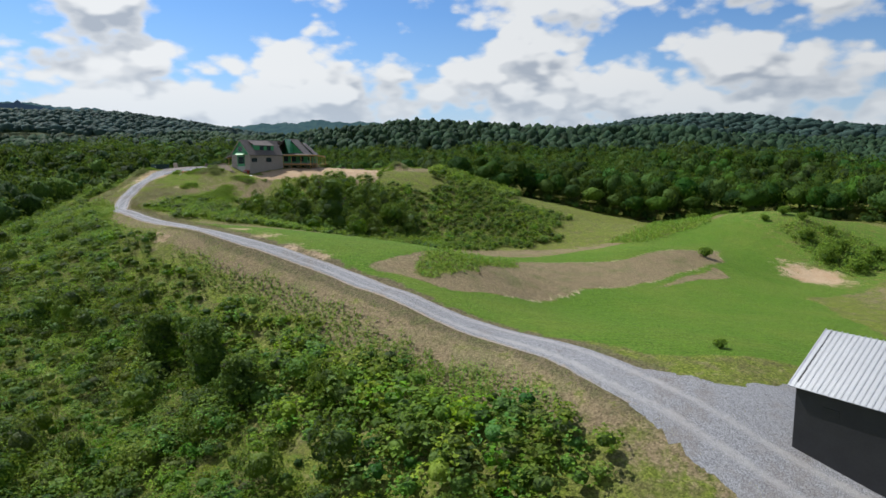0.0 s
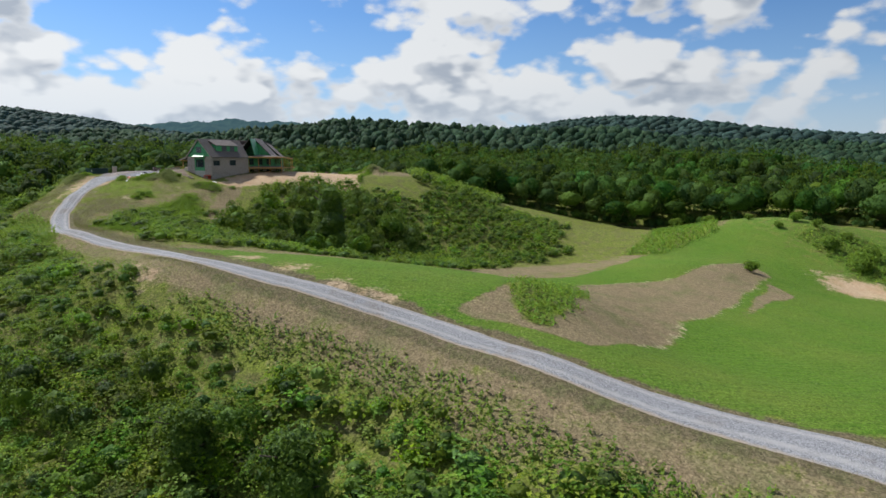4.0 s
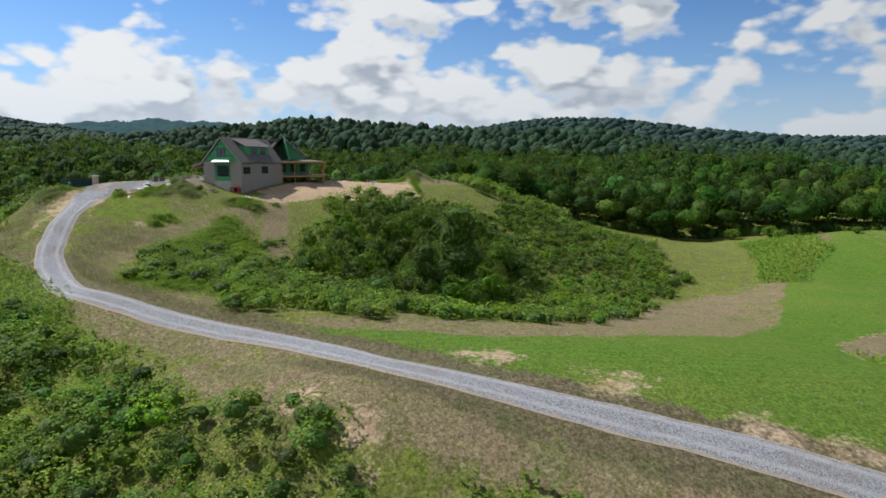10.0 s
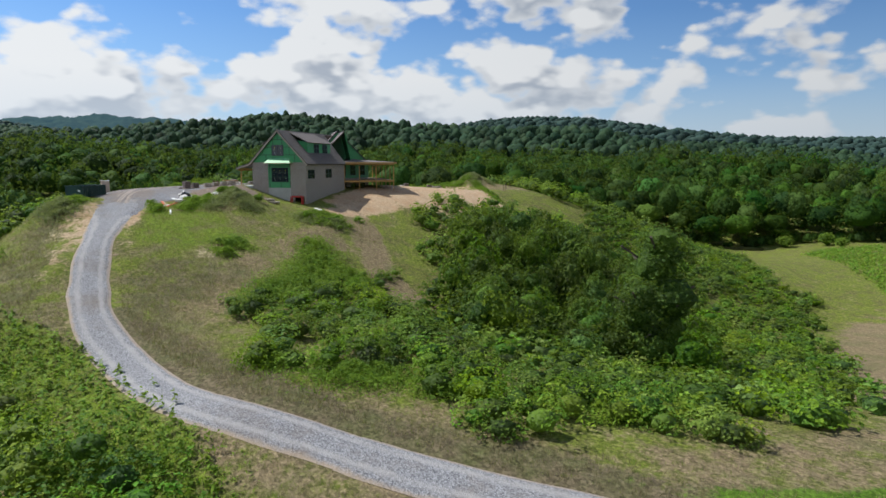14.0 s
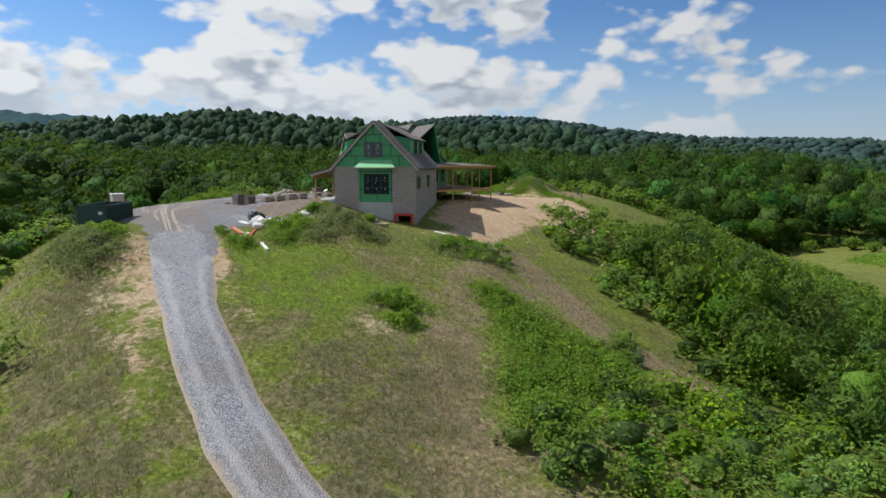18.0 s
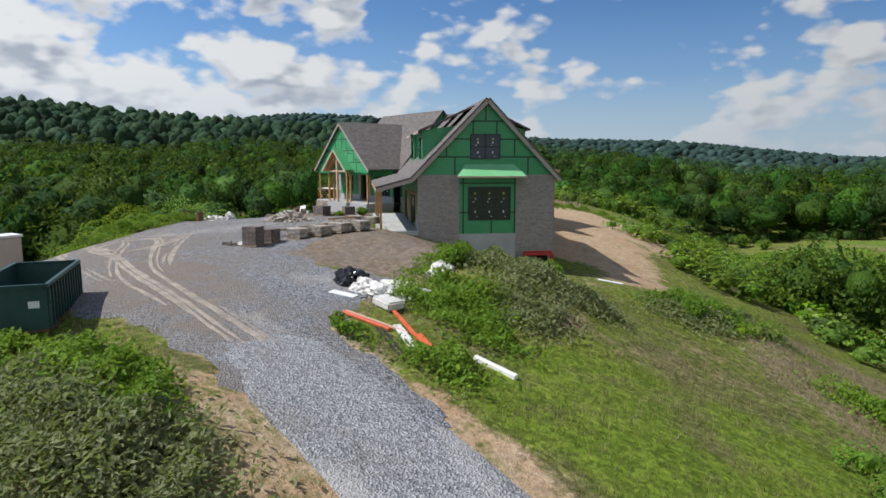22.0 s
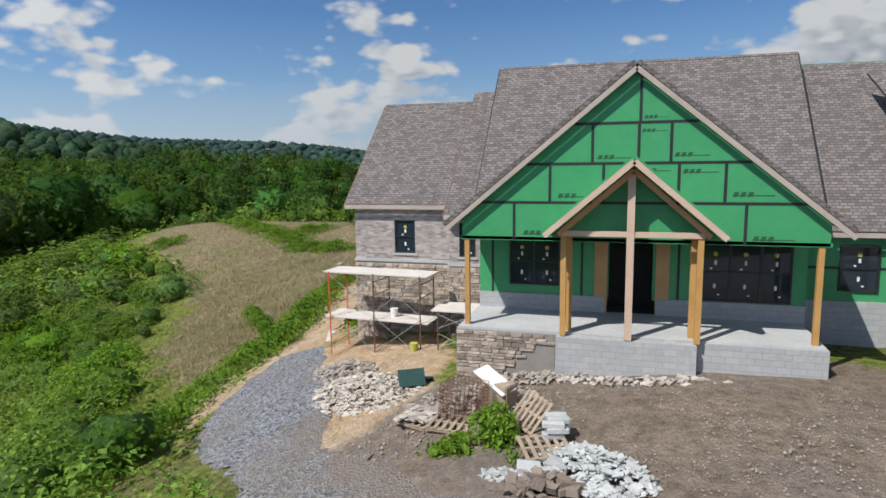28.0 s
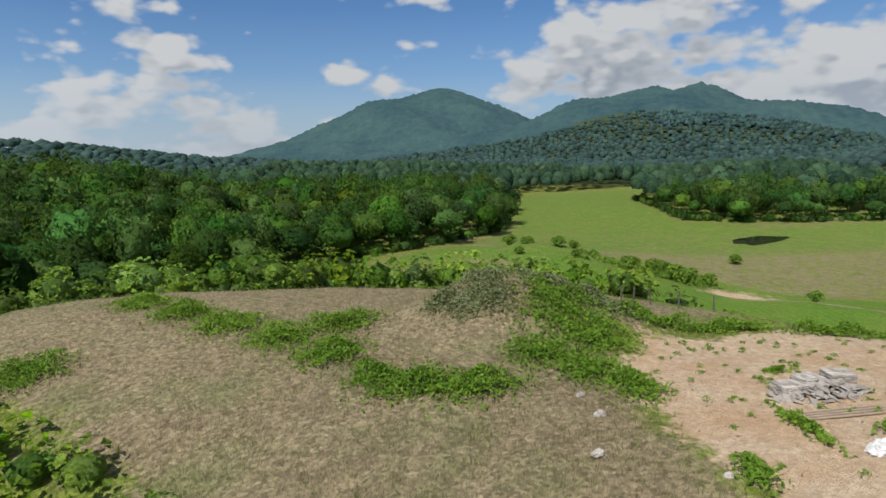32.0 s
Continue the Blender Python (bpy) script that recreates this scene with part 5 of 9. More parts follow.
def ring(bm, x0, z0, x1, z1, f, y0, y1):
    """A rectangular frame as one closed mesh."""
    o, n = ((x0, z0), (x1, z0), (x1, z1), (x0, z1)), ((x0 + f, z0 + f), (x1 - f, z0 + f), (x1 - f, z1 - f), (x0 + f, z1 - f))
    A, B, C, D = ([bm.verts.new((u, y, z)) for u, z in q] for q, y in ((o, y0), (n, y0), (n, y1), (o, y1)))
    for p, q in ((A, B), (B, C), (C, D), (D, A)):
        for i in range(4):
            j = (i + 1) % 4
            bm.faces.new((p[i], p[j], q[j], q[i]))


def window(m, w, h, cols=2, rows=2, sticker=True, parent=None):
    """A black-framed window; its face looks along -y, its lower left corner is the origin."""
    bm = bmesh.new()
    f = 0.06
    ring(bm, 0, 0, w, h, f, -0.06, 0.04)
    win = part("window", bm, "frame", parent or house, "black-framed window with stickers on the panes" if sticker else "black-framed window", m)
    for i in range(1, cols):
        bm = bmesh.new()
        box(bm, w * i / cols - 0.04, -0.05, f, w * i / cols + 0.04, 0.03, h - f)
        part("mullion", bm, "frame", win)
    for j in range(1, rows):
        for i in range(cols):
            bm = bmesh.new()
            box(bm, w * i / cols + (f if i == 0 else 0.04), -0.045, h * j / rows - 0.03, w * (i + 1) / cols - (f if i == cols - 1 else 0.04), 0.03, h * j / rows + 0.03)
            part("muntin", bm, "frame", win)
    for i in range(cols):
        for j in range(rows):
            bm = bmesh.new()
            box(bm, w * i / cols + 0.05, -0.012, h * j / rows + 0.04, w * (i + 1) / cols - 0.05, 0.012, h * (j + 1) / rows - 0.04)
            part("pane", bm, "glass", win)
    if sticker:
        for i in range(cols):
            cx = w * (i + 0.5) / cols
            for x0, z0, x1, z1 in ((cx - 0.04, h * 0.22, cx + 0.04, h * 0.22 + 0.16), (cx - 0.16, h * 0.54, cx - 0.09, h * 0.54 + 0.06), (cx - 0.035, h * 0.62, cx + 0.045, h * 0.62 + 0.15), (cx + 0.10, h * 0.10, cx + 0.17, h * 0.10 + 0.05)):
                bm = bmesh.new()
                box(bm, x0, -0.02, z0, x1, -0.013, z1)
                part("paper_label", bm, "paper", win, "white paper label")
            bm = bmesh.new()
            bmesh.ops.create_cone(bm, cap_ends=True, segments=14, radius1=0.075, radius2=0.075, depth=0.006, matrix=pose(cx, -0.016, h * 0.80, 90, 0, 0))
            part("round_sticker", bm, "yellow", win, "yellow round sticker")
    return win


def tapes(m, segs, w=0.09, parent=None):
    """Black tape over the joints of the sheathing: (u0, z0, u1, z1) on a face at y = 0."""
    for u0, z0, u1, z1 in segs:
        bm = bmesh.new()
        if abs(u1 - u0) > abs(z1 - z0):
            box(bm, min(u0, u1), -0.006, z0 - w / 2, max(u0, u1), 0.0, z0 + w / 2)
        else:
            box(bm, u0 - w / 2, -0.008, min(z0, z1), u0 + w / 2, 0.0, max(z0, z1))
        part("seam_tape", bm, "tape", parent or house, "black tape over sheathing joints", m)


def gable_tapes(m, half, z_eave, z_top, z_low, zs, us, parent=None):
    """Tape grid on a gable centred on u = 0: level joints at zs, upright joints us[row] between them."""
    segs = []
    lim = lambda z: half if z <= z_eave else half * (z_top - z) / (z_top - z_eave)
    rows = [z_low, *zs, z_top]
    for z in zs:
        segs.append((-lim(z) + 0.1, z, lim(z) - 0.1, z))
    for (a, b), row in zip(zip(rows, rows[1:]), us):
        for u in row:
            top = min(b, z_top - (abs(u) + 0.1) * (z_top - z_eave) / half)
            if top > a + 0.1:
                segs.append((u, a, u, top))
    tapes(m, segs, parent=parent)
    return rows


def stamps(m, places, parent=None):
    """Printed marks on the sheathing, as plain slanted bars."""
    for u, z, s in places:
        bm = bmesh.new()
        for k in range(3):
            vs = box(bm, u + 0.22 * k * s, -0.004, z, u + (0.22 * k + 0.15) * s, -0.001, z + 0.16 * s)
            for v in vs:
                v.co.x += 0.35 * (v.co.z - z)
        box(bm, u, -0.0035, z + 0.02, u + 1.25 * s, -0.001, z + 0.06 * s)
        part("printed_mark", bm, "stamp", parent or house, "dark green printed mark", m)


GM = pose(24.3, -7.1, 0, 0, 0, -30)      # garage wing: x out of its gable, y to the back
GW, GL, GR, GE = 9.9, 16.2, 8.55, 3.30   # depth, length, ridge, top of brick


def garage():
    g_face = GM @ pose(0, 0, 0, 0, 0, 90)    # looks out of the gable: u runs to the back
    add_wall("brick_wall", g_face, 0.0, 2.95, -4.6, GE, [], "brick", 0.3)
    add_wall("brick_wall", g_face, 7.1, GW, -4.9, GE, [(7.75, -4.9, 9.55, -2.45)], "brick", 0.3)
    m_in = g_face @ pose(0, 0.03, 0)
    add_wall("concrete_wall", m_in, 2.95, 7.1, -4.8, -0.92, [], "concrete", 0.26, "bare poured concrete foundation")
    add_wall("sheathing", m_in, 2.95, 7.1, -0.92, GE, [], "sheath", 0.2, "green sheathing")
    poly_wall("sheathing", m_in @ pose(0, 0.012, 0), [(0.05, GE), (GW - 0.05, GE), (GW / 2, GR - 0.25)], "sheath", 0.2, "green sheathing gable")
    mid = m_in @ pose(GW / 2, 0.010, 0)
    gable_tapes(mid, GW / 2, GE, GR - 0.2, GE, [4.55, 5.8, 7.05], [[-2.3, 3.0], [-2.9, -0.2, 2.0], [-1.0, 0.7], [-0.1]])
    tapes(m_in @ pose(5.0, 0, 0), [(-1.75, -0.9, -1.75, GE - 0.1), (2.0, -0.9, 2.0, GE - 0.1), (-2.0, 0.6, 2.1, 0.6), (0.3, -0.9, 0.3, 0.5), (-2.0, 2.7, 2.1, 2.7)])
    window(m_in @ pose(3.75, -0.005, 4.4), 2.15, 1.75, 2, 2)
    window(m_in @ pose(3.6, -0.005, 0.05), 3.1, 2.4, 3, 3)
    # shed roof over the tall window
    bm = bmesh.new()
    fs = slab(bm, [(1.05, 2.75, GE - 0.1), (1.05, 7.6, GE - 0.1), (0.0, 6.9, 4.05), (0.0, 3.4, 4.05)], 0.06)
    bm.faces.new([bm.verts.new(p) for p in ((1.05, 2.75, GE - 0.1), (0.0, 3.4, 4.05), (0.0, 2.75, GE - 0.1))])
    bm.faces.new([bm.verts.new(p) for p in ((1.05, 7.6, GE - 0.1), (0.0, 7.6, GE - 0.1), (0.0, 6.9, 4.05))])
    part("window_hood", bm, "hood", house, "small sheathed roof over the window", GM)
    edge_boards("hood_trim", [((1.07, 2.7, GE - 0.14), (1.07, 7.65, GE - 0.14))], GM, 0.05, 0.12, "cedar")
    # long walls
    f_face = GM
    add_wall("sheathing", f_face, -GL, -0.3, -0.7, GE, [(-6.75, -0.7, -1.2, 1.95), (-13.6, -0.7, -8.3, 1.95), (-15.3, -0.7, -14.2, 1.7)], "sheath", 0.2, "green sheathing")
    add_wall("block_wall", f_face @ pose(0, -0.04, 0), -1.2, -0.3, -1.4, 0.35, [], "block", 0.05)
    add_wall("block_wall", f_face @ pose(0, -0.04, 0), -8.25, -6.8, -1.2, 0.35, [], "block", 0.05)
    tapes(f_face, [(-1.15, 1.3, -0.3, 1.3), (-0.75, 0.4, -0.75, GE), (-8.3, 1.2, -6.75, 1.2)])
    for a, b in ((-6.75, -1.2), (-13.6, -8.3)):
        bm = bmesh.new()
        beam(bm, (a + 0.06, -0.02, -0.65), (a + 0.06, -0.02, 1.95), 0.12, 0.2)
        beam(bm, (b - 0.06, -0.02, -0.65), (b - 0.06, -0.02, 1.95), 0.12, 0.2)
        beam(bm, (a, -0.02, 1.9), (b, -0.02, 1.9), 0.2, 0.12)
        part("door_buck", bm, "lumber", house, "raw lumber garage door frame", f_face)
    bm = bmesh.new()
    box(bm, -15.25, 0.05, -0.65, -14.25, 0.1, 1.65)
    d = part("door", bm, "white", house, "white entry door with upper pane", f_face)
    bm = bmesh.new()
    box(bm, -15.0, 0.03, 0.55, -14.5, 0.048, 1.45)
    part("pane", bm, "glass", d)
    b_face = GM @ pose(0, GW, 0, 0, 0, 180)    # back wall: u runs from the gable inward
    add_wall("brick_wall", b_face, 0.31, 15.4, -5.2, GE, [(0.75, 0.6, 3.3, 2.1), (7.4, 0.6, 10.0, 2.2)], "brick", 0.3)
    window(b_face @ pose(0.75, 0.1, 0.6), 2.55, 1.5, 2, 2, False)
    window(b_face @ pose(7.4, 0.1, 0.6), 2.6, 1.6, 2, 2, False)
    bm = bmesh.new()
    box(bm, -GL, 0.2, -0.85, -0.3, GW - 0.3, -0.62)
    part("garage_floor", bm, "concrete", house, "concrete garage slab", GM)
    bm = bmesh.new()
    box(bm, -GL, 6.6, -0.62, -0.35, 6.75, 3.2)
    box(bm, -GL, 0.25, 3.0, -0.35, GW - 0.3, 3.12)
    box(bm, -7.6, 0.3, -0.6, -7.4, 6.6, 3.0)
    part("inner_wall", bm, "dark", house, "unfinished inner wall, room darkness in its colour", GM)
    # roof: front slope, porch slope and back slope
    o = 0.30
    yr = GW / 2
    k = (GR - GE) / yr
    roof("roof", [(o, -0.45, GE - 0.3), (o, yr, GR), (-GL - 5, yr, GR), (-GL, -0.45, GE - 0.3)][::-1], GM)
    roof("porch_roof", [(0.35, -2.95, 2.35), (0.35, -0.40, GE - 0.26), (-GL - 0.6, -0.40, GE - 0.26), (-GL - 0.6, -2.95, 2.35)][::-1], GM, 0.14)
    roof("roof", [(o, GW + 0.4, GE - 0.35), (-15.2, GW + 0.4, GE - 0.35), (-17, yr, GR), (o, yr, GR)][::-1], GM)
    edge_boards("barge_board", [((o - 0.02, -0.45, GE - 0.42), (o - 0.02, yr, GR - 0.12)), ((o - 0.02, GW + 0.4, GE - 0.47), (o - 0.02, yr, GR - 0.12)),
                                ((0.34, -2.9, 2.22), (0.34, -0.4, GE - 0.38))], GM)
    edge_boards("fascia_board", [((0.35, -2.93, 2.20), (-GL - 0.6, -2.93, 2.20))], GM, 0.05, 0.16, "lumber")
    edge_boards("porch_beam", [((0.1, -2.6, 2.05), (-GL - 0.4, -2.6, 2.05))], GM, 0.14, 0.3, "treated")
    for u in (-0.65, -7.25, -13.6, -15.7):
        bm = bmesh.new()
        beam(bm, (u, -2.6, -0.85), (u, -2.6, 1.92), 0.15)
        part("post", bm, "treated", house, "golden treated porch post", GM)
    bm = bmesh.new()
    box(bm, -GL, -2.9, -1.0, 0.0, 0.0, -0.66)
    part("porch_slab", bm, "concrete", house, "concrete apron under the porch roof", GM)
    # two dormers on the front slope, one long dormer behind
    for u0, u1 in ((-6.3, -3.1), (-13.6, -10.4)):
        yd, zt = 0.65, 6.55
        zb = GE + k * yd
        m = GM @ pose(0, yd, 0)
        add_wall("dormer_front", m, u0, u1, zb - 0.3, zt, [], "sheath", 0.15, "green dormer front")
        for u in (u0, u1 - 0.12):
            bm = bmesh.new()
            y2 = (zt - GE) / k + 0.15
            p = [(u, yd + 0.1, zb - 0.1), (u, yd + 0.1, zt), (u, y2 + 1.2, zt + 0.55), (u, y2, zt - 0.1)]
            a, b = [bm.verts.new(q) for q in p], [bm.verts.new((q[0] + 0.12, q[1], q[2])) for q in p]
            bm.faces.new(a), bm.faces.new(b[::-1])
            for i in range(4):
                j = (i + 1) % 4
                bm.faces.new((a[j], a[i], b[i], b[j]))
            bmesh.ops.recalc_face_normals(bm, faces=bm.faces)
            part("dormer_cheek", bm, "sheath", house, "green dormer side", GM)
        roof("dormer_roof", [(u0 - 0.5, yd - 0.35, zt - 0.02), (u1 + 0.4, yd - 0.35, zt - 0.02), (u1 + 0.4, yr - 0.3, GR - 0.1), (u0 - 0.5, yr - 0.3, GR - 0.1)], GM, 0.12)
        edge_boards("dormer_trim", [((u0 - 0.5, yd - 0.36, zt - 0.12), (u1 + 0.4, yd - 0.36, zt - 0.12))], GM, 0.04, 0.16)
        window(m @ pose(u0 + 0.85, -0.005, zb + 0.5), 1.5, 1.55, 2, 2)
        for u in (u0 + 0.04, u1 - 0.16):
            bm = bmesh.new()
            box(bm, u, -0.02, zb - 0.15, u + 0.12, 0.0, zt - 0.05)
            part("corner_board", bm, "sheath", house, "", m)
    yd, zt, u0, u1 = GW - 1.3, 6.7, -12.3, -3.4
    zb = GE + k * 1.3
    m = GM @ pose(0, yd, 0, 0, 0, 180)
    add_wall("dormer_front", m, -u1, -u0, zb - 0.3, zt, [], "sheath", 0.15, "green dormer front")
    for u in (u0, u1 - 0.12):
        bm = bmesh.new()
        y2 = GW - (zt - GE) / k - 0.15
        p = [(u, yd - 0.1, zb - 0.1), (u, yd - 0.1, zt), (u, y2 - 1.2, zt + 0.55), (u, y2, zt - 0.1)]
        a, b = [bm.verts.new(q) for q in p], [bm.verts.new((q[0] + 0.12, q[1], q[2])) for q in p]
        bm.faces.new(a), bm.faces.new(b[::-1])
        for i in range(4):
            j = (i + 1) % 4
            bm.faces.new((a[j], a[i], b[i], b[j]))
        bmesh.ops.recalc_face_normals(bm, faces=bm.faces)
        part("dormer_cheek", bm, "sheath", house, "green dormer side", GM)
    roof("dormer_roof", [(u0 - 0.3, yd + 0.35, zt - 0.02), (u0 - 0.3, yr + 0.3, GR - 0.1), (u1 + 0.3, yr + 0.3, GR - 0.1), (u1 + 0.3, yd + 0.35, zt - 0.02)], GM, 0.12)
    for q in (-u1 + 2.3, -u1 + 5.6):
        window(m @ pose(q, -0.005, zb + 0.2), 1.9, 1.6, 2, 2, False)


def main_block():
    # main roof, front cross gable, right and left lower roofs
    roof("roof", [(-5.95, 3.2, 3.25), (6.25, 3.2, 3.25), (6.25, 9.0, 9.75), (-5.95, 9.0, 9.75)], None, 0.16)
    roof("roof", [(-5.95, 9.0, 9.75), (6.25, 9.0, 9.75), (6.25, 15.6, 2.9), (-5.95, 15.6, 2.9)], None, 0.16)
    edge_boards("barge_board", [((x, 3.2, 3.12), (x, 9.0, 9.62)) for x in (-5.97, 6.27)] + [((x, 15.6, 2.77), (x, 9.0, 9.62)) for x in (-5.97, 6.27)], None, 0.04, 0.2, "frame")
    for x in (-5.7, 6.0):
        poly_wall("sheathing", pose(x, 0, 0, 0, 0, 90), [(3.5, 3.3), (15.2, 3.3), (9.0, 9.5)], "sheath" if x > 0 else "rake", 0.15, "green sheathing gable" if x > 0 else "dark felted gable side")
    roof("roof", [(-0.0, -0.25, 8.35), (-6.0, -0.25, 3.40), (-6.0, 3.4, 3.40), (0, 7.9, 8.35)], None, 0.14)
    roof("roof", [(0.0, -0.25, 8.35), (0, 7.9, 8.35), (6.0, 3.4, 3.40), (6.0, -0.25, 3.40)], None, 0.14)
    edge_boards("barge_board", [((-6.0, -0.27, 3.27), (0, -0.27, 8.22)), ((6.0, -0.27, 3.27), (0, -0.27, 8.22))], None, 0.05, 0.15)
    gm = pose(0, 0, 0)
    poly_wall("sheathing", gm, [(-5.45, 2.98), (5.45, 2.98), (5.45, 3.75), (0, 8.2), (-5.45, 3.75)], "sheath", 0.2, "green sheathing gable over the porch")
    gable_tapes(gm, 5.45, 3.75, 8.2, 2.98, [4.2, 5.42, 6.64], [[-3.7, 3.2], [-2.55, -0.9, 1.3, 2.6], [-1.25, 0.12, 1.05], [0.15]])
    stamps(gm, [(-3.4, 3.15, 0.9), (3.4, 3.1, 0.9), (-2.3, 4.35, 0.9), (2.8, 4.4, 0.9), (1.4, 5.1, 0.8), (-1.1, 5.55, 0.8), (1.15, 5.6, 0.8), (0.25, 6.75, 0.6), (0.2, 6.35, 0.6), (0.2, 5.15, 0.7)])
    # porch: slab, base, posts, small entry gable
    bm = bmesh.new()
    box(bm, -5.6, -0.26, -1.9, -2.25, 4.9, -0.02)
    uv_metres(bm)
    pb = part("porch_base", bm, "block", house, "grey block porch base partly clad in rough tan stone")
    face = part("stone_face", wall_bm(-5.6, -2.3, -1.9, -0.06, [], 0, 0.04), "mortar", pb, "rough tan stone facing", pose(0, -0.3, 0))
    lay_stones(face, -5.6, -2.3, -1.7, -0.08, lambda u: -1.75 + 0.27 * max(0, int((u + 4.9) / 0.4)))
    bm = bmesh.new()
    box(bm, -2.25, -0.62, -1.6, 1.95, 3.0, -0.03)
    uv_metres(bm)
    part("porch_base", bm, "block", house, "grey parged block porch base")
    bm = bmesh.new()
    box(bm, 2.0, -0.3, -1.4, 5.55, 3.0, -0.02)
    uv_metres(bm)
    part("porch_base", bm, "block", house, "grey parged block porch base")
    bm = bmesh.new()
    box(bm, -5.55, -0.25, -0.02, 5.5, 2.9, 0.03)
    part("porch_floor", bm, "concrete", house, "dusty concrete porch floor")
    for x in (-5.3, 5.25):
        bm = bmesh.new()
        beam(bm, (x, 0.1, 0.0), (x, 0.1, 3.0), 0.16)
        part("post", bm, "treated", house, "golden treated porch post")
    bm = bmesh.new()
    beam(bm, (-5.5, 0.1, 3.02), (5.5, 0.1, 3.02), 0.2, 0.12)
    part("porch_beam", bm, "sheath", house)
    for x in (-2.05, 1.95):
        bm = bmesh.new()
        beam(bm, (x, -0.45, 0.0), (x, -0.45, 3.2), 0.17)
        beam(bm, (x * 0.93, 0.05, 0.0), (x * 0.93, 0.05, 3.2), 0.17)
        part("post", bm, "treated", house, "doubled golden entry posts")
    bm = bmesh.new()
    beam(bm, (-0.05, -0.5, 0.0), (-0.05, -0.5, 5.2), 0.22)
    part("post", bm, "cedar", house, "pale tall king post")
    bm = bmesh.new()
    beam(bm, (-2.1, -0.5, 3.28), (2.05, -0.5, 3.28), 0.14, 0.16)
    part("collar_beam", bm, "cedar", house, "pale cross beam")
    for s in (-1, 1):
        bm = bmesh.new()
        pts = [(0, -1.0, 5.55), (2.55 * s, -1.0, 3.35), (2.55 * s, 0.3, 3.35), (0, 0.3, 5.55)]
        slab(bm, pts if s < 0 else pts[::-1], 0.10)
        part("entry_roof", bm, "sheath", house, "green sheathed entry gable roof")
        bm = bmesh.new()
        pts = [(0, -1.0, 5.44), (2.52 * s, -1.0, 3.24), (2.52 * s, 0.0, 3.24), (0, 0.0, 5.44)]
        slab(bm, pts if s < 0 else pts[::-1], 0.03)
        part("entry_soffit", bm, "lumber", house, "raw wood soffit")
        bm = bmesh.new()
        beam(bm, (0, -1.02, 5.48), (2.6 * s, -1.02, 3.24), 0.05, 0.17)
        part("barge_board", bm, "cedar", house)
        bm = bmesh.new()
        beam(bm, (0, -0.6, 5.2), (2.2 * s, -0.6, 3.25), 0.12, 0.16)
        part("rafter", bm, "lumber", house)
    # wall behind the porch
    wf = pose(0, 2.8, 0)
    add_wall("sheathing", wf, -5.5, 5.6, 0.55, 3.6, [(-0.75, 0.55, 0.75, 2.85)], "sheath", 0.2, "green sheathing")
    add_wall("block_wall", wf @ pose(0, -0.06, 0), -5.5, -0.9, -0.1, 0.62, [], "block", 0.3)
    add_wall("block_wall", wf @ pose(0, -0.06, 0), 0.9, 5.6, -0.1, 0.62, [], "block", 0.3)
    tapes(wf, [(-1.7, 0.6, -1.7, 3.5), (-5.0, 0.6, -5.0, 3.5), (1.6, 0.6, 1.6, 3.5)])
    window(wf @ pose(-4.35, -0.01, 0.95), 1.85, 1.75, 2, 2)
    window(wf @ pose(2.3, -0.01, 0.65), 2.85, 2.05, 3, 2)
    for x in (-1.25, 0.85):
        bm = bmesh.new()
        box(bm, x, -0.05, 0.03, x + 0.45, 0.0, 2.9)
        part("door_trim", bm, "lumber", house, "raw plywood beside the doorway", wf)
    bm = bmesh.new()
    box(bm, -5.5, 4.6, -0.2, 5.5, 4.8, 3.6)
    box(bm, -5.5, 2.9, -0.25, 5.5, 4.7, -0.05)
    box(bm, -5.5, 3.0, 3.2, 5.5, 15.0, 3.3)
    part("inner_wall", bm, "dark", house, "unfinished inner wall, room darkness in its colour")
    # right section
    wr = pose(0, 4.0, 0)
    add_wall("sheathing", wr, 5.4, 11.4, 0.55, 3.3, [], "sheath", 0.2, "green sheathing")
    add_wall("block_wall", wr @ pose(0, -0.06, 0), 5.4, 11.4, -1.9, 0.6, [], "block", 0.3, "grey parged block foundation")
    tapes(wr, [(5.5, 1.75, 11.0, 1.75), (8.9, 0.6, 8.9, 3.2), (9.7, 0.6, 9.7, 3.2), (6.3, 0.6, 6.3, 3.2)])
    stamps(wr, [(8.4, 1.2, 0.8), (10.0, 1.0, 0.7)])
    window(wr @ pose(6.85, -0.01, 0.95), 1.2, 1.6, 1, 2)
    roof("roof", [(6.0, 3.6, 3.05), (10.6, 3.6, 3.05), (14.5, 9.5, 9.25), (6.0, 9.5, 9.3)], None, 0.15)
    bm = bmesh.new()
    slab(bm, [(6.3, 9.5, 9.3), (14.0, 9.5, 9.25), (13.4, 10.7, 3.75), (6.3, 10.7, 4.1)][::-1], 0.15)
    bmesh.ops.recalc_face_normals(bm, faces=bm.faces)
    part("sheathing", bm, "sheath", house, "green sheathing behind the ridge")
    edge_boards("fascia_board", [((6.0, 3.58, 2.93), (10.4, 3.58, 2.93))], None, 0.04, 0.16)
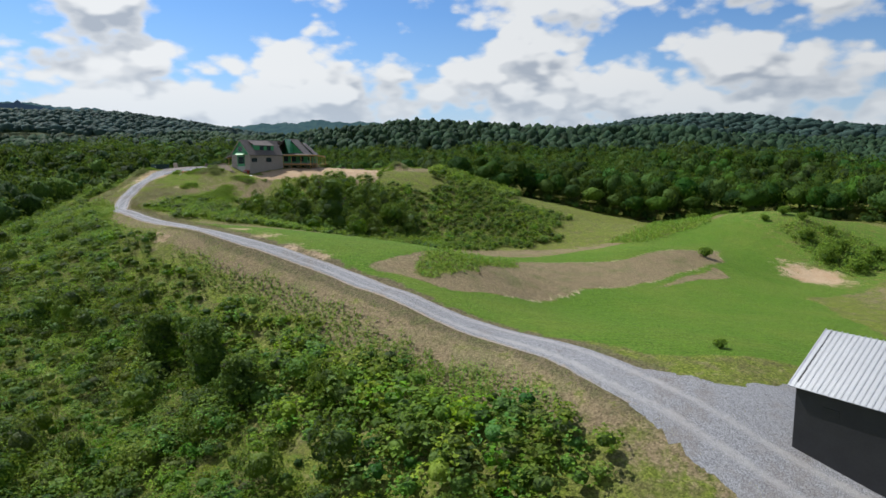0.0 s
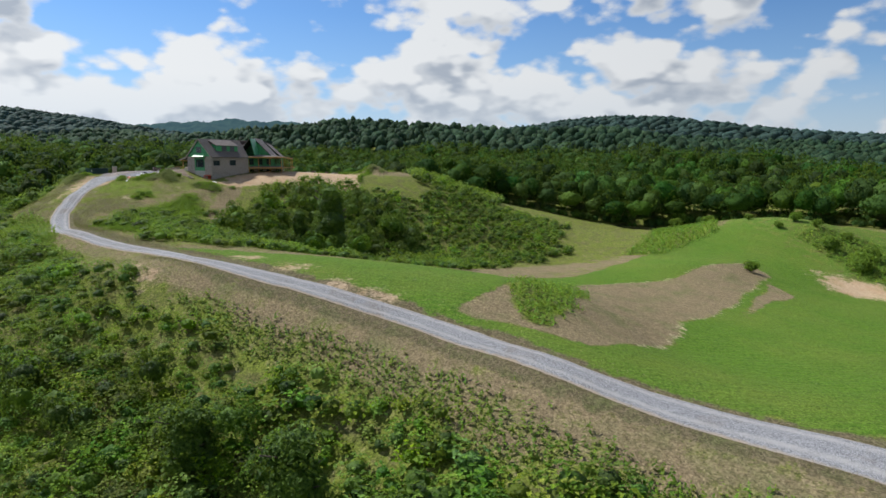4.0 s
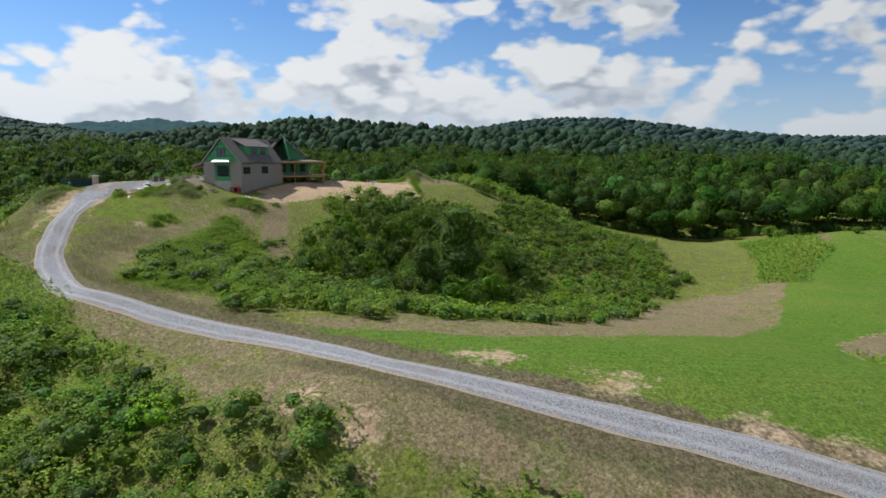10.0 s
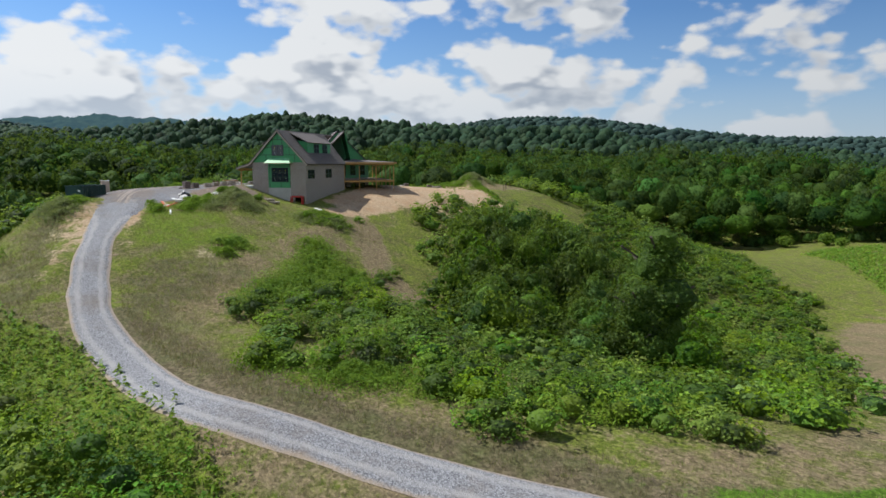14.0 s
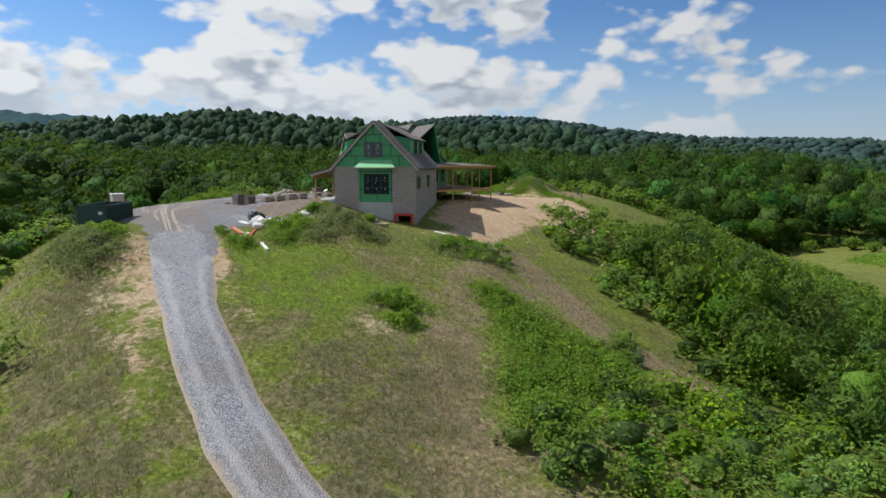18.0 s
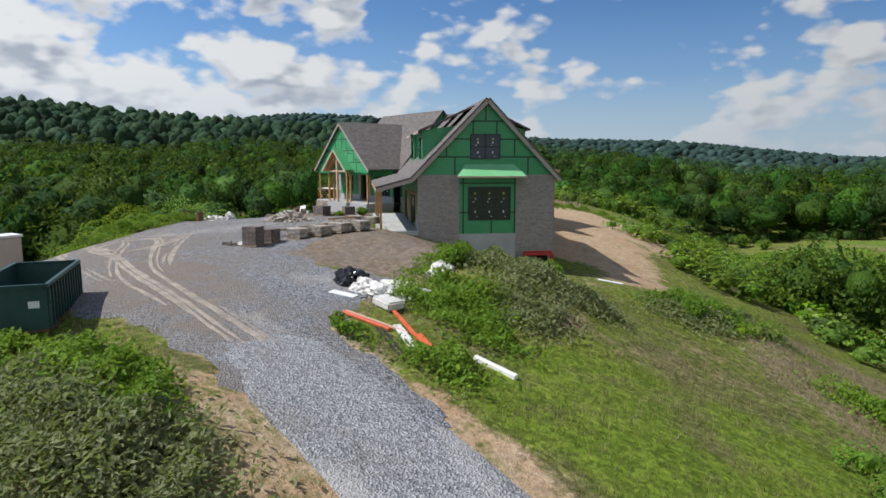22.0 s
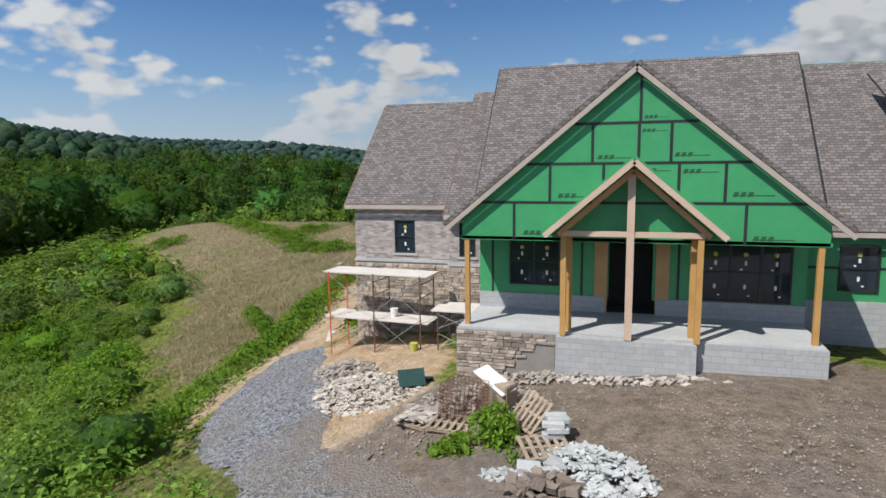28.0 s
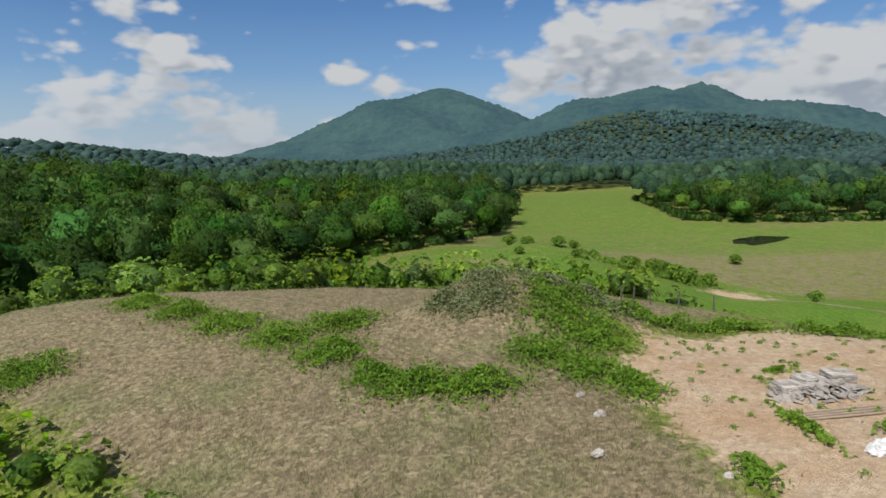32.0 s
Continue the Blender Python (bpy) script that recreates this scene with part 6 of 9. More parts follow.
    # left wing in brick over stone
    for u0, u1, y in ((-11.9, -7.35, 5.6), (-7.35, -5.45, 5.0)):
        m = pose(0, y, 0)
        hole = [(-10.03, 1.55, -9.07, 3.0)] if u0 < -8 else [(-6.9, 1.55, -6.2, 3.0)]
        bw = add_wall("brick_wall", m, u0, u1, 1.25, 3.75, hole, "joint", 0.3, "pinkish grey brick wall")
        lay_bricks(bw, u0, u1, 1.27, 3.74, hole, (-11.91, 1.2, -10.0, 3.6) if u0 < -8 else None)
        sw = add_wall("stone_wall", m @ pose(0, -0.07, 0), u0, u1, -3.3, 1.18, [], "mortar", 0.35, "rough tan stone veneer")
        lay_stones(sw, u0, u1, -2.75, 1.15)
        add_wall("stone_ledge", m @ pose(0, -0.11, 0), u0 - 0.05, u1 + 0.02, 1.16, 1.27, [], "concrete", 0.3, "pale stone ledge")
        h = hole[0]
        window(m @ pose(h[0], 0.08, h[1]), h[2] - h[0], h[3] - h[1], 1, 2)
        add_wall("window_sill", m @ pose(0, -0.06, 0), h[0] - 0.08, h[2] + 0.08, h[1] - 0.09, h[1], [], "concrete", 0.2)
    mj = pose(-7.35, 0, 0, 0, 0, -90)
    add_wall("brick_wall", mj, -5.59, -5.31, 1.25, 3.75, [], "brick", 0.3)
    add_wall("stone_wall", mj @ pose(0, -0.07, 0), -5.52, -5.29, -3.3, 1.18, [], "stone", 0.3)
    roof("roof", [(-12.25, 5.3, 3.72), (-7.35, 5.3, 3.72), (-7.35, 10.6, 8.45), (-12.25, 10.6, 8.45)], None, 0.15)
    roof("roof", [(-7.45, 4.55, 3.35), (-5.6, 4.55, 3.35), (-5.6, 10.4, 8.85), (-7.45, 10.4, 8.85)], None, 0.15)
    roof("roof", [(-12.25, 10.6, 8.45), (-5.6, 10.6, 8.45), (-5.6, 15.8, 3.6), (-12.25, 15.8, 3.6)], None, 0.15)
    roof("porch_roof", [(-12.25, 15.6, 3.62), (-5.6, 15.6, 3.62), (-5.6, 19.0, 3.0), (-12.25, 19.0, 3.0)], None, 0.14)
    edge_boards("fascia_board", [((-12.25, 5.28, 3.6), (-7.5, 5.28, 3.6)), ((-7.45, 4.53, 3.25), (-5.6, 4.53, 3.25))], None, 0.05, 0.18)
    edge_boards("barge_board", [((-12.27, 5.3, 3.57), (-12.27, 10.6, 8.3)), ((-12.27, 15.8, 3.45), (-12.27, 10.6, 8.3)), ((-12.27, 15.6, 3.5), (-12.27, 19.0, 2.88)),
                                ((-7.47, 4.55, 3.2), (-7.47, 10.4, 8.7))], None, 0.05, 0.2, "rake")
    for p in ([(-12.22, 5.4, 3.62), (-11.92, 5.4, 3.62), (-11.92, 10.6, 8.26), (-12.22, 10.6, 8.26)], [(-12.22, 10.6, 8.26), (-11.92, 10.6, 8.26), (-11.92, 15.7, 3.50), (-12.22, 15.7, 3.50)]):
        bm = bmesh.new()
        slab(bm, p, 0.03)
        part("rake_soffit", bm, "lumber", house, "raw plywood soffit")
    ml = pose(-11.9, 0, 0, 0, 0, -90)      # left end wall: u = -y
    bw = add_wall("brick_wall", ml, -15.4, -5.91, -3.6, 3.55, [(-11.05, 1.75, -10.45, 3.05), (-13.4, -0.7, -12.7, 0.05)], "joint", 0.3, "pinkish grey brick wall")
    lay_bricks(bw, -15.4, -5.6, -3.0, 3.55, [(-11.05, 1.75, -10.45, 3.05), (-13.4, -0.7, -12.7, 0.05)])
    for q0, q1, zz in ((-11.1, -10.4, 1.75), (-13.45, -12.65, -0.7)):
        add_wall("window_sill", ml @ pose(0, -0.07, 0), q0, q1, zz - 0.09, zz, [], "concrete", 0.2, "pale stone sill")
    window(ml @ pose(-11.05, 0.08, 1.75), 0.6, 1.3, 1, 2, False)
    window(ml @ pose(-13.4, 0.08, -0.7), 0.7, 0.75, 1, 1, False)
    add_wall("stone_ledge", ml @ pose(0, -0.05, 0), -15.4, -5.52, 3.57, 3.68, [], "white", 0.3, "white trim board")
    poly_wall("sheathing", ml @ pose(0, 0.03, 0), [(-15.3, 3.6), (-5.7, 3.6), (-10.6, 8.25)], "sheath", 0.2, "green sheathing gable")
    gable_tapes(ml @ pose(-10.6, 0.028, 0), 4.8, 3.6, 8.25, 3.6, [4.85, 6.1], [[-2.4, 0.1, 2.4], [-1.2, 1.2], [0.1]])
    # back wall, deck and its roof
    mb = pose(0, 15.4, 0, 0, 0, 180)
    md = pose(14.5, 7.5, 0, 0, 0, 141.7)      # the wall that runs aslant behind the right section
    add_wall("sheathing", mb, -4.4, 11.6, 0.3, 3.6, [], "sheath", 0.2, "green sheathing")
    add_wall("brick_wall", mb, -4.4, 11.6, -4.5, 0.3, [], "brick", 0.3)
    add_wall("sheathing", md, 0.3, 12.6, 0.3, 3.5, [], "sheath", 0.2, "green sheathing")
    add_wall("brick_wall", md, 0.3, 12.6, -4.5, 0.3, [], "brick", 0.3)
    for u in (-3.0, 1.0, 5.0):
        window(mb @ pose(u, -0.01, 1.0), 1.6, 1.8, 2, 2, False)
        window(mb @ pose(u, -0.01, -2.6), 1.6, 1.8, 2, 2, False)
    for u in (2.0, 5.6, 9.2):
        window(md @ pose(u, -0.01, 0.8), 1.9, 2.0, 2, 2, False)
        window(md @ pose(u, -0.01, -2.6), 1.9, 1.8, 2, 2, False)
    roof("porch_roof", [(16.0, 9.0, 3.4), (13.4, 19.65, 3.4), (4.3, 19.55, 3.4), (4.3, 15.2, 3.87), (6.2, 10.6, 4.20), (13.0, 9.6, 3.65)], None, 0.14)
    roof("porch_roof", [(4.3, 19.35, 3.39), (-6.0, 19.6, 3.10), (-6.0, 15.2, 3.75), (4.3, 15.2, 3.86)], None, 0.14)
    edge_boards("fascia_board", [((-6.0, 19.62, 2.97), (4.3, 19.36, 3.26)), ((4.3, 19.6, 3.26), (13.4, 19.68, 3.26)), ((13.43, 19.65, 3.26), (16.03, 9.03, 3.26))], None, 0.05, 0.3, "lumber")
    bm = bmesh.new()
    slab(bm, [(15.5, 9.0, -0.1), (13.1, 19.2, -0.1), (4.2, 19.2, -0.1), (-12.0, 19.6, -0.1), (-12.0, 15.5, -0.1), (4.6, 15.5, -0.1), (14.4, 7.8, -0.1)], 0.25)
    part("deck", bm, "lumber", house, "raw lumber deck")
    edge_boards("porch_beam", [((-12.1, 18.75, 2.72), (-6.0, 19.2, 2.78)), ((-6.0, 19.25, 2.8), (4.2, 19.0, 3.0)), ((4.3, 19.2, 3.02), (13.0, 19.25, 3.02)), ((13.05, 19.2, 3.02), (15.5, 9.1, 3.02)), ((-12.0, 19.65, -0.25), (4.2, 19.25, -0.25)), ((4.2, 19.25, -0.25), (13.1, 19.25, -0.25)), ((13.15, 19.2, -0.25), (15.55, 9.03, -0.25))], None, 0.14, 0.28, "treated")
    for x, y in ((-12.0, 18.7), (-8.5, 18.9), (-4.8, 19.1), (-0.4, 19.0), (4.2, 19.1), (8.6, 19.2), (13.0, 19.15), (13.9, 15.6), (14.7, 12.2), (15.35, 9.3)):
        bm = bmesh.new()
        beam(bm, (x, y, -4.6), (x, y, 2.62), 0.15)
        part("post", bm, "treated", house, "golden treated deck post")


garage()
main_block()

# ---- things on the site ----
def gz(x, y):
    return float(land_z(np.array([x]), np.array([y]))[0])


def chunk_mesh(rng, sx, sy, sz, jit=0.22):
    bm = bmesh.new()
    vs = box(bm, -sx / 2, -sy / 2, 0, sx / 2, sy / 2, sz)
    for v in vs:
        v.co += Vector(rng.uniform(-jit, jit, 3) * (sx, sy, sz))
    me = bpy.data.meshes.new("stone")
    bm.to_mesh(me)
    bm.free()
    return me


RNG = np.random.default_rng(3)
SLABS = [chunk_mesh(RNG, *s) for s in ((0.46, 0.3, 0.075), (0.36, 0.26, 0.06), (0.52, 0.34, 0.08), (0.3, 0.3, 0.07), (0.42, 0.22, 0.09), (0.34, 0.2, 0.055))]
for me_ in SLABS:
    me_.materials.append(M["rubble"])
BRICK_ME = chunk_mesh(RNG, 0.24, 0.1, 0.085, 0.02)
BRICK_ME.materials.append(M["redbrick"])


def pallet_parts(parent, w=1.2, d=1.0):
    for y in (-d / 2 + 0.05, 0, d / 2 - 0.05):
        bm = bmesh.new()
        box(bm, -w / 2, y - 0.04, 0, w / 2, y + 0.04, 0.09)
        part("runner", bm, "wood_grey", parent)
    for i in range(6):
        x = -w / 2 + 0.06 + i * (w - 0.12) / 5
        bm = bmesh.new()
        box(bm, x - 0.05, -d / 2, 0.09, x + 0.05, d / 2, 0.11)
        part("deck_board", bm, "wood_grey", parent)


SPLITS = [chunk_mesh(RNG, *s, 0.07) for s in ((0.31, 0.25, 0.066), (0.29, 0.24, 0.058), (0.32, 0.23, 0.07), (0.27, 0.26, 0.062))]
for me_ in SPLITS:
    me_.materials.append(M["rubble"])


def stone_pallet(x, y, turn, layers, label):
    """Split stones in neat courses on a pallet; only the outer ones and the top course."""
    t = thing("stone_pallet", pose(x, y, gz(x, y) + 0.03, 0, 0, turn), label, "stone stack", "pallets of building stone")
    pallet_parts(t)
    for k in range(layers):
        for i in range(4):
            for j in range(4):
                if 0 < i < 3 and 0 < j < 3 and k < layers - 1:
                    continue
                ob = new("stone", SPLITS[RNG.integers(0, 4)])
                ob.parent = t
                ob.matrix_basis = pose(-0.465 + 0.31 * i + RNG.uniform(-0.025, 0.025), -0.375 + 0.25 * j + RNG.uniform(-0.025, 0.025), 0.115 + 0.07 * k + RNG.uniform(0, 0.006), RNG.uniform(-1.5, 1.5), RNG.uniform(-1.5, 1.5), RNG.uniform(-5, 5))
    return t


def brick_pallet(x, y, turn, nx, ny, nz, label):
    t = thing("brick_pallet", pose(x, y, gz(x, y) + 0.04, 0, 0, turn), label, "brick stack", "pallets of brick")
    pallet_parts(t, nx * 0.25 + 0.15, ny * 0.11 + 0.12)
    for k in range(nz):
        for i in range(nx):
            for j in range(ny):
                if 0 < i < nx - 1 and 0 < j < ny - 1 and k < nz - 1:
                    continue
                if k == nz - 1 and RNG.random() < 0.12:
                    continue
                ob = new("brick", BRICK_ME)
                ob.parent = t
                ob.matrix_basis = pose((i - (nx - 1) / 2) * 0.25 + RNG.uniform(-0.008, 0.008), (j - (ny - 1) / 2) * 0.108, 0.115 + 0.088 * k, 0, 0, RNG.uniform(-2, 2))
    return t


def pile(name, x, y, rx, ry, h, n, size, mat, label, turn=0.0, flat=0.5):
    """A heap of broken pieces."""
    V, F = [], []
    base = np.array([[a, b, c] for c in (-0.5, 0.5) for b in (-0.5, 0.5) for a in (-0.5, 0.5)])
    quads = np.array(((0, 2, 3, 1), (4, 5, 7, 6), (0, 1, 5, 4), (2, 6, 7, 3), (0, 4, 6, 2), (1, 3, 7, 5)))
    c0, s0 = math.cos(radians(turn)), math.sin(radians(turn))
    A, R = RNG.uniform(0, 6.283, n), RNG.uniform(0, 1, n) ** 0.6
    U, W = R * rx * np.cos(A), R * ry * np.sin(A)
    PX, PY = x + U * c0 - W * s0, y + U * s0 + W * c0
    for i, (r, px, py, g) in enumerate(zip(R, PX, PY, land_z(PX, PY))):
        z = g + h * max(0, 1 - r ** 1.6) * RNG.uniform(0.3, 1.0)
        s = size * RNG.uniform(0.45, 1.4)
        e = Euler([RNG.uniform(-0.5, 0.5), RNG.uniform(-0.5, 0.5), RNG.uniform(0, 6.28)]).to_matrix()
        p = (base + RNG.uniform(-0.14, 0.14, (8, 3))) * (s, s * RNG.uniform(0.5, 0.9), s * flat * RNG.uniform(0.5, 1))
        V.append(p @ np.array(e).T + (px, py, z + s * 0.12))
        F.append(quads + 8 * i)
    ob = mesh_np(name, np.concatenate(V), np.concatenate(F), mat)
    return tagged(ob, label, "rubble", kind="stuff")


def crumpled(name, x, y, sx, sy, h, mat, label, turn=0, seed=1, cat="plastic sheet", n=16, grp=""):
    """A crumpled sheet or bag lying on the ground."""
    rng = np.random.default_rng(seed)
    bm = bmesh.new()
    bmesh.ops.create_icosphere(bm, subdivisions=4, radius=1)
    k = rng.normal(size=(n, 3))
    k /= np.linalg.norm(k, axis=1)[:, None]
    am = rng.uniform(-0.2, 0.2, n)
    c0, s0 = math.cos(radians(turn)), math.sin(radians(turn))
    shift = Vector((seed * 3.1, seed * 1.7, 0))
    for v in bm.verts:
        d = v.co.normalized()
        fold = 0.55 * (0.32 - abs(noise.noise(d * 2.0 + shift))) + 0.34 * (0.30 - abs(noise.noise(d * 4.6 + shift))) + 0.16 * (0.3 - abs(noise.noise(d * 10.0 + shift)))
        q = 1 + fold + sum(a * max(0, d.dot(Vector(c))) ** 7 for a, c in zip(am, k)) + 0.06 * math.sin(9 * d.x + 5 * d.y) * math.cos(8 * d.z + 4 * d.y)
        px, py, pz = d.x * q, d.y * q, d.z * q
        v.co = (px * sx * c0 - py * sy * s0, px * sx * s0 + py * sy * c0, max(pz, -0.05) * h)
    at = np.array([v.co[:2] for v in bm.verts])
    base = gz(x, y)
    for v, z in zip(bm.verts, land_z(at[:, 0] + x, at[:, 1] + y)):
        v.co.z += float(z) - base
    ob = part(name, bm, mat, None, "", pose(x, y, gz(x, y) + 0.02))
    return tagged(ob, label, cat, grp)


def bar(name, a, b, w, h, mat, label, cat, group=""):
    bm = bmesh.new()
    beam(bm, a, b, w, h)
    bmesh.ops.bevel(bm, geom=bm.edges[:], offset=min(w, h) * 0.12, segments=1, affect="EDGES")
    return tagged(part(name, bm, mat), label, cat, group)


def lay(name, x0, y0, x1, y1, w, h, mat, label, cat, group="", lift=0.0):
    return bar(name, (x0, y0, gz(x0, y0) + h / 2 + 0.02 + lift), (x1, y1, gz(x1, y1) + h / 2 + 0.02 + lift), w, h, mat, label, cat, group)


def dumpster():
    L, W, H = 6.0, 2.4, 1.75
    t = thing("dumpster", pose(31.3, -30.75, -1.92, 0, 0, -17), "open dark green steel dumpster with waste lumber", "dumpster")
    walls = {"side_panel": [(-L / 2, W / 2 - 0.06, L / 2, W / 2), (-L / 2, -W / 2, L / 2, -W / 2 + 0.06)], "end_panel": [(-L / 2, -W / 2 + 0.06, -L / 2 + 0.06, W / 2 - 0.06), (L / 2 - 0.06, -W / 2 + 0.06, L / 2, W / 2 - 0.06)]}
    for nm, ps in walls.items():
        for x0, y0, x1, y1 in ps:
            bm = bmesh.new()
            box(bm, x0, y0, 0.15, x1, y1, H)
            part(nm, bm, "bin", t)
    bm = bmesh.new()
    box(bm, -L / 2, -W / 2, 0.05, L / 2, W / 2, 0.16)
    part("floor_plate", bm, "rust", t, "rusted steel floor")
    for s in (-1, 1):
        for i in range(13):
            x = -L / 2 + 0.1 + i * (L - 0.2) / 12
            bm = bmesh.new()
            box(bm, x - 0.05, s * W / 2 - (0.0 if s > 0 else 0.09), 0.2, x + 0.05, s * W / 2 + (0.09 if s > 0 else 0.0), H - 0.1)
            part("rib", bm, "bin", t)
        bm = bmesh.new()
        beam(bm, (-L / 2 - 0.05, s * W / 2, H), (L / 2 + 0.05, s * W / 2, H), 0.14, 0.12)
        part("top_rail", bm, "bin", t)
        bm = bmesh.new()
        beam(bm, (s * L / 2, -W / 2, H), (s * L / 2, W / 2, H), 0.12, 0.12)
        part("top_rail", bm, "bin", t)
    bm = bmesh.new()
    box(bm, L / 2, 0.6, 0.95, L / 2 + 0.012, 0.95, 1.2)
    part("paper_label", bm, "paper", t, "white notice plate")
    rng = np.random.default_rng(8)
    for i in range(34):
        a = rng.uniform(0, 180)
        l = rng.uniform(0.6, 1.9)
        x, y, z = -30.75 + 0, 0, 0
        cx, cy, cz = rng.uniform(-2.0, 1.9), rng.uniform(-0.8, 0.7), 0.3 + 0.45 * rng.random()
        m = t.matrix_basis @ pose(cx, cy, cz, 0, rng.uniform(-12, 12), rng.choice((0, 25, 160, 60)) + rng.uniform(-12, 12))
        bm = bmesh.new()
        box(bm, -l / 2, -0.06, -0.03, l / 2, 0.06, 0.03)
        tagged(part("waste_board", bm, "cedar" if i % 3 else "paper", None, "", m), "pale offcut of lumber in the dumpster", "lumber", "boards in the dumpster")
    crumpled_in = bmesh.new()
    box(crumpled_in, -0.5, -0.35, 0, 0.5, 0.35, 0.5)
    bmesh.ops.bevel(crumpled_in, geom=crumpled_in.edges[:], offset=0.07, segments=2, affect="EDGES")
    tagged(part("blue_box", crumpled_in, "bluebox", None, "", t.matrix_basis @ pose(0.9, -0.5, 0.25, 8, 5, 30)), "blue plastic box lying in the dumpster", "plastic box")


def scaffold(name, m, w, d, h, mats, label, decks, mid=True):
    t = thing(name, m, label, "scaffold")
    xs = (0, w / 2, w) if mid else (0, w)

    def tube(nm, a, b, r, mat):
        bm = bmesh.new()
        a, b = Vector(a), Vector(b)
        bmesh.ops.create_cone(bm, cap_ends=True, segments=7, radius1=r, radius2=r, depth=(b - a).length)
        bmesh.ops.transform(bm, matrix=Matrix.Translation((a + b) / 2) @ (b - a).to_track_quat("Z", "Y").to_matrix().to_4x4(), verts=bm.verts)
        part(nm, bm, mat, t)

    for i, x in enumerate(xs):
        for y in (0, d):
            tube("upright", (x, y, 0), (x, y, h), 0.028, mats[i % len(mats)])
        for z in np.arange(0.45, h + 0.1, 0.55):
            tube("rung", (x, 0, z), (x, d, z), 0.02, mats[i % len(mats)])
    for a, b in zip(xs, xs[1:]):
        for y in (0, d):
            for z0, z1 in ((0.3, h / 2), (h / 2 + 0.2, h - 0.1)):
                tube("cross_brace", (a, y, z0), (b, y, z1), 0.014, "galv")
                tube("cross_brace", (a, y, z1), (b, y, z0), 0.014, "galv")
    for z, n in decks:
        for k in range(n):
            bm = bmesh.new()
            y = 0.06 + k * (d - 0.1) / n
            box(bm, -0.3, y, z, w + 0.3, y + (d - 0.1) / n - 0.03, z + 0.05)
            part("plank", bm, "plank", t, "pale scaffold plank")
    return t


M["soilrock"] = plain("brown_field_stone", (0.14, 0.11, 0.085), (0.27, 0.215, 0.17), 0.95)
M["galv"] = plain("galvanised_tube", (0.30, 0.30, 0.30), (0.45, 0.45, 0.45), 0.45, 0.5)
M["plank"] = plain("bleached_plank", (0.55, 0.50, 0.44), (0.68, 0.63, 0.57), 0.8, 0, 1.5, 18)
M["bluebox"] = plain("blue_plastic", (0.03, 0.11, 0.32), (0.05, 0.16, 0.42), 0.4)
M["dust"] = plain("pale_dust", (0.17, 0.14, 0.115), (0.42, 0.36, 0.30), 0.95, 0, 1.2, 9, 0.6, 0.03)
M["beige"] = plain("beige_plastic", (0.45, 0.36, 0.30), (0.55, 0.45, 0.38), 0.5)
M["soil"] = plain("brown_soil", (0.15, 0.10, 0.07), (0.30, 0.21, 0.145), 0.95, 0, 0.9, 6, 0.8, 0.05)


def barn():
    t = thing("barn", pose(199.9, 109.9, gz(200, 111) - 0.2, 0, 0, 38), "charcoal metal barn with a pale ribbed roof", "barn")
    L, W, H, R = 18.0, 11.0, 6.0, 9.5
    for nm, b in (("wall", (0, 0, L, 0.2)), ("wall", (0, W - 0.2, L, W)), ("wall", (0, 0.2, 0.2, W - 0.2)), ("wall", (L - 0.2, 0.2, L, W - 0.2))):
        bm = bmesh.new()
        box(bm, b[0], b[1], -1.0, b[2], b[3], H)
        part(nm, bm, "barnwall", t)
    for x in (0.0, L - 0.15):
        bm = bmesh.new()
        p = [(x, 0, H), (x, W, H), (x, W / 2, R)]
        a, b = [bm.verts.new(q) for q in p], [bm.verts.new((q[0] + 0.15, *q[1:])) for q in p]
        bm.faces.new(a[::-1]), bm.faces.new(b)
        for i in range(3):
            bm.faces.new((a[i], a[(i + 1) % 3], b[(i + 1) % 3], b[i]))
        part("gable", bm, "barnwall", t)
    for s in (0, 1):
        bm = bmesh.new()
        y0, y1 = (-0.5, W / 2) if s == 0 else (W + 0.5, W / 2)
        z0 = H - 0.5 * (R - H) / (W / 2)
        pts = [(-0.5, y0, z0), (L + 0.5, y0, z0), (L + 0.5, y1, R), (-0.5, y1, R)]
        slab(bm, pts if s == 0 else pts[::-1], 0.08)
        rf = part("roof", bm, "metalroof", t, "pale ribbed metal roof")
        for i in range(44):
            x = -0.45 + i * (L + 0.9) / 43
            bm = bmesh.new()
            beam(bm, (x, y0, z0 + 0.10), (x, y1, R + 0.10), 0.03, 0.03)
            part("rib", bm, "metalroof", rf)
    for i in range(2):
        bm = bmesh.new()
        box(bm, 2.2 + 8 * i, -0.04, 3.9, 3.4 + 8 * i, 0.0, 4.5)
        w = part("window", bm, "frame", t)


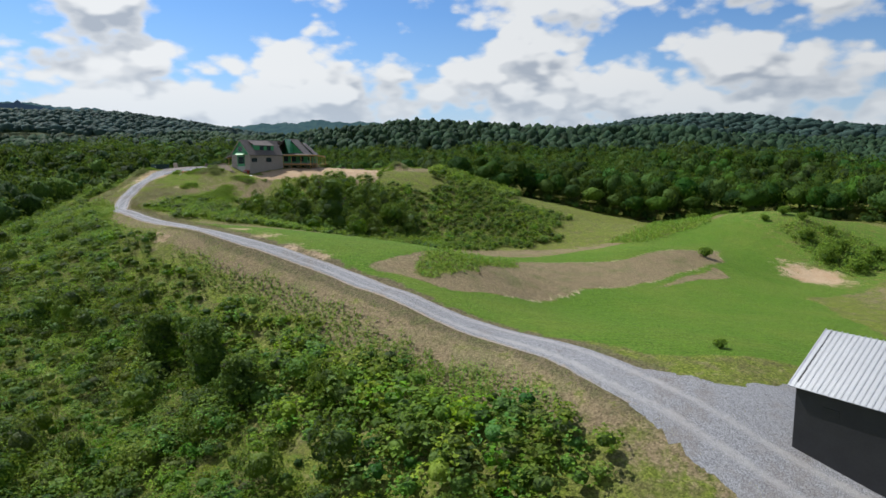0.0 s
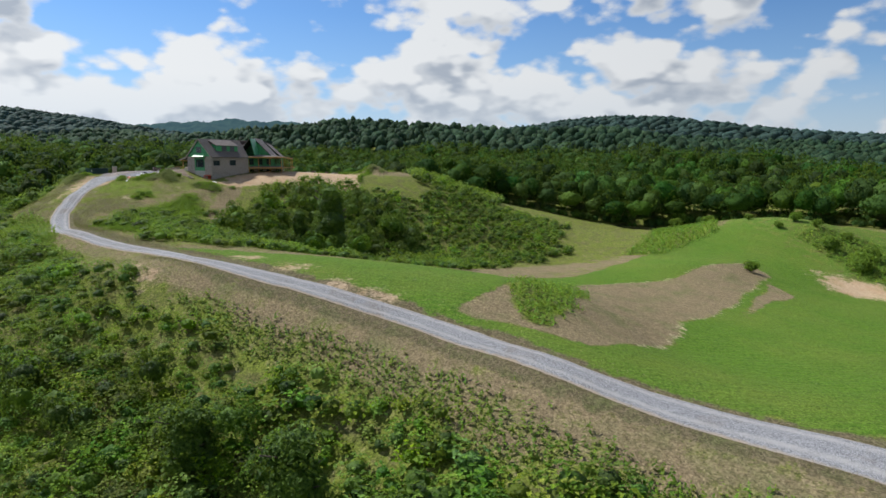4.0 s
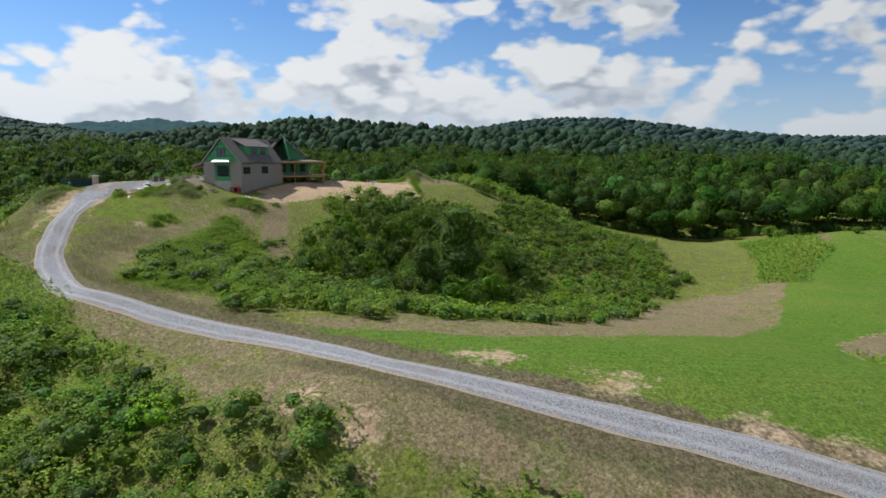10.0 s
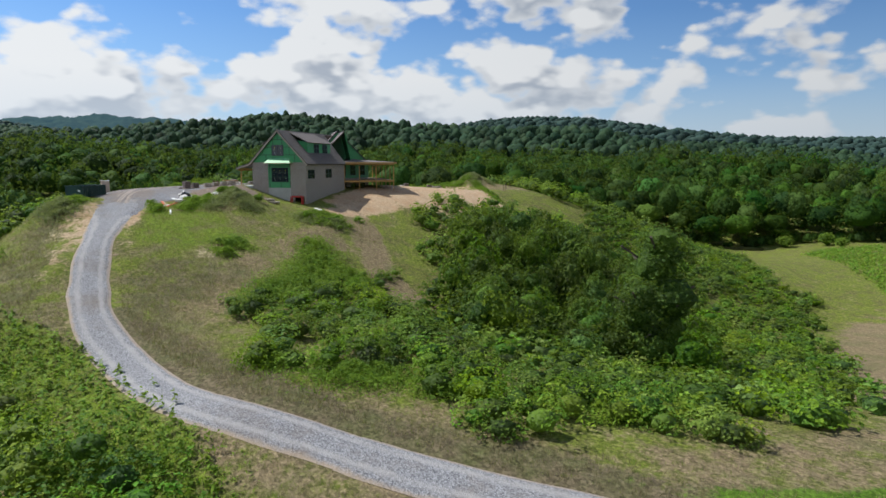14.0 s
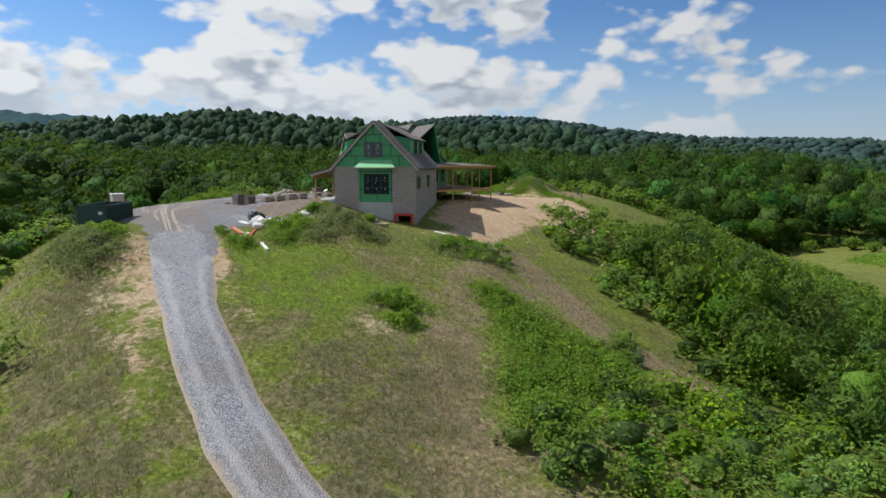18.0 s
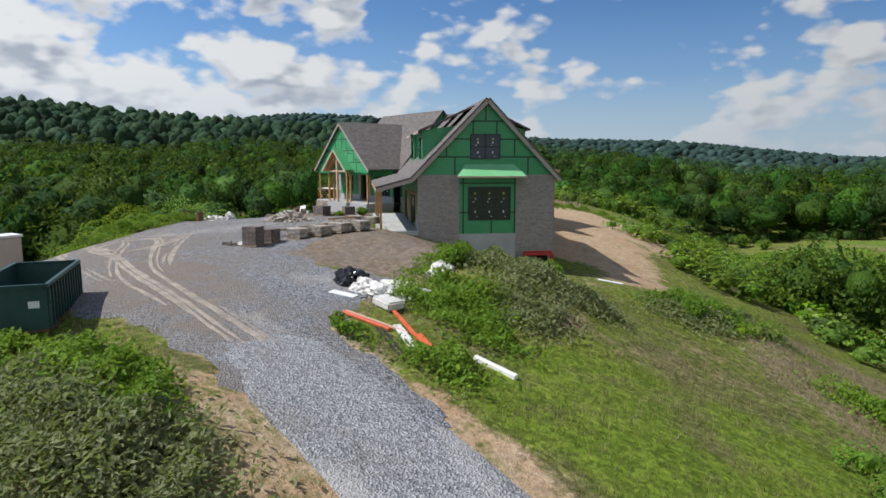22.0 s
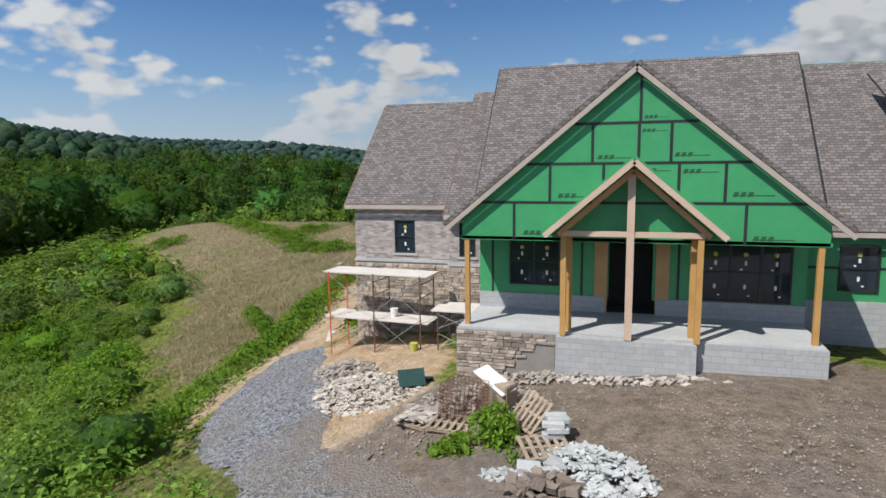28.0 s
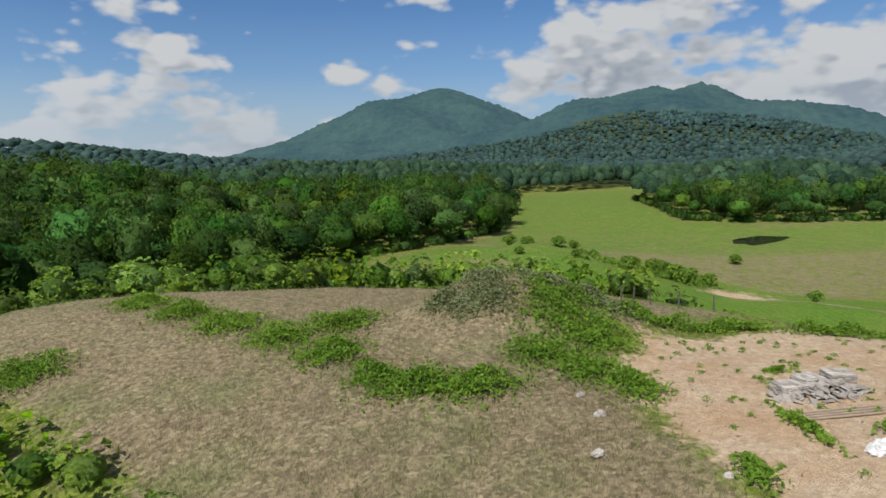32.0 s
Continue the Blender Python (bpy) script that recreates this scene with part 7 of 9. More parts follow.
def site_things():
    dumpster()
    bm = bmesh.new()
    box(bm, -0.6, -0.6, 0, 0.6, 0.6, 2.1)
    bmesh.ops.bevel(bm, geom=bm.edges[:], offset=0.06, segments=2, affect="EDGES")
    t = tagged(part("portable_toilet", bm, "beige", None, "", pose(19.3, -31.0, gz(19.3, -31.0), 0, 0, 20)), "beige portable toilet behind the dumpster", "portable toilet")
    bm = bmesh.new()
    box(bm, -0.65, -0.65, 2.1, 0.65, 0.65, 2.22)
    part("roof", bm, "white", t)
    bm = bmesh.new()
    box(bm, -0.4, 0.6, 0.15, 0.4, 0.63, 1.95)
    part("door", bm, "beige", t)
    # stone and brick on pallets
    for x, y, r in ((21.0, -14.7, 20), (21.45, -13.35, 18), (21.85, -12.0, 16), (22.25, -10.7, 14)):
        stone_pallet(x, y, r, 8, "pallet of flat tan building stone on gravel")
    stone_pallet(16.0, -7.6, 25, 6, "pallet of flat tan stone near the garage")
    stone_pallet(17.0, -6.6, 28, 6, "pallet of flat tan stone near the garage")
    brick_pallet(21.4, -18.0, 35, 4, 9, 13, "tall strapped cube of grey-brown brick")
    brick_pallet(20.9, -16.7, 30, 4, 9, 9, "cube of grey-brown brick beside another")
    brick_pallet(7.5, -6.2, 20, 5, 10, 9, "cube of dark brick on packed soil")
    brick_pallet(8.4, -3.9, -15, 5, 9, 8, "cube of dark brick among weeds")
    pile("stone_pile", 11.4, -11.2, 2.3, 1.6, 0.85, 620, 0.27, "rubble", "loose heap of flat tan building stone", 25, 0.22)
    pile("stone_rubble", -8.6, -1.2, 2.4, 1.6, 0.35, 1000, 0.15, "rubble", "pale broken stone scattered below the scaffold", -30, 0.32)
    pile("stone_rubble", -10.6, 1.2, 1.6, 1.1, 0.2, 420, 0.13, "rubble", "pale broken stone scattered below the scaffold", -30, 0.32)
    pile("stone_rubble", -0.7, -6.7, 1.6, 0.9, 0.42, 560, 0.16, "pale", "heap of pale grey cut stone and offcuts", -42, 0.3)
    pile("stone_rubble", -2.7, -6.9, 0.5, 0.35, 0.12, 50, 0.14, "pale", "small scatter of white stone chips", 0, 0.4)
    pile("stone_rubble", -2.6, -0.7, 1.8, 0.6, 0.12, 260, 0.12, "rubble", "broken stone along the porch base", 0, 0.4)
    pile("stone_rubble", 0.6, -1.1, 2.6, 0.4, 0.08, 90, 0.17, "rubble", "broken stone along the porch base", 0, 0.4)
    pile("stone_rubble", -1.7, -7.5, 0.8, 0.4, 0.3, 40, 0.3, "soilrock", "brown field stones beside the heap", 0, 0.7)
    pile("stone_rubble", -4.4, -2.4, 1.9, 1.1, 0.14, 330, 0.13, "rubble", "broken stone and scraps on the soil", 0, 0.4)
    pile("small_debris", 2.0, -4.5, 6.5, 3.4, 0.03, 1300, 0.045, "rubble", "small stone chips over packed soil", 0, 0.5)
    pile("small_debris", 14.0, -15.0, 13.0, 6.0, 0.02, 380, 0.05, "rubble", "stray gravel chips on the yard", -15, 0.5)
    crumpled("plastic_wrap", 20.5, -18.3, 0.5, 0.35, 0.2, "wrap", "torn white wrap beside the brick cube", 10, 21, "plastic sheet", 12)
    lay("plank", 19.6, -18.9, 19.9, -18.2, 0.16, 0.05, "lumber", "short yellow board by the brick cube", "plank")
    pile("small_debris", -7.0, -2.2, 5.5, 3.6, 0.03, 1100, 0.06, "rubble", "stone chips and scraps round the scaffold", -20, 0.5)
    pile("brick_scraps", 20.3, -19.0, 0.9, 0.4, 0.2, 34, 0.2, "redbrick", "spilled red-brown bricks beside a pallet", 30, 0.4)
    for x, y, z, rx, rz in ((-2.4, -4.5, 0.42, 48, -50), (-1.9, -5.9, 0.12, 8, 25), (-5.8, -3.8, 0.06, 6, -20), (-4.7, -4.2, 0.02, 3, -5), (-7.4, -1.6, 0.05, 4, 30)):
        t = thing("pallet", pose(x, y, gz(x, y) + z, rx, 0, rz), "empty wooden pallet lying in the rubble", "pallet", "loose pallets")
        pallet_parts(t, 1.2, 1.0)
    # sawn blocks piled on a pallet
    for i in range(9):
        x, y, k = -1.75 + 0.1 * (i % 2), -5.25 + 0.26 * (i % 3) - 0.2, i // 3
        bm = bmesh.new()
        box(bm, -0.27, -0.11, 0, 0.27, 0.11, 0.13)
        bmesh.ops.bevel(bm, geom=bm.edges[:], offset=0.012, segments=1, affect="EDGES")
        tagged(part("stone_block", bm, "pale", None, "", pose(x, y, gz(x, y) + 0.2 + 0.135 * k, RNG.uniform(-5, 5), RNG.uniform(-5, 5), 20 + RNG.uniform(-14, 14))), "pale grey sawn stone block on the stack", "stone block", "stone blocks")
    for x, y, r in ((-2.15, -6.75, 10), (-1.85, -7.05, 20), (-1.5, -6.6, -15)):
        bm = bmesh.new()
        box(bm, -0.27, -0.2, 0, 0.27, 0.2, 0.16)
        bmesh.ops.bevel(bm, geom=bm.edges[:], offset=0.012, segments=1, affect="EDGES")
        tagged(part("stone_block", bm, "pale", None, "", pose(x, y, gz(x, y) + 0.03, 4, 3, r)), "pale grey sawn stone block on the soil", "stone block", "stone blocks")
    # wire crate, thrown white panel, tilted stone load
    t = thing("wire_crate", pose(-4.5, -3.7, gz(-4.5, -3.7) + 0.05, 0, 4, -8), "rusty wire mesh crate on a pallet", "wire crate")
    for nm, ax in (("side_mesh", 0), ("end_mesh", 1)):
        for s in (-1, 1):
            bm = bmesh.new()
            for k in range(10):
                q = -0.55 + 1.1 * k / 9
                if ax == 0:
                    beam(bm, (q, 0.5 * s, 0.1), (q, 0.5 * s, 1.0), 0.012)
                    beam(bm, (-0.55, 0.5 * s, 0.1 + 0.1 * k), (0.55, 0.5 * s, 0.1 + 0.1 * k), 0.012)
                else:
                    beam(bm, (0.55 * s, q * 0.9, 0.1), (0.55 * s, q * 0.9, 1.0), 0.012)
                    beam(bm, (0.55 * s, -0.5, 0.1 + 0.1 * k), (0.55 * s, 0.5, 0.1 + 0.1 * k), 0.012)
            part(nm, bm, "rust", t)
    bm = bmesh.new()
    box(bm, -0.62, -0.3, 0, 0.62, 0.3, 0.06)
    bmesh.ops.bevel(bm, geom=bm.edges[:], offset=0.02, segments=2, affect="EDGES")
    tagged(part("discarded_lid", bm, "white", None, "", pose(-3.75, -2.9, gz(-3.75, -2.9) + 0.75, 8, 22, -30)), "dirty white appliance panel thrown on scrap", "panel")
    bm = bmesh.new()
    box(bm, -0.45, -0.3, 0, 0.45, 0.3, 0.72)
    bmesh.ops.bevel(bm, geom=bm.edges[:], offset=0.03, segments=2, affect="EDGES")
    tagged(part("scrap_box", bm, "wood_grey", None, "", pose(-3.6, -2.9, gz(-3.6, -2.9), 0, 0, -25)), "battered crate holding up a white panel", "crate")
    for i in range(26):
        ob = new("flat_stone", SLABS[i % 6])
        ob.matrix_basis = pose(-5.8 + 0.2 * (i % 5 - 2) + RNG.uniform(-0.06, 0.06), -3.8 + 0.2 * (i // 5 % 5 - 2), gz(-5.8, -3.8) + 0.21 + 0.06 * (i // 13), RNG.uniform(-6, 6), RNG.uniform(-6, 6), RNG.uniform(0, 180)) @ Matrix.Scale(0.7, 4)
        tagged(ob, "flat tan stone spread on a low pallet", "flat stone", "stones on the pallet")
    lay("plank", 6.2, -6.6, 7.6, -5.3, 0.25, 0.06, "cedar", "pale plank lying on soil", "plank")
    lay("plank", 19.2, -16.0, 19.6, -10.6, 0.2, 0.08, "wood_grey", "long weathered lumber beside the stone pallets", "plank", "long boards", 0.35)
    lay("plank", 19.6, -16.1, 20.1, -10.9, 0.2, 0.08, "wood_grey", "long grey board beside the stone pallets", "plank", "long boards", 0.5)
    t = thing("sawhorse", pose(20.4, -11.0, gz(20.4, -11), 0, 0, 100), "wooden sawhorse holding long boards", "sawhorse")
    for sx in (-0.8, 0.8):
        for sy in (-0.25, 0.25):
            bm = bmesh.new()
            beam(bm, (sx, sy, 0), (sx * 0.92, 0, 0.8), 0.05, 0.08)
            part("leg", bm, "wood_grey", t)
    bm = bmesh.new()
    beam(bm, (-1.3, 0, 0.83), (1.3, 0, 0.83), 0.05, 0.12)
    part("top_rail", bm, "lumber", t)
    lay("plank", 13.6, -7.4, 14.6, -9.4, 0.3, 0.06, "wood_grey", "grey board beside a shallow trench", "plank")
    # white bags, black film and red bars near the drive
    crumpled("plastic_film", 32.5, -17.0, 0.9, 0.7, 0.75, "tarp", "crumpled black plastic film on gravel", 30, 1)
    for i, (x, y, a, b, h) in enumerate(((33.6, -16.9, 0.75, 0.6, 0.55), (34.6, -16.4, 0.8, 0.6, 0.5), (34.2, -15.2, 0.9, 0.5, 0.35), (33.9, -12.4, 0.7, 0.6, 0.5))):
        crumpled("plastic_wrap", x, y, a, b, h, "wrap", "crumpled white plastic wrap in weeds", 25 * i, 5 + i, "plastic sheet", 18, "white wraps")
    bm = bmesh.new()
    box(bm, -0.75, -0.45, 0, 0.75, 0.45, 0.42)
    bmesh.ops.bevel(bm, geom=bm.edges[:], offset=0.08, segments=2, affect="EDGES")
    tagged(part("wrapped_load", bm, "wrap", None, "", pose(36.2, -17.2, gz(36.2, -17.2), 0, 4, 0)), "white wrapped bundle in weeds", "bundle")
    lay("red_bar", 36.3, -19.6, 39.0, -18.9, 0.2, 0.12, "orange", "orange-red steel bar on weeds", "steel bar", "red bars")
    lay("pale_board", 36.2, -19.4, 39.6, -18.4, 0.1, 0.1, "cedar", "pale board along a red bar", "plank")
    lay("red_bar", 37.0, -17.4, 40.0, -18.3, 0.16, 0.12, "orange", "orange-red steel bar on weeds", "steel bar", "red bars")
    lay("red_bar", 40.0, -18.2, 42.8, -19.0, 0.34, 0.14, "orange", "orange-red steel bars on weeds", "steel bar", "red bars")
    lay("white_sheet", 38.6, -18.3, 41.6, -19.3, 0.34, 0.08, "wrap", "long white sheet lying in weeds", "sheet")
    lay("dark_pipe", 38.4, -19.0, 41.6, -19.9, 0.08, 0.08, "tape", "dark pipe lying in weeds", "pipe", "dark pipes")
    lay("dark_pipe", 38.6, -19.3, 41.9, -20.2, 0.08, 0.08, "tape", "dark pipe lying in weeds", "pipe", "dark pipes")
    lay("white_board", 33.2, -18.6, 34.4, -17.9, 0.55, 0.05, "paper", "dirty white board on gravel by the film", "plank")
    crumpled("plastic_wrap", 35.6, -15.4, 0.8, 0.45, 0.42, "wrap", "crumpled white plastic wrap in weeds", 70, 15, "plastic sheet", 18, "white wraps")
    pile("small_debris", 34.0, -17.4, 2.4, 1.5, 0.05, 130, 0.10, "pale", "white plaster crumbs and scraps on gravel", 20, 0.4)
    lay("log", 42.8, -17.5, 44.8, -17.2, 0.22, 0.2, "paper", "pale weathered log in grass", "log")
    # red steel frame and stone at the end wall
    t = thing("red_steel_stand", GM @ pose(0.55, 8.6, -3.55, 0, 0, 90), "bright red welded steel stand against brick", "steel stand")
    for a, b in (((-1.0, 0, 0), (-1.0, 0, 1.3)), ((1.0, 0, 0), (1.0, 0, 1.3)), ((-1.05, 0, 1.3), (1.05, 0, 1.3)), ((-1.0, -0.5, 0), (-1.0, -0.5, 1.2)), ((1.0, -0.5, 0), (1.0, -0.5, 1.2)), ((-1, -0.5, 1.2), (1, -0.5, 1.2))):
        bm = bmesh.new()
        beam(bm, a, b, 0.14)
        part("frame_bar", bm, "red", t)
    stone_pallet(31.6, -4.4, 40, 4, "low stack of flat stone by the foundation")
    stone_pallet(32.6, -3.6, 50, 3, "low stack of flat stone by the foundation")
    lay("board", 32.6, 2.6, 33.8, 3.8, 0.5, 0.06, "paper", "pale board on the ground", "plank")
    # heap at the yard's edge
    crumpled("bulk_bag", -5.2, -10.6, 0.65, 0.6, 0.85, "wrap", "slumped white bulk bag at the bank", 10, 2, "bag", 14, "bulk bags")
    crumpled("bulk_bag", -4.1, -10.9, 0.6, 0.55, 0.7, "wrap", "slumped white bulk bag at the bank", 70, 4, "bag", 14, "bulk bags")
    crumpled("plastic_wrap", -2.6, -13.0, 1.1, 0.7, 0.5, "wrap", "white sheeting thrown on scrap", 30, 7, "plastic sheet")
    t = thing("pallet", pose(-4.5, -12.2, gz(-4.5, -12.2) + 0.3, 35, 0, 30), "pale pallet leaning on bags", "pallet", "loose pallets")
    pallet_parts(t)
    bm = bmesh.new()
    bmesh.ops.create_cone(bm, cap_ends=True, segments=20, radius1=0.29, radius2=0.29, depth=0.88)
    b = tagged(part("steel_drum", bm, "rust", None, "", pose(-0.6, -14.9, gz(-0.6, -14.9) + 0.44)), "rusty red steel drum at the yard's edge", "drum")
    bm = bmesh.new()
    bmesh.ops.create_cone(bm, cap_ends=True, segments=20, radius1=0.305, radius2=0.305, depth=0.04)
    part("rim", bm, "rust", b, "", pose(0, 0, 0.44))
    lay("board", -0.4, -17.2, -1.4, -15.8, 0.5, 0.06, "paper", "pale board at the yard's edge", "plank")
    t = thing("scrap_rack", pose(-2.4, -15.6, gz(-2.4, -15.6), 0, 0, 20), "rusty broken rack of bars", "rack")
    for i in range(7):
        a = RNG.uniform(-0.8, 0.8, 3)
        bm = bmesh.new()
        beam(bm, (a[0], a[1] * 0.5, 0.05), (a[2], -a[1] * 0.5, 1.1), 0.05)
        part("bar", bm, "rust", t)
    # scaffolds
    zf = gz(-10.5, 3.4)
    scaffold("scaffold", pose(-12.05, 3.1, -2.5, 0, 0, -4), 4.1, 1.5, 3.55, ("orange", "rust", "rust"), "red and brown tube scaffold with planks before stone", [(1.6, 2), (3.5, 2)])
    scaffold("low_scaffold", pose(-7.1, 2.4, -1.95, 0, 0, 0), 1.4, 1.7, 1.75, ("rust", "rust"), "low scaffold bench with two planks", [(1.72, 2)], False)
    scaffold("scaffold", pose(-13.3, 14.0, -2.5, 0, 0, 70), 2.0, 1.3, 2.1, ("rust", "rust"), "rusty scaffold frame on bare earth", [], False)
    bm = bmesh.new()
    bmesh.ops.create_cone(bm, cap_ends=True, segments=16, radius1=0.14, radius2=0.17, depth=0.36)
    tagged(part("bucket", bm, "paper", None, "", pose(-9.4, 3.7, -2.5 + 1.65 + 0.18)), "grey mortar bucket on a scaffold plank", "bucket")
    bm = bmesh.new()
    bmesh.ops.create_cone(bm, cap_ends=True, segments=16, radius1=0.14, radius2=0.17, depth=0.34)
    tagged(part("bucket", bm, "yellow", None, "", pose(-8.2, 2.7, gz(-8.2, 2.7) + 0.18)), "yellow bucket on the ground", "bucket")
    t = thing("wheelbarrow", pose(-7.1, -0.9, gz(-7.1, -0.9) + 0.1, 50, 0, 30), "tipped dark green wheelbarrow in rubble", "wheelbarrow")
    bm = bmesh.new()
    box(bm, -0.45, -0.3, 0.25, 0.45, 0.3, 0.5)
    for v in bm.verts:
        if v.co.z < 0.3:
            v.co.x, v.co.y = v.co.x * 0.6, v.co.y * 0.6
    part("tray", bm, "bin", t)
    for s in (-0.2, 0.2):
        bm = bmesh.new()
        beam(bm, (0.5, s * 0.4, 0.15), (-0.9, s * 1.3, 0.4), 0.04)
        part("handle", bm, "wood_grey", t)
    bm = bmesh.new()
    bmesh.ops.create_cone(bm, cap_ends=True, segments=18, radius1=0.2, radius2=0.2, depth=0.09, matrix=pose(0.6, 0, 0.15, 90, 0, 0))
    part("wheel", bm, "tape", t)
    lay("plank", -14.3, 7.7, -13.4, 5.5, 0.3, 0.06, "plank", "pale plank on bare earth", "plank")
    t = thing("pallet", pose(-12.95, 9.0, gz(-12.95, 9.0) + 0.03, 0, 0, 80), "pallet with galvanised sheets by the wall", "pallet", "loose pallets")
    pallet_parts(t)
    bm = bmesh.new()
    for i in range(4):
        box(bm, -0.9, -0.3 + 0.16 * i, 0.12 + 0.02 * i, 0.9, -0.16 + 0.16 * i, 0.2 + 0.02 * i)
    tagged(part("metal_channel", bm, "galv", None, "", t.matrix_basis), "bundle of pale metal channels on a pallet", "metal channels")
    # behind the house
    for x, y, r, l in ((-14.4, 33.4, 10, 5), (-12.8, 34.4, 20, 4), (-11.2, 34.6, -5, 5)):
        stone_pallet(x, y, r, l, "pallet of flat stone on the bare pad")
    pile("stone_pile", -13.2, 33.2, 2.4, 1.2, 0.4, 170, 0.4, "rubble", "spread of flat stone on the bare pad", 10, 0.22)
    for i in range(4):
        lay("long_pole", -15.2, 30.4 + 0.22 * i, -10.6 + 0.3 * i, 30.5 + 0.3 * i, 0.075, 0.07, "wood_grey", "weathered timber pole on bare earth", "pole", "timber poles")
    brick_pallet(-10.9, 26.6, 5, 4, 9, 8, "dark cube of brick on the pad")
    brick_pallet(-9.7, 26.3, 8, 4, 9, 7, "dark cube of brick on the pad")
    brick_pallet(-8.2, 31.5, 8, 4, 9, 6, "dark cube of brick on the pad")
    crumpled("plastic_wrap", -12.6, 26.7, 1.1, 0.6, 0.45, "wrap", "white sheeting in weeds on the pad", 10, 9, "plastic sheet")
    crumpled("plastic_wrap", -14.4, 27.6, 0.7, 0.4, 0.25, "wrap", "white sheeting in weeds on the pad", 40, 11, "plastic sheet")
    pile("stone_rubble", -8.6, 24.8, 1.6, 0.9, 0.25, 90, 0.3, "rubble", "scattered stone beside brick cubes", 10, 0.4)
    pile("small_debris", -14.0, 28.0, 8.0, 11.0, 0.02, 420, 0.07, "soil", "clods and small stones on the bare pad", 10, 0.5)
    for x, y, s in ((-23.5, 32.5, 0.26), (-20.5, 27.0, 0.2), (-24.5, 29.5, 0.24), (-23.8, 34.6, 0.2)):
        crumpled("rock", x, y, s, s * 0.7, s * 0.7, "rubble", "pale rock in the dry grass", 20, int(x * -3), "rock", 10, "rocks in grass")
    barn()
    # old fence behind the pad
    for i, (x, y) in enumerate(((-18.2, 55.6), (-15.4, 53.4), (-14.6, 53.1), (-13.4, 52.6), (-11.5, 51.9), (-9.4, 50.6))):
        t = thing("fence_post", pose(x, y, gz(x, y) - 0.3, 3 * (-1) ** i, 2, 30 * i), "weathered wooden fence post in dry grass", "fence post", "fence posts")
        bm = bmesh.new()
        bmesh.ops.create_cone(bm, cap_ends=True, segments=8, radius1=0.07, radius2=0.055, depth=1.6, matrix=pose(0, 0, 0.8))
        part("post", bm, "bark", t)
    # far utility poles
    for x, y in ((-91, 166), (-97, 176)):
        t = thing("utility_pole", pose(x, y, gz(x, y) - 0.3), "dark wooden utility pole at the pond", "utility pole", "utility poles")
        bm = bmesh.new()
        bmesh.ops.create_cone(bm, cap_ends=True, segments=8, radius1=0.16, radius2=0.11, depth=10, matrix=pose(0, 0, 5))
        part("pole", bm, "bark", t)
        bm = bmesh.new()
        beam(bm, (-1.2, 0, 9.2), (1.2, 0, 9.2), 0.12)
        part("crossarm", bm, "bark", t)
    pond()
    tracks()


M["pale"] = plain("pale_cut_stone", (0.32, 0.325, 0.315), (0.50, 0.50, 0.48), 0.85, 0, 2, 14, 0.4, 0.01, 0.2)


def pond():
    for x, y, rx, ry, tag in ((-79, 172, 13, 7, "small dark pond in the hollow"), (132, 283, 22, 6, "far dark pond in the meadow")):
        bm = bmesh.new()
        n = 40
        r = [1 + 0.12 * math.sin(3 * k * 6.283 / n + 1) + 0.07 * math.cos(5 * k * 6.283 / n) for k in range(n)]
        z = gz(x, y) + 0.5
        top = [bm.verts.new((rx * r[k] * math.cos(k * 6.283 / n), ry * r[k] * math.sin(k * 6.283 / n), 0)) for k in range(n)]
        low = [bm.verts.new((v.co.x, v.co.y, -1.5)) for v in top]
        bm.faces.new(top)
        for k in range(n):
            bm.faces.new((top[k], low[k], low[(k + 1) % n], top[(k + 1) % n]))
        tagged(part("water", bm, "water", None, "", pose(x, y, z, 0, 0, 30)), tag, "pond", kind="structure")


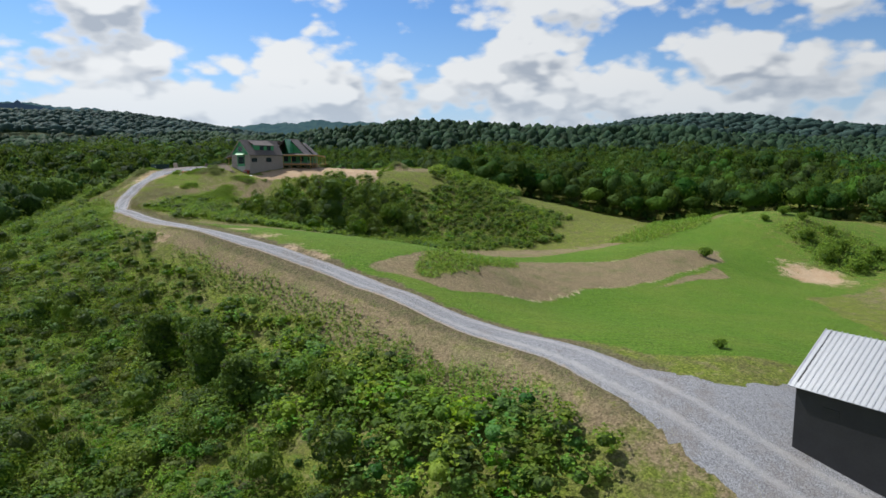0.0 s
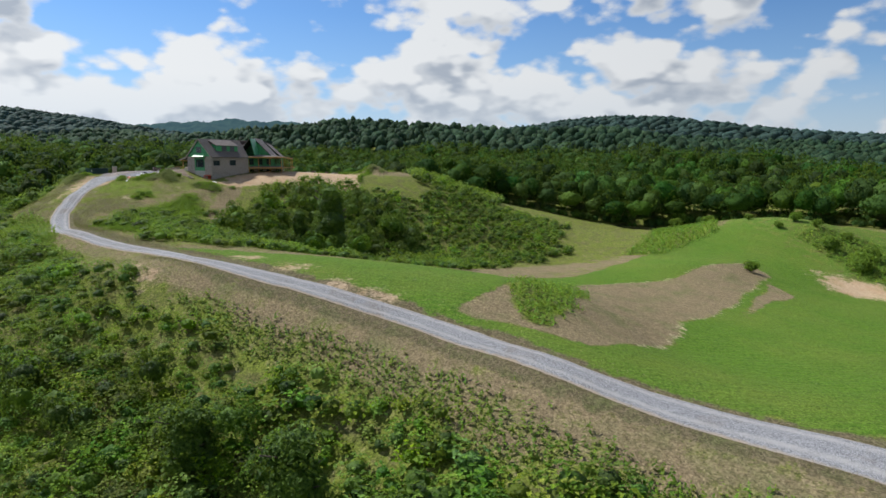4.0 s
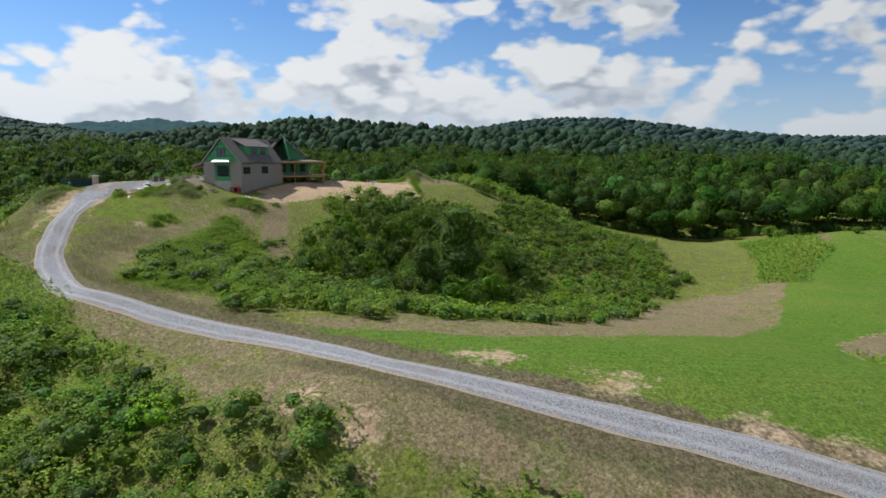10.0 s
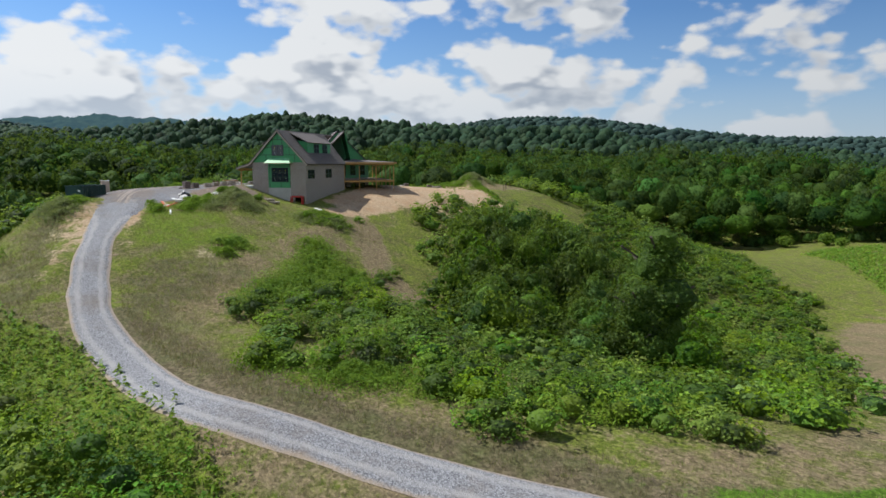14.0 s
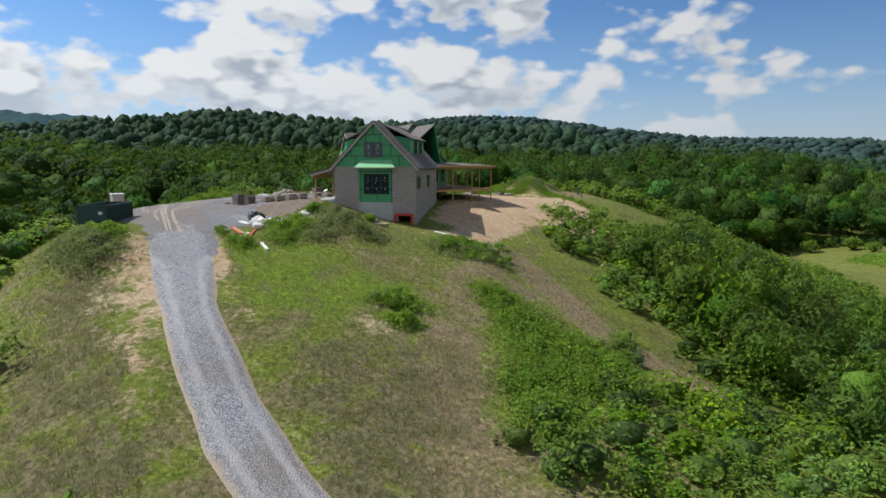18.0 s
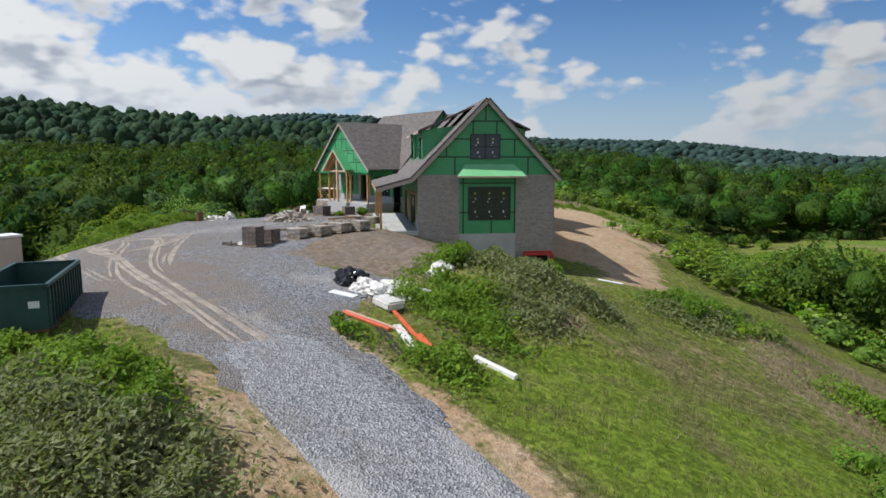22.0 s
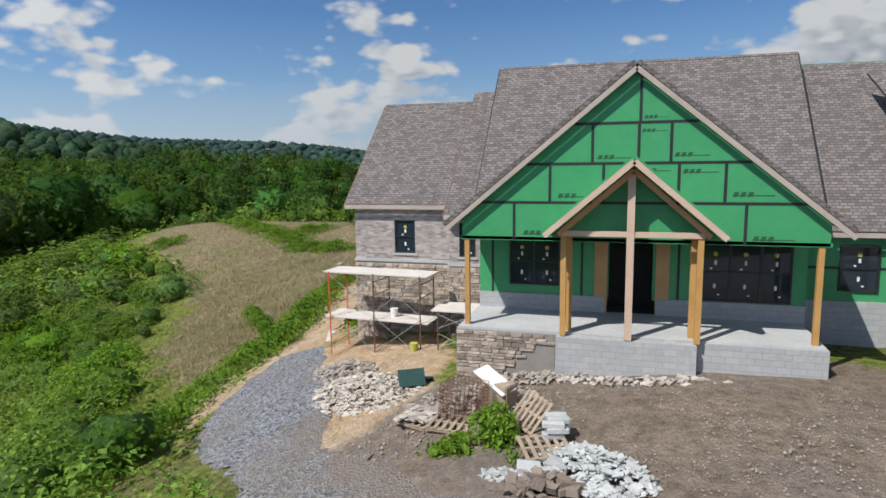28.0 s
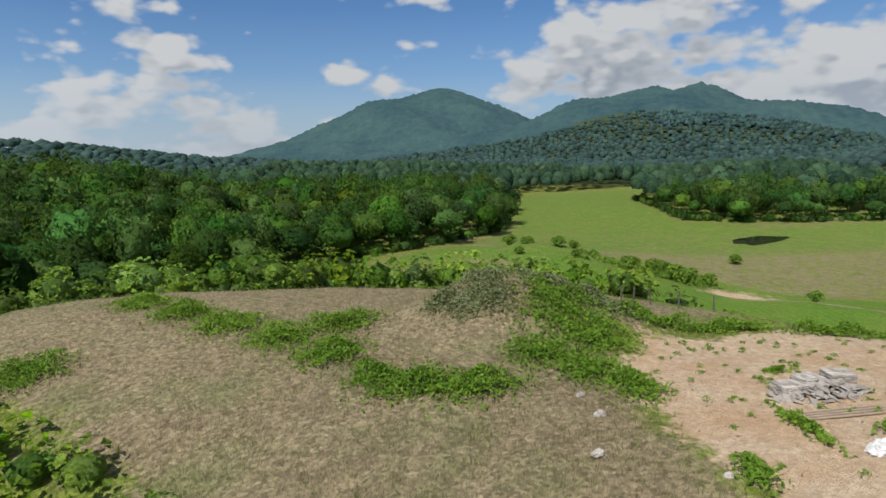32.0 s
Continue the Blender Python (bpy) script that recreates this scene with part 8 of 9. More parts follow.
def tracks():
    """Pale wheel tracks across the yard: low ridged bands."""
    lines = [[(42, -23.6), (37, -24.0), (32.8, -24.5), (29.2, -24.8), (25.2, -24.8), (20.3, -23.6), (17, -22.6), (14.6, -22.2), (12.2, -22.0), (9, -20)],
             [(40, -24.8), (36, -25.2), (31.9, -25.5), (28.2, -25.8), (24.5, -26.0), (21.7, -26.0), (17.6, -26.5), (14.6, -25.6), (13.3, -24.0), (14.2, -22.6), (17, -21.6)],
             [(34, -26.2), (30.9, -26.6), (28.1, -26.9), (24.3, -26.7), (19.9, -25.6), (16.5, -24.6), (14.6, -24.2), (12, -23.6), (8, -21.6)],
             [(28.2, -27.2), (24.5, -27.8), (19.6, -28.2), (14.6, -27.9), (11, -26.8), (8, -24)],
             [(20.4, -26), (19.4, -24.4), (18.6, -23.2), (16.4, -21.5), (13, -19.6)],
             [(21, -26.0), (19.4, -25.8), (16.3, -26.1), (12.7, -26.2), (9, -25)],
             [(26, -24.4), (21.9, -23.2), (17.2, -21.4), (12.7, -19.4)]]
    V, F, n = [], [], 0
    rng = np.random.default_rng(21)
    for ln in lines:
        c = spline(ln, 0.3)
        t = np.gradient(c, axis=0)
        t /= np.linalg.norm(t, axis=1)[:, None]
        nr = np.stack([-t[:, 1], t[:, 0]], 1)
        drift = 0.04 * np.convolve(rng.normal(0, 1, len(c) + 50), np.ones(41) / 7, "same")[: len(c)]
        ends = np.minimum(np.arange(len(c)), np.arange(len(c))[::-1]) * 0.3
        for sub in (-0.17, 0.17):
            w = 0.095 + 0.05 * np.convolve(rng.normal(0, 1, len(c) + 40), np.ones(25) / 5, "same")[: len(c)]
            w = np.clip(w, 0.0, 0.17) * smooth(0, 3, ends)
            m = len(c)
            for sd, hgt in ((-1, 0.060), (0, 0.074), (1, 0.060)):
                p = c + nr * (drift + sub + sd * w)[:, None]
                V.append(np.c_[p, land_z(p[:, 0], p[:, 1]) + hgt + 0.015 * np.sin(p[:, 0] * 3.1) * np.cos(p[:, 1] * 2.7)])
            i = np.nonzero((w[:-1] > 0.03) & (w[1:] > 0.03))[0]
            for k in range(2):
                F.append(np.stack([n + k * m + i, n + k * m + i + 1, n + (k + 1) * m + i + 1, n + (k + 1) * m + i], -1)[:, ::-1])
            n += 3 * m
    ob = mesh_np("tyre_tracks", np.concatenate(V), np.concatenate(F), "dust", smooth_it=True)
    tagged(ob, "pale dusty tyre tracks curving over the gravel", "tyre tracks", kind="stuff")


site_things()

# ---- plants on the site ----
NORTH_THICKET = [(70, -6.5), (82, -6), (90, -2), (98, 8), (103, 18), (104, 28), (96, 42), (84, 56), (66, 76), (48, 90), (24, 112), (-18, 122), (-14, 84), (6, 66), (12, 40), (18, 24), (28, 20), (37, 21.5),
                 (48, 17.5), (57, 19), (66, 14), (66, 3)]
NW_THICKET = [(-63, 60), (-54, 64), (-38, 66), (-24, 62), (-14, 62), (-2, 70), (-8, 92), (-30, 100), (-62, 104), (-84, 84), (-80, 60)]
NORTH_TREES = [(32, 25), (42, 25), (50, 21), (60, 21), (70, 12), (76, 20), (82, 36), (76, 46), (58, 56), (36, 62), (26, 48), (34, 26)]
SOUTH_THICKET = [(70, -34), (86, -24), (97, -15), (108, -5), (123, 8), (132, 18), (139, 25), (145, 31), (151, 40), (157, 49), (166, 60), (178, 71), (190, 85), (197, 95), (214, 100), (262, 96),
                 (262, 40), (225, 0), (180, -30), (120, -62), (60, -78), (10, -74), (-40, -55), (-55, -30), (-30, -34), (0, -33), (20, -37), (48, -38)]
WEST_THICKET = [(-16.5, -4), (-20.5, 2), (-27.5, 8.5), (-32, 15), (-36, 22.5), (-46, 34.5), (-60, 44), (-90, 60), (-90, 0), (-60, -40), (-20, -32), (-6, -22), (-8, -12)]
RV = np.random.default_rng(77)


def build_plants():
    # thicket north of the drive
    shrub = [lobed(RV, 8, 7, 0.27, -0.1, 0.75) for _ in range(8)]
    shrub_near = [lobed(RV, 12, 17, 0.145, -0.1, 0.75) for _ in range(8)]
    young = [lobed(RV, 16, 26, 0.155, -0.5, 0.45, (0.5, 0.78), (0.26, 0.42)) for _ in range(8)]
    x, y = scatter(lambda x, y: inside(NORTH_THICKET, x + 2.4 * np.sin(y * 0.5), y + 2.4 * np.cos(x * 0.43)), -20, 110, -15, 124, 2.5, RV)
    r = RV.uniform(1.2, 2.3, len(x))
    near = edge_dist([(143, 2), (119, -14), (99, -22), (80, -29), (65, -32)], x, y, False) < 40
    for m, temps in ((near, shrub_near), (~near, shrub)):
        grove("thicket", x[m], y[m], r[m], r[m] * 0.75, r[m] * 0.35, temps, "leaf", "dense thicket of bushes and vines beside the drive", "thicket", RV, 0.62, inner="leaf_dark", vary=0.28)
    x, y = scatter(lambda x, y: inside(NORTH_TREES, x + 2 * np.sin(y * 0.6), y + 2 * np.cos(x * 0.5)), 15, 95, 0, 80, 4.0, RV)
    r = RV.uniform(1.9, 3.5, len(x))
    h = RV.uniform(3.8, 9.2, len(x)) * (0.75 + 0.35 * smooth(75, 45, x))
    rz = np.minimum(h * 0.52, r * 1.3)
    grove("young_trees", x, y, r, rz, np.maximum(h - rz, rz * 0.8), young, "leaf_dark", "crowded young broadleaf trees in the hollow", "young trees", RV, 0.6, 2, 0.28)
    # thicket south of the drive
    x, y = scatter(lambda x, y: inside(SOUTH_THICKET, x + 1.8 * np.sin(y * 0.45), y + 1.8 * np.cos(x * 0.37)) & (y > -60) & (edge_dist(ROAD, x, y, False) < 62) & (edge_dist(ROAD, x, y, False) > 6.5) & ~((x > 176) & (y > 74 + 0.95 * (x - 172))), -60, 262, -80, 110, 2.35, RV)
    r = RV.uniform(1.35, 2.3, len(x)) * (0.95 + 0.25 * np.sin(x * 0.21 + 2 * np.sin(y * 0.13)))
    near = edge_dist([(251, 83), (207, 44), (162, 13), (119, -14), (80, -29)], x, y, False) < 25
    for m, temps in ((near, shrub_near), (~near, shrub)):
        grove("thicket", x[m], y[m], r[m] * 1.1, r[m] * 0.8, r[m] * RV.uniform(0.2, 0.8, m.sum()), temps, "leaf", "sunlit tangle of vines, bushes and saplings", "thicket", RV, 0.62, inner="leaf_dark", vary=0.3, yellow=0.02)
    x, y = scatter(lambda x, y: inside(SOUTH_THICKET, x, y) & (edge_dist(SOUTH_THICKET, x, y) > 8) & (edge_dist(ROAD, x, y, False) < 60) & (np.sin(x * 0.11 + 1.5) * np.cos(y * 0.13) > -0.35), -60, 262, -80, 110, 8.0, RV)
    r = RV.uniform(1.6, 3.0, len(x))
    h = RV.uniform(3.2, 6.5, len(x))
    rz = np.minimum(h * 0.5, r * 1.3)
    grove("saplings", x, y, r, rz, np.maximum(h - rz, rz * 0.8), young, "leaf_dark", "young trees standing in the tangle", "young trees", RV, 0.6, 2, 0.28)
    # west bank
    x, y = scatter(lambda x, y: inside(WEST_THICKET, x, y), -92, 0, -42, 62, 2.5, RV)
    r = RV.uniform(0.9, 2.5, len(x))
    far = np.hypot(x + 20, y) > 34
    close = edge_dist([(0, -20), (-13, -11), (-25, -1), (-36, 12)], x, y, False) < 19
    for m, temps in ((close, [lobed(RV, 15, 44, 0.08, -0.1, 0.7, (0.5, 0.8), (0.26, 0.44)) for _ in range(6)]), (~far & ~close, [lobed(RV, 12, 22, 0.14, -0.1, 0.6) for _ in range(6)]), (far & ~close, shrub)):
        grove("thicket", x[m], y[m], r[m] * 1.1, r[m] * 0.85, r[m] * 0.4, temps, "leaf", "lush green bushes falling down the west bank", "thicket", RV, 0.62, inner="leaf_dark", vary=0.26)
    x, y = scatter(lambda x, y: inside(WEST_THICKET, x, y) & (edge_dist(WEST_THICKET, x, y) > 7), -92, 0, -42, 62, 8.0, RV)
    r, h = RV.uniform(1.6, 2.8, len(x)), RV.uniform(3.0, 5.5, len(x))
    rz = np.minimum(h * 0.5, r * 1.3)
    grove("saplings", x, y, r, rz, np.maximum(h - rz, rz * 0.8), young, "leaf_dark", "young trees standing on the west bank", "young trees", RV, 0.6, 2, 0.28)
    for bx, by, br in ((53.6, -8.6, 1.3), (55, -9.4, 1.1), (60.5, 7.5, 1.6), (63.5, 6.0, 1.7), (66, 3.5, 1.6), (58, 9.5, 1.5), (40.5, 5.5, 1.3), (43, 3.6, 1.2), (36.5, 9.0, 1.0)):
        x, y = bx + RV.normal(0, br * 0.6, 5), by + RV.normal(0, br * 0.6, 5)
        r = br * RV.uniform(0.45, 0.8, 5)
        grove("low_shrub", x, y, r, r * 0.8, r * 0.4, shrub_near, "leaf_light", "low yellow-green shrub on the grassy spur", "shrub", RV, 0.6, inner="leaf", vary=0.15)
    # stands of leafy stalks
    for poly, step, hgt, mat in (([(138, 25), (146, 33), (152, 42), (158, 50), (167, 60), (179, 71), (190, 83), (187, 85), (175, 75), (163, 65), (152, 54), (145, 43), (137, 30)], 0.8, 1.2, "leaf"), (BRIGHT_SPUR, 0.40, 1.25, "leaf_light"), (LIME, 0.5, 0.9, "leaf_light"), (GREEN_BANK, 0.75, 0.9, "leaf_light"), (BANK_WEEDS, 1.3, 1.2, "leaf_light"), (VINES, 0.9, 1.1, "leaf_light"), (BRUSH, 1.5, 2.0, "leaf"),
                                 ([(179, 76), (181, 83), (187, 88), (193, 93), (196, 91), (190, 76)], 0.6, 1.2, "leaf_light")):
        p = np.array(poly)
        x, y = scatter(lambda x, y: inside(poly, *(q + RV.normal(0, 0.7, x.shape) for q in ragged(x, y))), p[:, 0].min(), p[:, 0].max(), p[:, 1].min(), p[:, 1].max(), step, RV)
        stalks(x, y, hgt * RV.uniform(0.55, 1.2, len(x)), step, mat)
    # low bright weeds
    spots_w = [(-20.6, 21, 0.8, 3.5), (-19.2, 15, 1.2, 2.6), (-18.2, 11, 1.2, 2.6), (-17.2, 6, 1.3, 3.5), (-17.5, -2, 1.6, 5), (-52, 54, 1.4, 1.2), (-48, 51, 1.4, 1.2), (-44, 48, 1.5, 1.2), (-40, 45, 1.4, 1.2), (-36.5, 42, 1.4, 1.2), (-36.5, 47, 1.6, 1.2),
               (-31.6, 37.2, 1.8, 1.0), (-28.6, 36.4, 1.6, 1.0), (-33.8, 38.6, 0.9, 0.7), (-24.6, 40, 1.2, 1.2), (-22.6, 37.6, 1.1, 1.4), (-21, 35, 0.8, 1.2), (-19.6, 26.8, 0.5, 0.9), (-54.5, 43.5, 1.6, 1.2),
               (-22.5, 44.5, 1.8, 1.6), (-21, 42, 1.4, 1.4), (-16, 46, 3, 0.8), (-11, 45.4, 3, 0.8), (-5, 44.2, 3, 0.8), (2, 44, 5, 1.0), (-12.6, 28.6, 0.9, 0.6), (-13.2, 36.6, 0.5, 0.3), (-13.2, 9.5, 0.7, 2.0), (-12.7, 12.5, 0.5, 1.4), (-4.3, -5.7, 0.5, 0.4), (-2.6, -6.3, 0.3, 0.3),
               (33, -11, 1.2, 3), (39, -30.4, 3.0, 1.6), (42, -29.2, 2.4, 1.0), (34, -31.8, 2.4, 1.2), (3, -22, 2.2, 2.2), (0.5, -20, 2.2, 2.2), (-2, -17, 2.4, 2.2), (-4.5, -14.5, 2.2, 1.8), (36.5, -15.5, 2.6, 1.2), (38.5, -14, 2.4, 2.0), (41, -15.6, 2.4, 1.4), (38, -20.8, 2.2, 0.7), (35.5, -13.4, 1.0, 0.8), (43, -19.2, 2.0, 1.2), (5.5, -25.5, 1.6, 1.6), (8.3, -4.9, 0.5, 0.5), (-3.0, -5.4, 0.4, 0.4), (40, 3, 3.0, 3), (51, 1.5, 3, 2.4), (56, 1.5, 3, 2.4), (60.5, 1, 3, 3), (65, -0.5, 3, 3), (60, 5, 3, 2.5), (68, -4, 3, 2), (55, -8.5, 1.2, 2.0), (58, -9.5, 1.2, 1.5),
               (92, 2, 3, 4), (88, -4, 3, 2), (95, 9, 2, 4), (88, -26, 8, 6), (104, -12, 6, 5), (-16, 30, 0.4, 2)]
    spots_w += [(RV.uniform(-20, -3), RV.uniform(21, 43), 0.2, 0.2) for _ in range(150)]
    spots_s = [(37, -9, 2.6, 2.6), (34.5, -9.5, 1.5, 1.6), (39.5, -7.5, 2, 2), (40, -12, 2.2, 2), (44, -31.5, 3.2, 2.6), (40, -31.6, 3.0, 2.2), (46.5, -30, 2.6, 2.2), (40.5, 1.5, 2.6, 2.6), (42, 5, 2.0, 1.6), (-28.2, 45.2, 1.0, 0.8), (-26.4, 45.4, 0.8, 0.8), (-29.8, 46.4, 0.8, 0.8), (-27, 47.5, 1.0, 0.8), (-22.5, 47.2, 1.5, 1.2), (-19, 46.2, 1.8, 1.0),
               (-22, 51, 2, 0.8)]
    for nm, lst, mat, tag, hgt in (("weeds", spots_w, "leaf_light", "bright green knee-high weeds in patches", 1.15), ("tall_weeds", spots_s, "sage", "dull grey-green weeds over earth mounds", 1.0)):
        C, S = [], []
        for sx, sy, a, b in lst:
            if sy > 30 and a > 0.7 and sx < -15:
                a, b = a * 1.5, b * 1.5
            k = int(min(440 * a * b + (340 if a > 0.3 else 16), 7000))
            gx, gy = RV.normal(0, 0.5, k), RV.normal(0, 0.5, k)
            px, py = sx + gx * a, sy + gy * b
            top = hgt * min(1.0, 1.3 * a) * np.exp(-0.45 * (gx ** 2 + gy ** 2)) * (0.62 + 0.38 * np.sin(px * 1.9 + 2 * np.sin(py * 1.3)) * np.cos(py * 1.7))
            C.append(np.stack([px, py, top * RV.uniform(0.15, 1.0, k) ** 0.6], -1)), S.append(RV.uniform(0.13, 0.34, k) * (1 if a > 0.3 else 0.55))
        c, s = np.concatenate(C), np.concatenate(S)
        ok = ~inside(YARD, c[:, 0], c[:, 1]) & (edge_dist(ROAD, c[:, 0], c[:, 1], False) > 2.4)
        c, s = c[ok], s[ok]
        c[:, 2] += land_z(c[:, 0], c[:, 1])
        nrm = RV.normal(size=c.shape) * 0.6 + (0, 0, 0.75)
        nrm /= np.linalg.norm(nrm, axis=1)[:, None]
        u = np.cross(nrm, RV.normal(size=c.shape))
        u *= (s / np.linalg.norm(u, axis=1))[:, None]
        w = np.cross(nrm, u) * RV.uniform(0.3, 0.6, len(c))[:, None]
        V = np.stack([c - 0.5 * u, c - 0.5 * w, c + 0.5 * u - 0.2 * s[:, None] * (0, 0, 1), c + 0.5 * w], 1).reshape(-1, 3)
        tagged(mesh_np(nm, V, np.arange(len(V)).reshape(-1, 4), mat), tag, "weeds", kind="stuff")
    x, y = scatter(lambda x, y: inside(NW_THICKET, x, y), -86, 0, 58, 106, 3.2, RV)
    r = RV.uniform(1.4, 3.0, len(x))
    grove("thicket", x, y, r, r * 0.9, r * 0.6, shrub, "leaf", "bushy hedge below the dry field", "thicket", RV, 0.62, inner="leaf_dark", vary=0.28)
    # single bushes and trees
    bushes = [(-23.6, 14.8, 0.8), (-21.6, 12.4, 0.7), (-18.9, 9.2, 0.75), (-13.6, 10.6, 0.7), (-12.9, 12.2, 0.6), (-13.4, 8.4, 0.6), (-3.2, -5.2, 0.72), (8.9, -2.7, 0.6), (-19.0, 13.4, 0.7), (-17.9, 10.6, 0.8), (-17.0, 7.2, 0.8), (-19.8, 17.6, 0.6), (33.8, -11.4, 0.9), (36, -6.0, 0.8), (41, 1.0, 0.9)]
    protos = []
    for k in range(3):
        t = thing("bush", pose(0, 0, -60), "single leafy green bush on bare ground", "bush", "single bushes")
        r = np.array([1.0])
        V, F = leaf_quads(RV, np.zeros(1), np.zeros(1), np.array([0.7]), r, r * 0.8, 700, 0.17)
        mesh_np("foliage", V, F, "leaf_light", t)
        P, T = cores(RV, np.zeros(1), np.zeros(1), np.array([0.65]), r, r * 0.8, 0.7)
        # shade inside the bush, given as a darker core colour
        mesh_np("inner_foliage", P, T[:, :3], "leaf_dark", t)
        protos.append(t)
    for i, (bx, by, s) in enumerate(bushes):
        if i < 3:
            protos[i].matrix_basis = pose(bx, by, gz(bx, by) - 0.1, 0, 0, 40 * i)
            protos[i].scale = (s, s, s)
        else:
            ob = copy_thing(protos[i % 3], pose(bx, by, gz(bx, by) - 0.1, 0, 0, 53 * i))
            ob.scale = (s, s, s)
    knoll = [(14, 196, 2.2), (20, 200, 1.8), (36, 194, 3.0), (50, 194, 3.4), (45, 200, 3.0), (58, 200, 2.6), (28, 205, 2.0), (52, 207, 2.8), (17.5, 188, 1.6), (7, 249, 3.0), (13, 243, 2.8), (90, 232, 2.5), (-58, 202, 3.2), (-74, 196, 4.0), (66, 150, 2.0), (178, 112, 0.8), (-48, 198, 2.5),
             (-66, 190, 3.0), (53, 192, 3.0), (62, 196, 2.6), (0, 187, 1.5)]
    first = None
    for i, (bx, by, s) in enumerate(knoll):
        if first is None:
            first = thing("field_bush", pose(bx, by, gz(bx, by)), "rounded dark bush in the field", "bush", "field bushes")
            r = np.array([1.0])
            V, F = leaf_quads(RV, np.zeros(1), np.zeros(1), np.array([0.7]), r, r * 0.9, 300, 0.3)
            mesh_np("foliage", V, F, "leaf", first)
            P, T = cores(RV, np.zeros(1), np.zeros(1), np.array([0.7]), r, r * 0.9, 0.75)
            # the core's darker leaf colour carries the shade within
            mesh_np("inner_foliage", P, T[:, :3], "leaf_dark", first)
            first.scale = (s, s, s)
        else:
            copy_thing(first, pose(bx, by, gz(bx, by), 0, 0, 67 * i)).scale = (s, s, s)
    tree(70.4, 40.6, 19.5, 6.2, "tall dark broadleaf tree at the hollow's edge", 1700, "leaf_dark")
    tree(77, 34, 11, 3.6, "broadleaf tree beside a taller one", 900, "leaf_dark")
    tree(173.5, 47.5, 9.5, 4.2, "shady broadleaf tree in the tangle", 1500, "leaf_dark")
    tree(165, 36, 8.0, 3.6, "shady broadleaf tree in the tangle", 1100, "leaf_dark")
    tree(181, 55, 7.0, 3.2, "shady broadleaf tree in the tangle", 1000, "leaf_dark")
    conifer(53, 21.5, 6.5)
    conifer(46.5, 23.0, 5.2)
    conifer(63, 17, 4.8)


def stalks(x, y, h, step, mat):
    """Upright weeds: leaves set round each stem."""
    n, k = len(x), 6
    z = land_z(x, y)
    f = np.linspace(0.2, 1.0, k)[None] + RV.uniform(-0.06, 0.06, (n, k))
    a = RV.uniform(0, 6.283, (n, k))
    s = (step * 0.75) * (1.15 - 0.55 * f) * RV.uniform(0.7, 1.3, (n, k))
    c = np.stack([x[:, None] + 0.3 * s * np.cos(a), y[:, None] + 0.3 * s * np.sin(a), z[:, None] + f * h[:, None]], -1)
    t = np.stack([np.cos(a), np.sin(a), -0.25 + RV.normal(0, 0.3, a.shape)], -1) * s[..., None]
    b = np.stack([-np.sin(a), np.cos(a), RV.normal(0, 0.35, a.shape)], -1) * (0.45 * s)[..., None]
    V = np.stack([c - 0.5 * t, c - 0.5 * b, c + 0.5 * t, c + 0.5 * b], 2).reshape(-1, 3)
    tone = np.repeat(np.stack([RV.normal(0, 0.16, n), RV.normal(0, 0.012, n), 0 * x], -1), k * 4, 0)
    tagged(mesh_np("tall_weeds", V, np.arange(len(V)).reshape(-1, 4), mat, tone=tone), "dense stand of bright green leafy weeds", "weeds", kind="stuff")


def tree(x, y, h, r, label, n, mat):
    t = thing("tree", pose(x, y, gz(x, y) - 0.2), label, "tree")
    bm = bmesh.new()
    bmesh.ops.create_cone(bm, cap_ends=True, segments=9, radius1=0.035 * h, radius2=0.012 * h, depth=h * 0.75, matrix=pose(0, 0, h * 0.375))
    part("trunk", bm, "bark", t)
    for k in range(6):
        a, z = k * 1.1, h * (0.3 + 0.08 * k)
        bm = bmesh.new()
        beam(bm, (0, 0, z), (r * 0.7 * math.cos(a), r * 0.7 * math.sin(a), z + h * 0.15), 0.012 * h)
        part("limb", bm, "bark", t)
    k = 9
    a = RV.uniform(0, 6.283, k)
    q = RV.uniform(0.1, 0.42, k)
    zz = np.linspace(0.26, 0.80, k) * h
    wid = np.sin(np.clip((zz / h - 0.05) / 0.95, 0, 1) * 3.14159) ** 0.5
    cx, cy = q * r * wid * np.cos(a), q * r * wid * np.sin(a)
    rr = r * RV.uniform(0.55, 0.8, k) * wid
    V = np.concatenate([lobed(RV, 13, max(8, n // 60), 0.42 / u, -0.5, 0.4) * (u, u, u * 0.85) + (p, o, v) for u, p, o, v in zip(rr, cx, cy, zz)])
    mesh_np("crown", V, np.arange(len(V)).reshape(-1, 4), mat, t)
    P, T = cores(RV, cx, cy, zz, rr, rr * 0.85, 0.62, 2)
    mesh_np("inner_foliage", P, T[:, :3], mat, t)


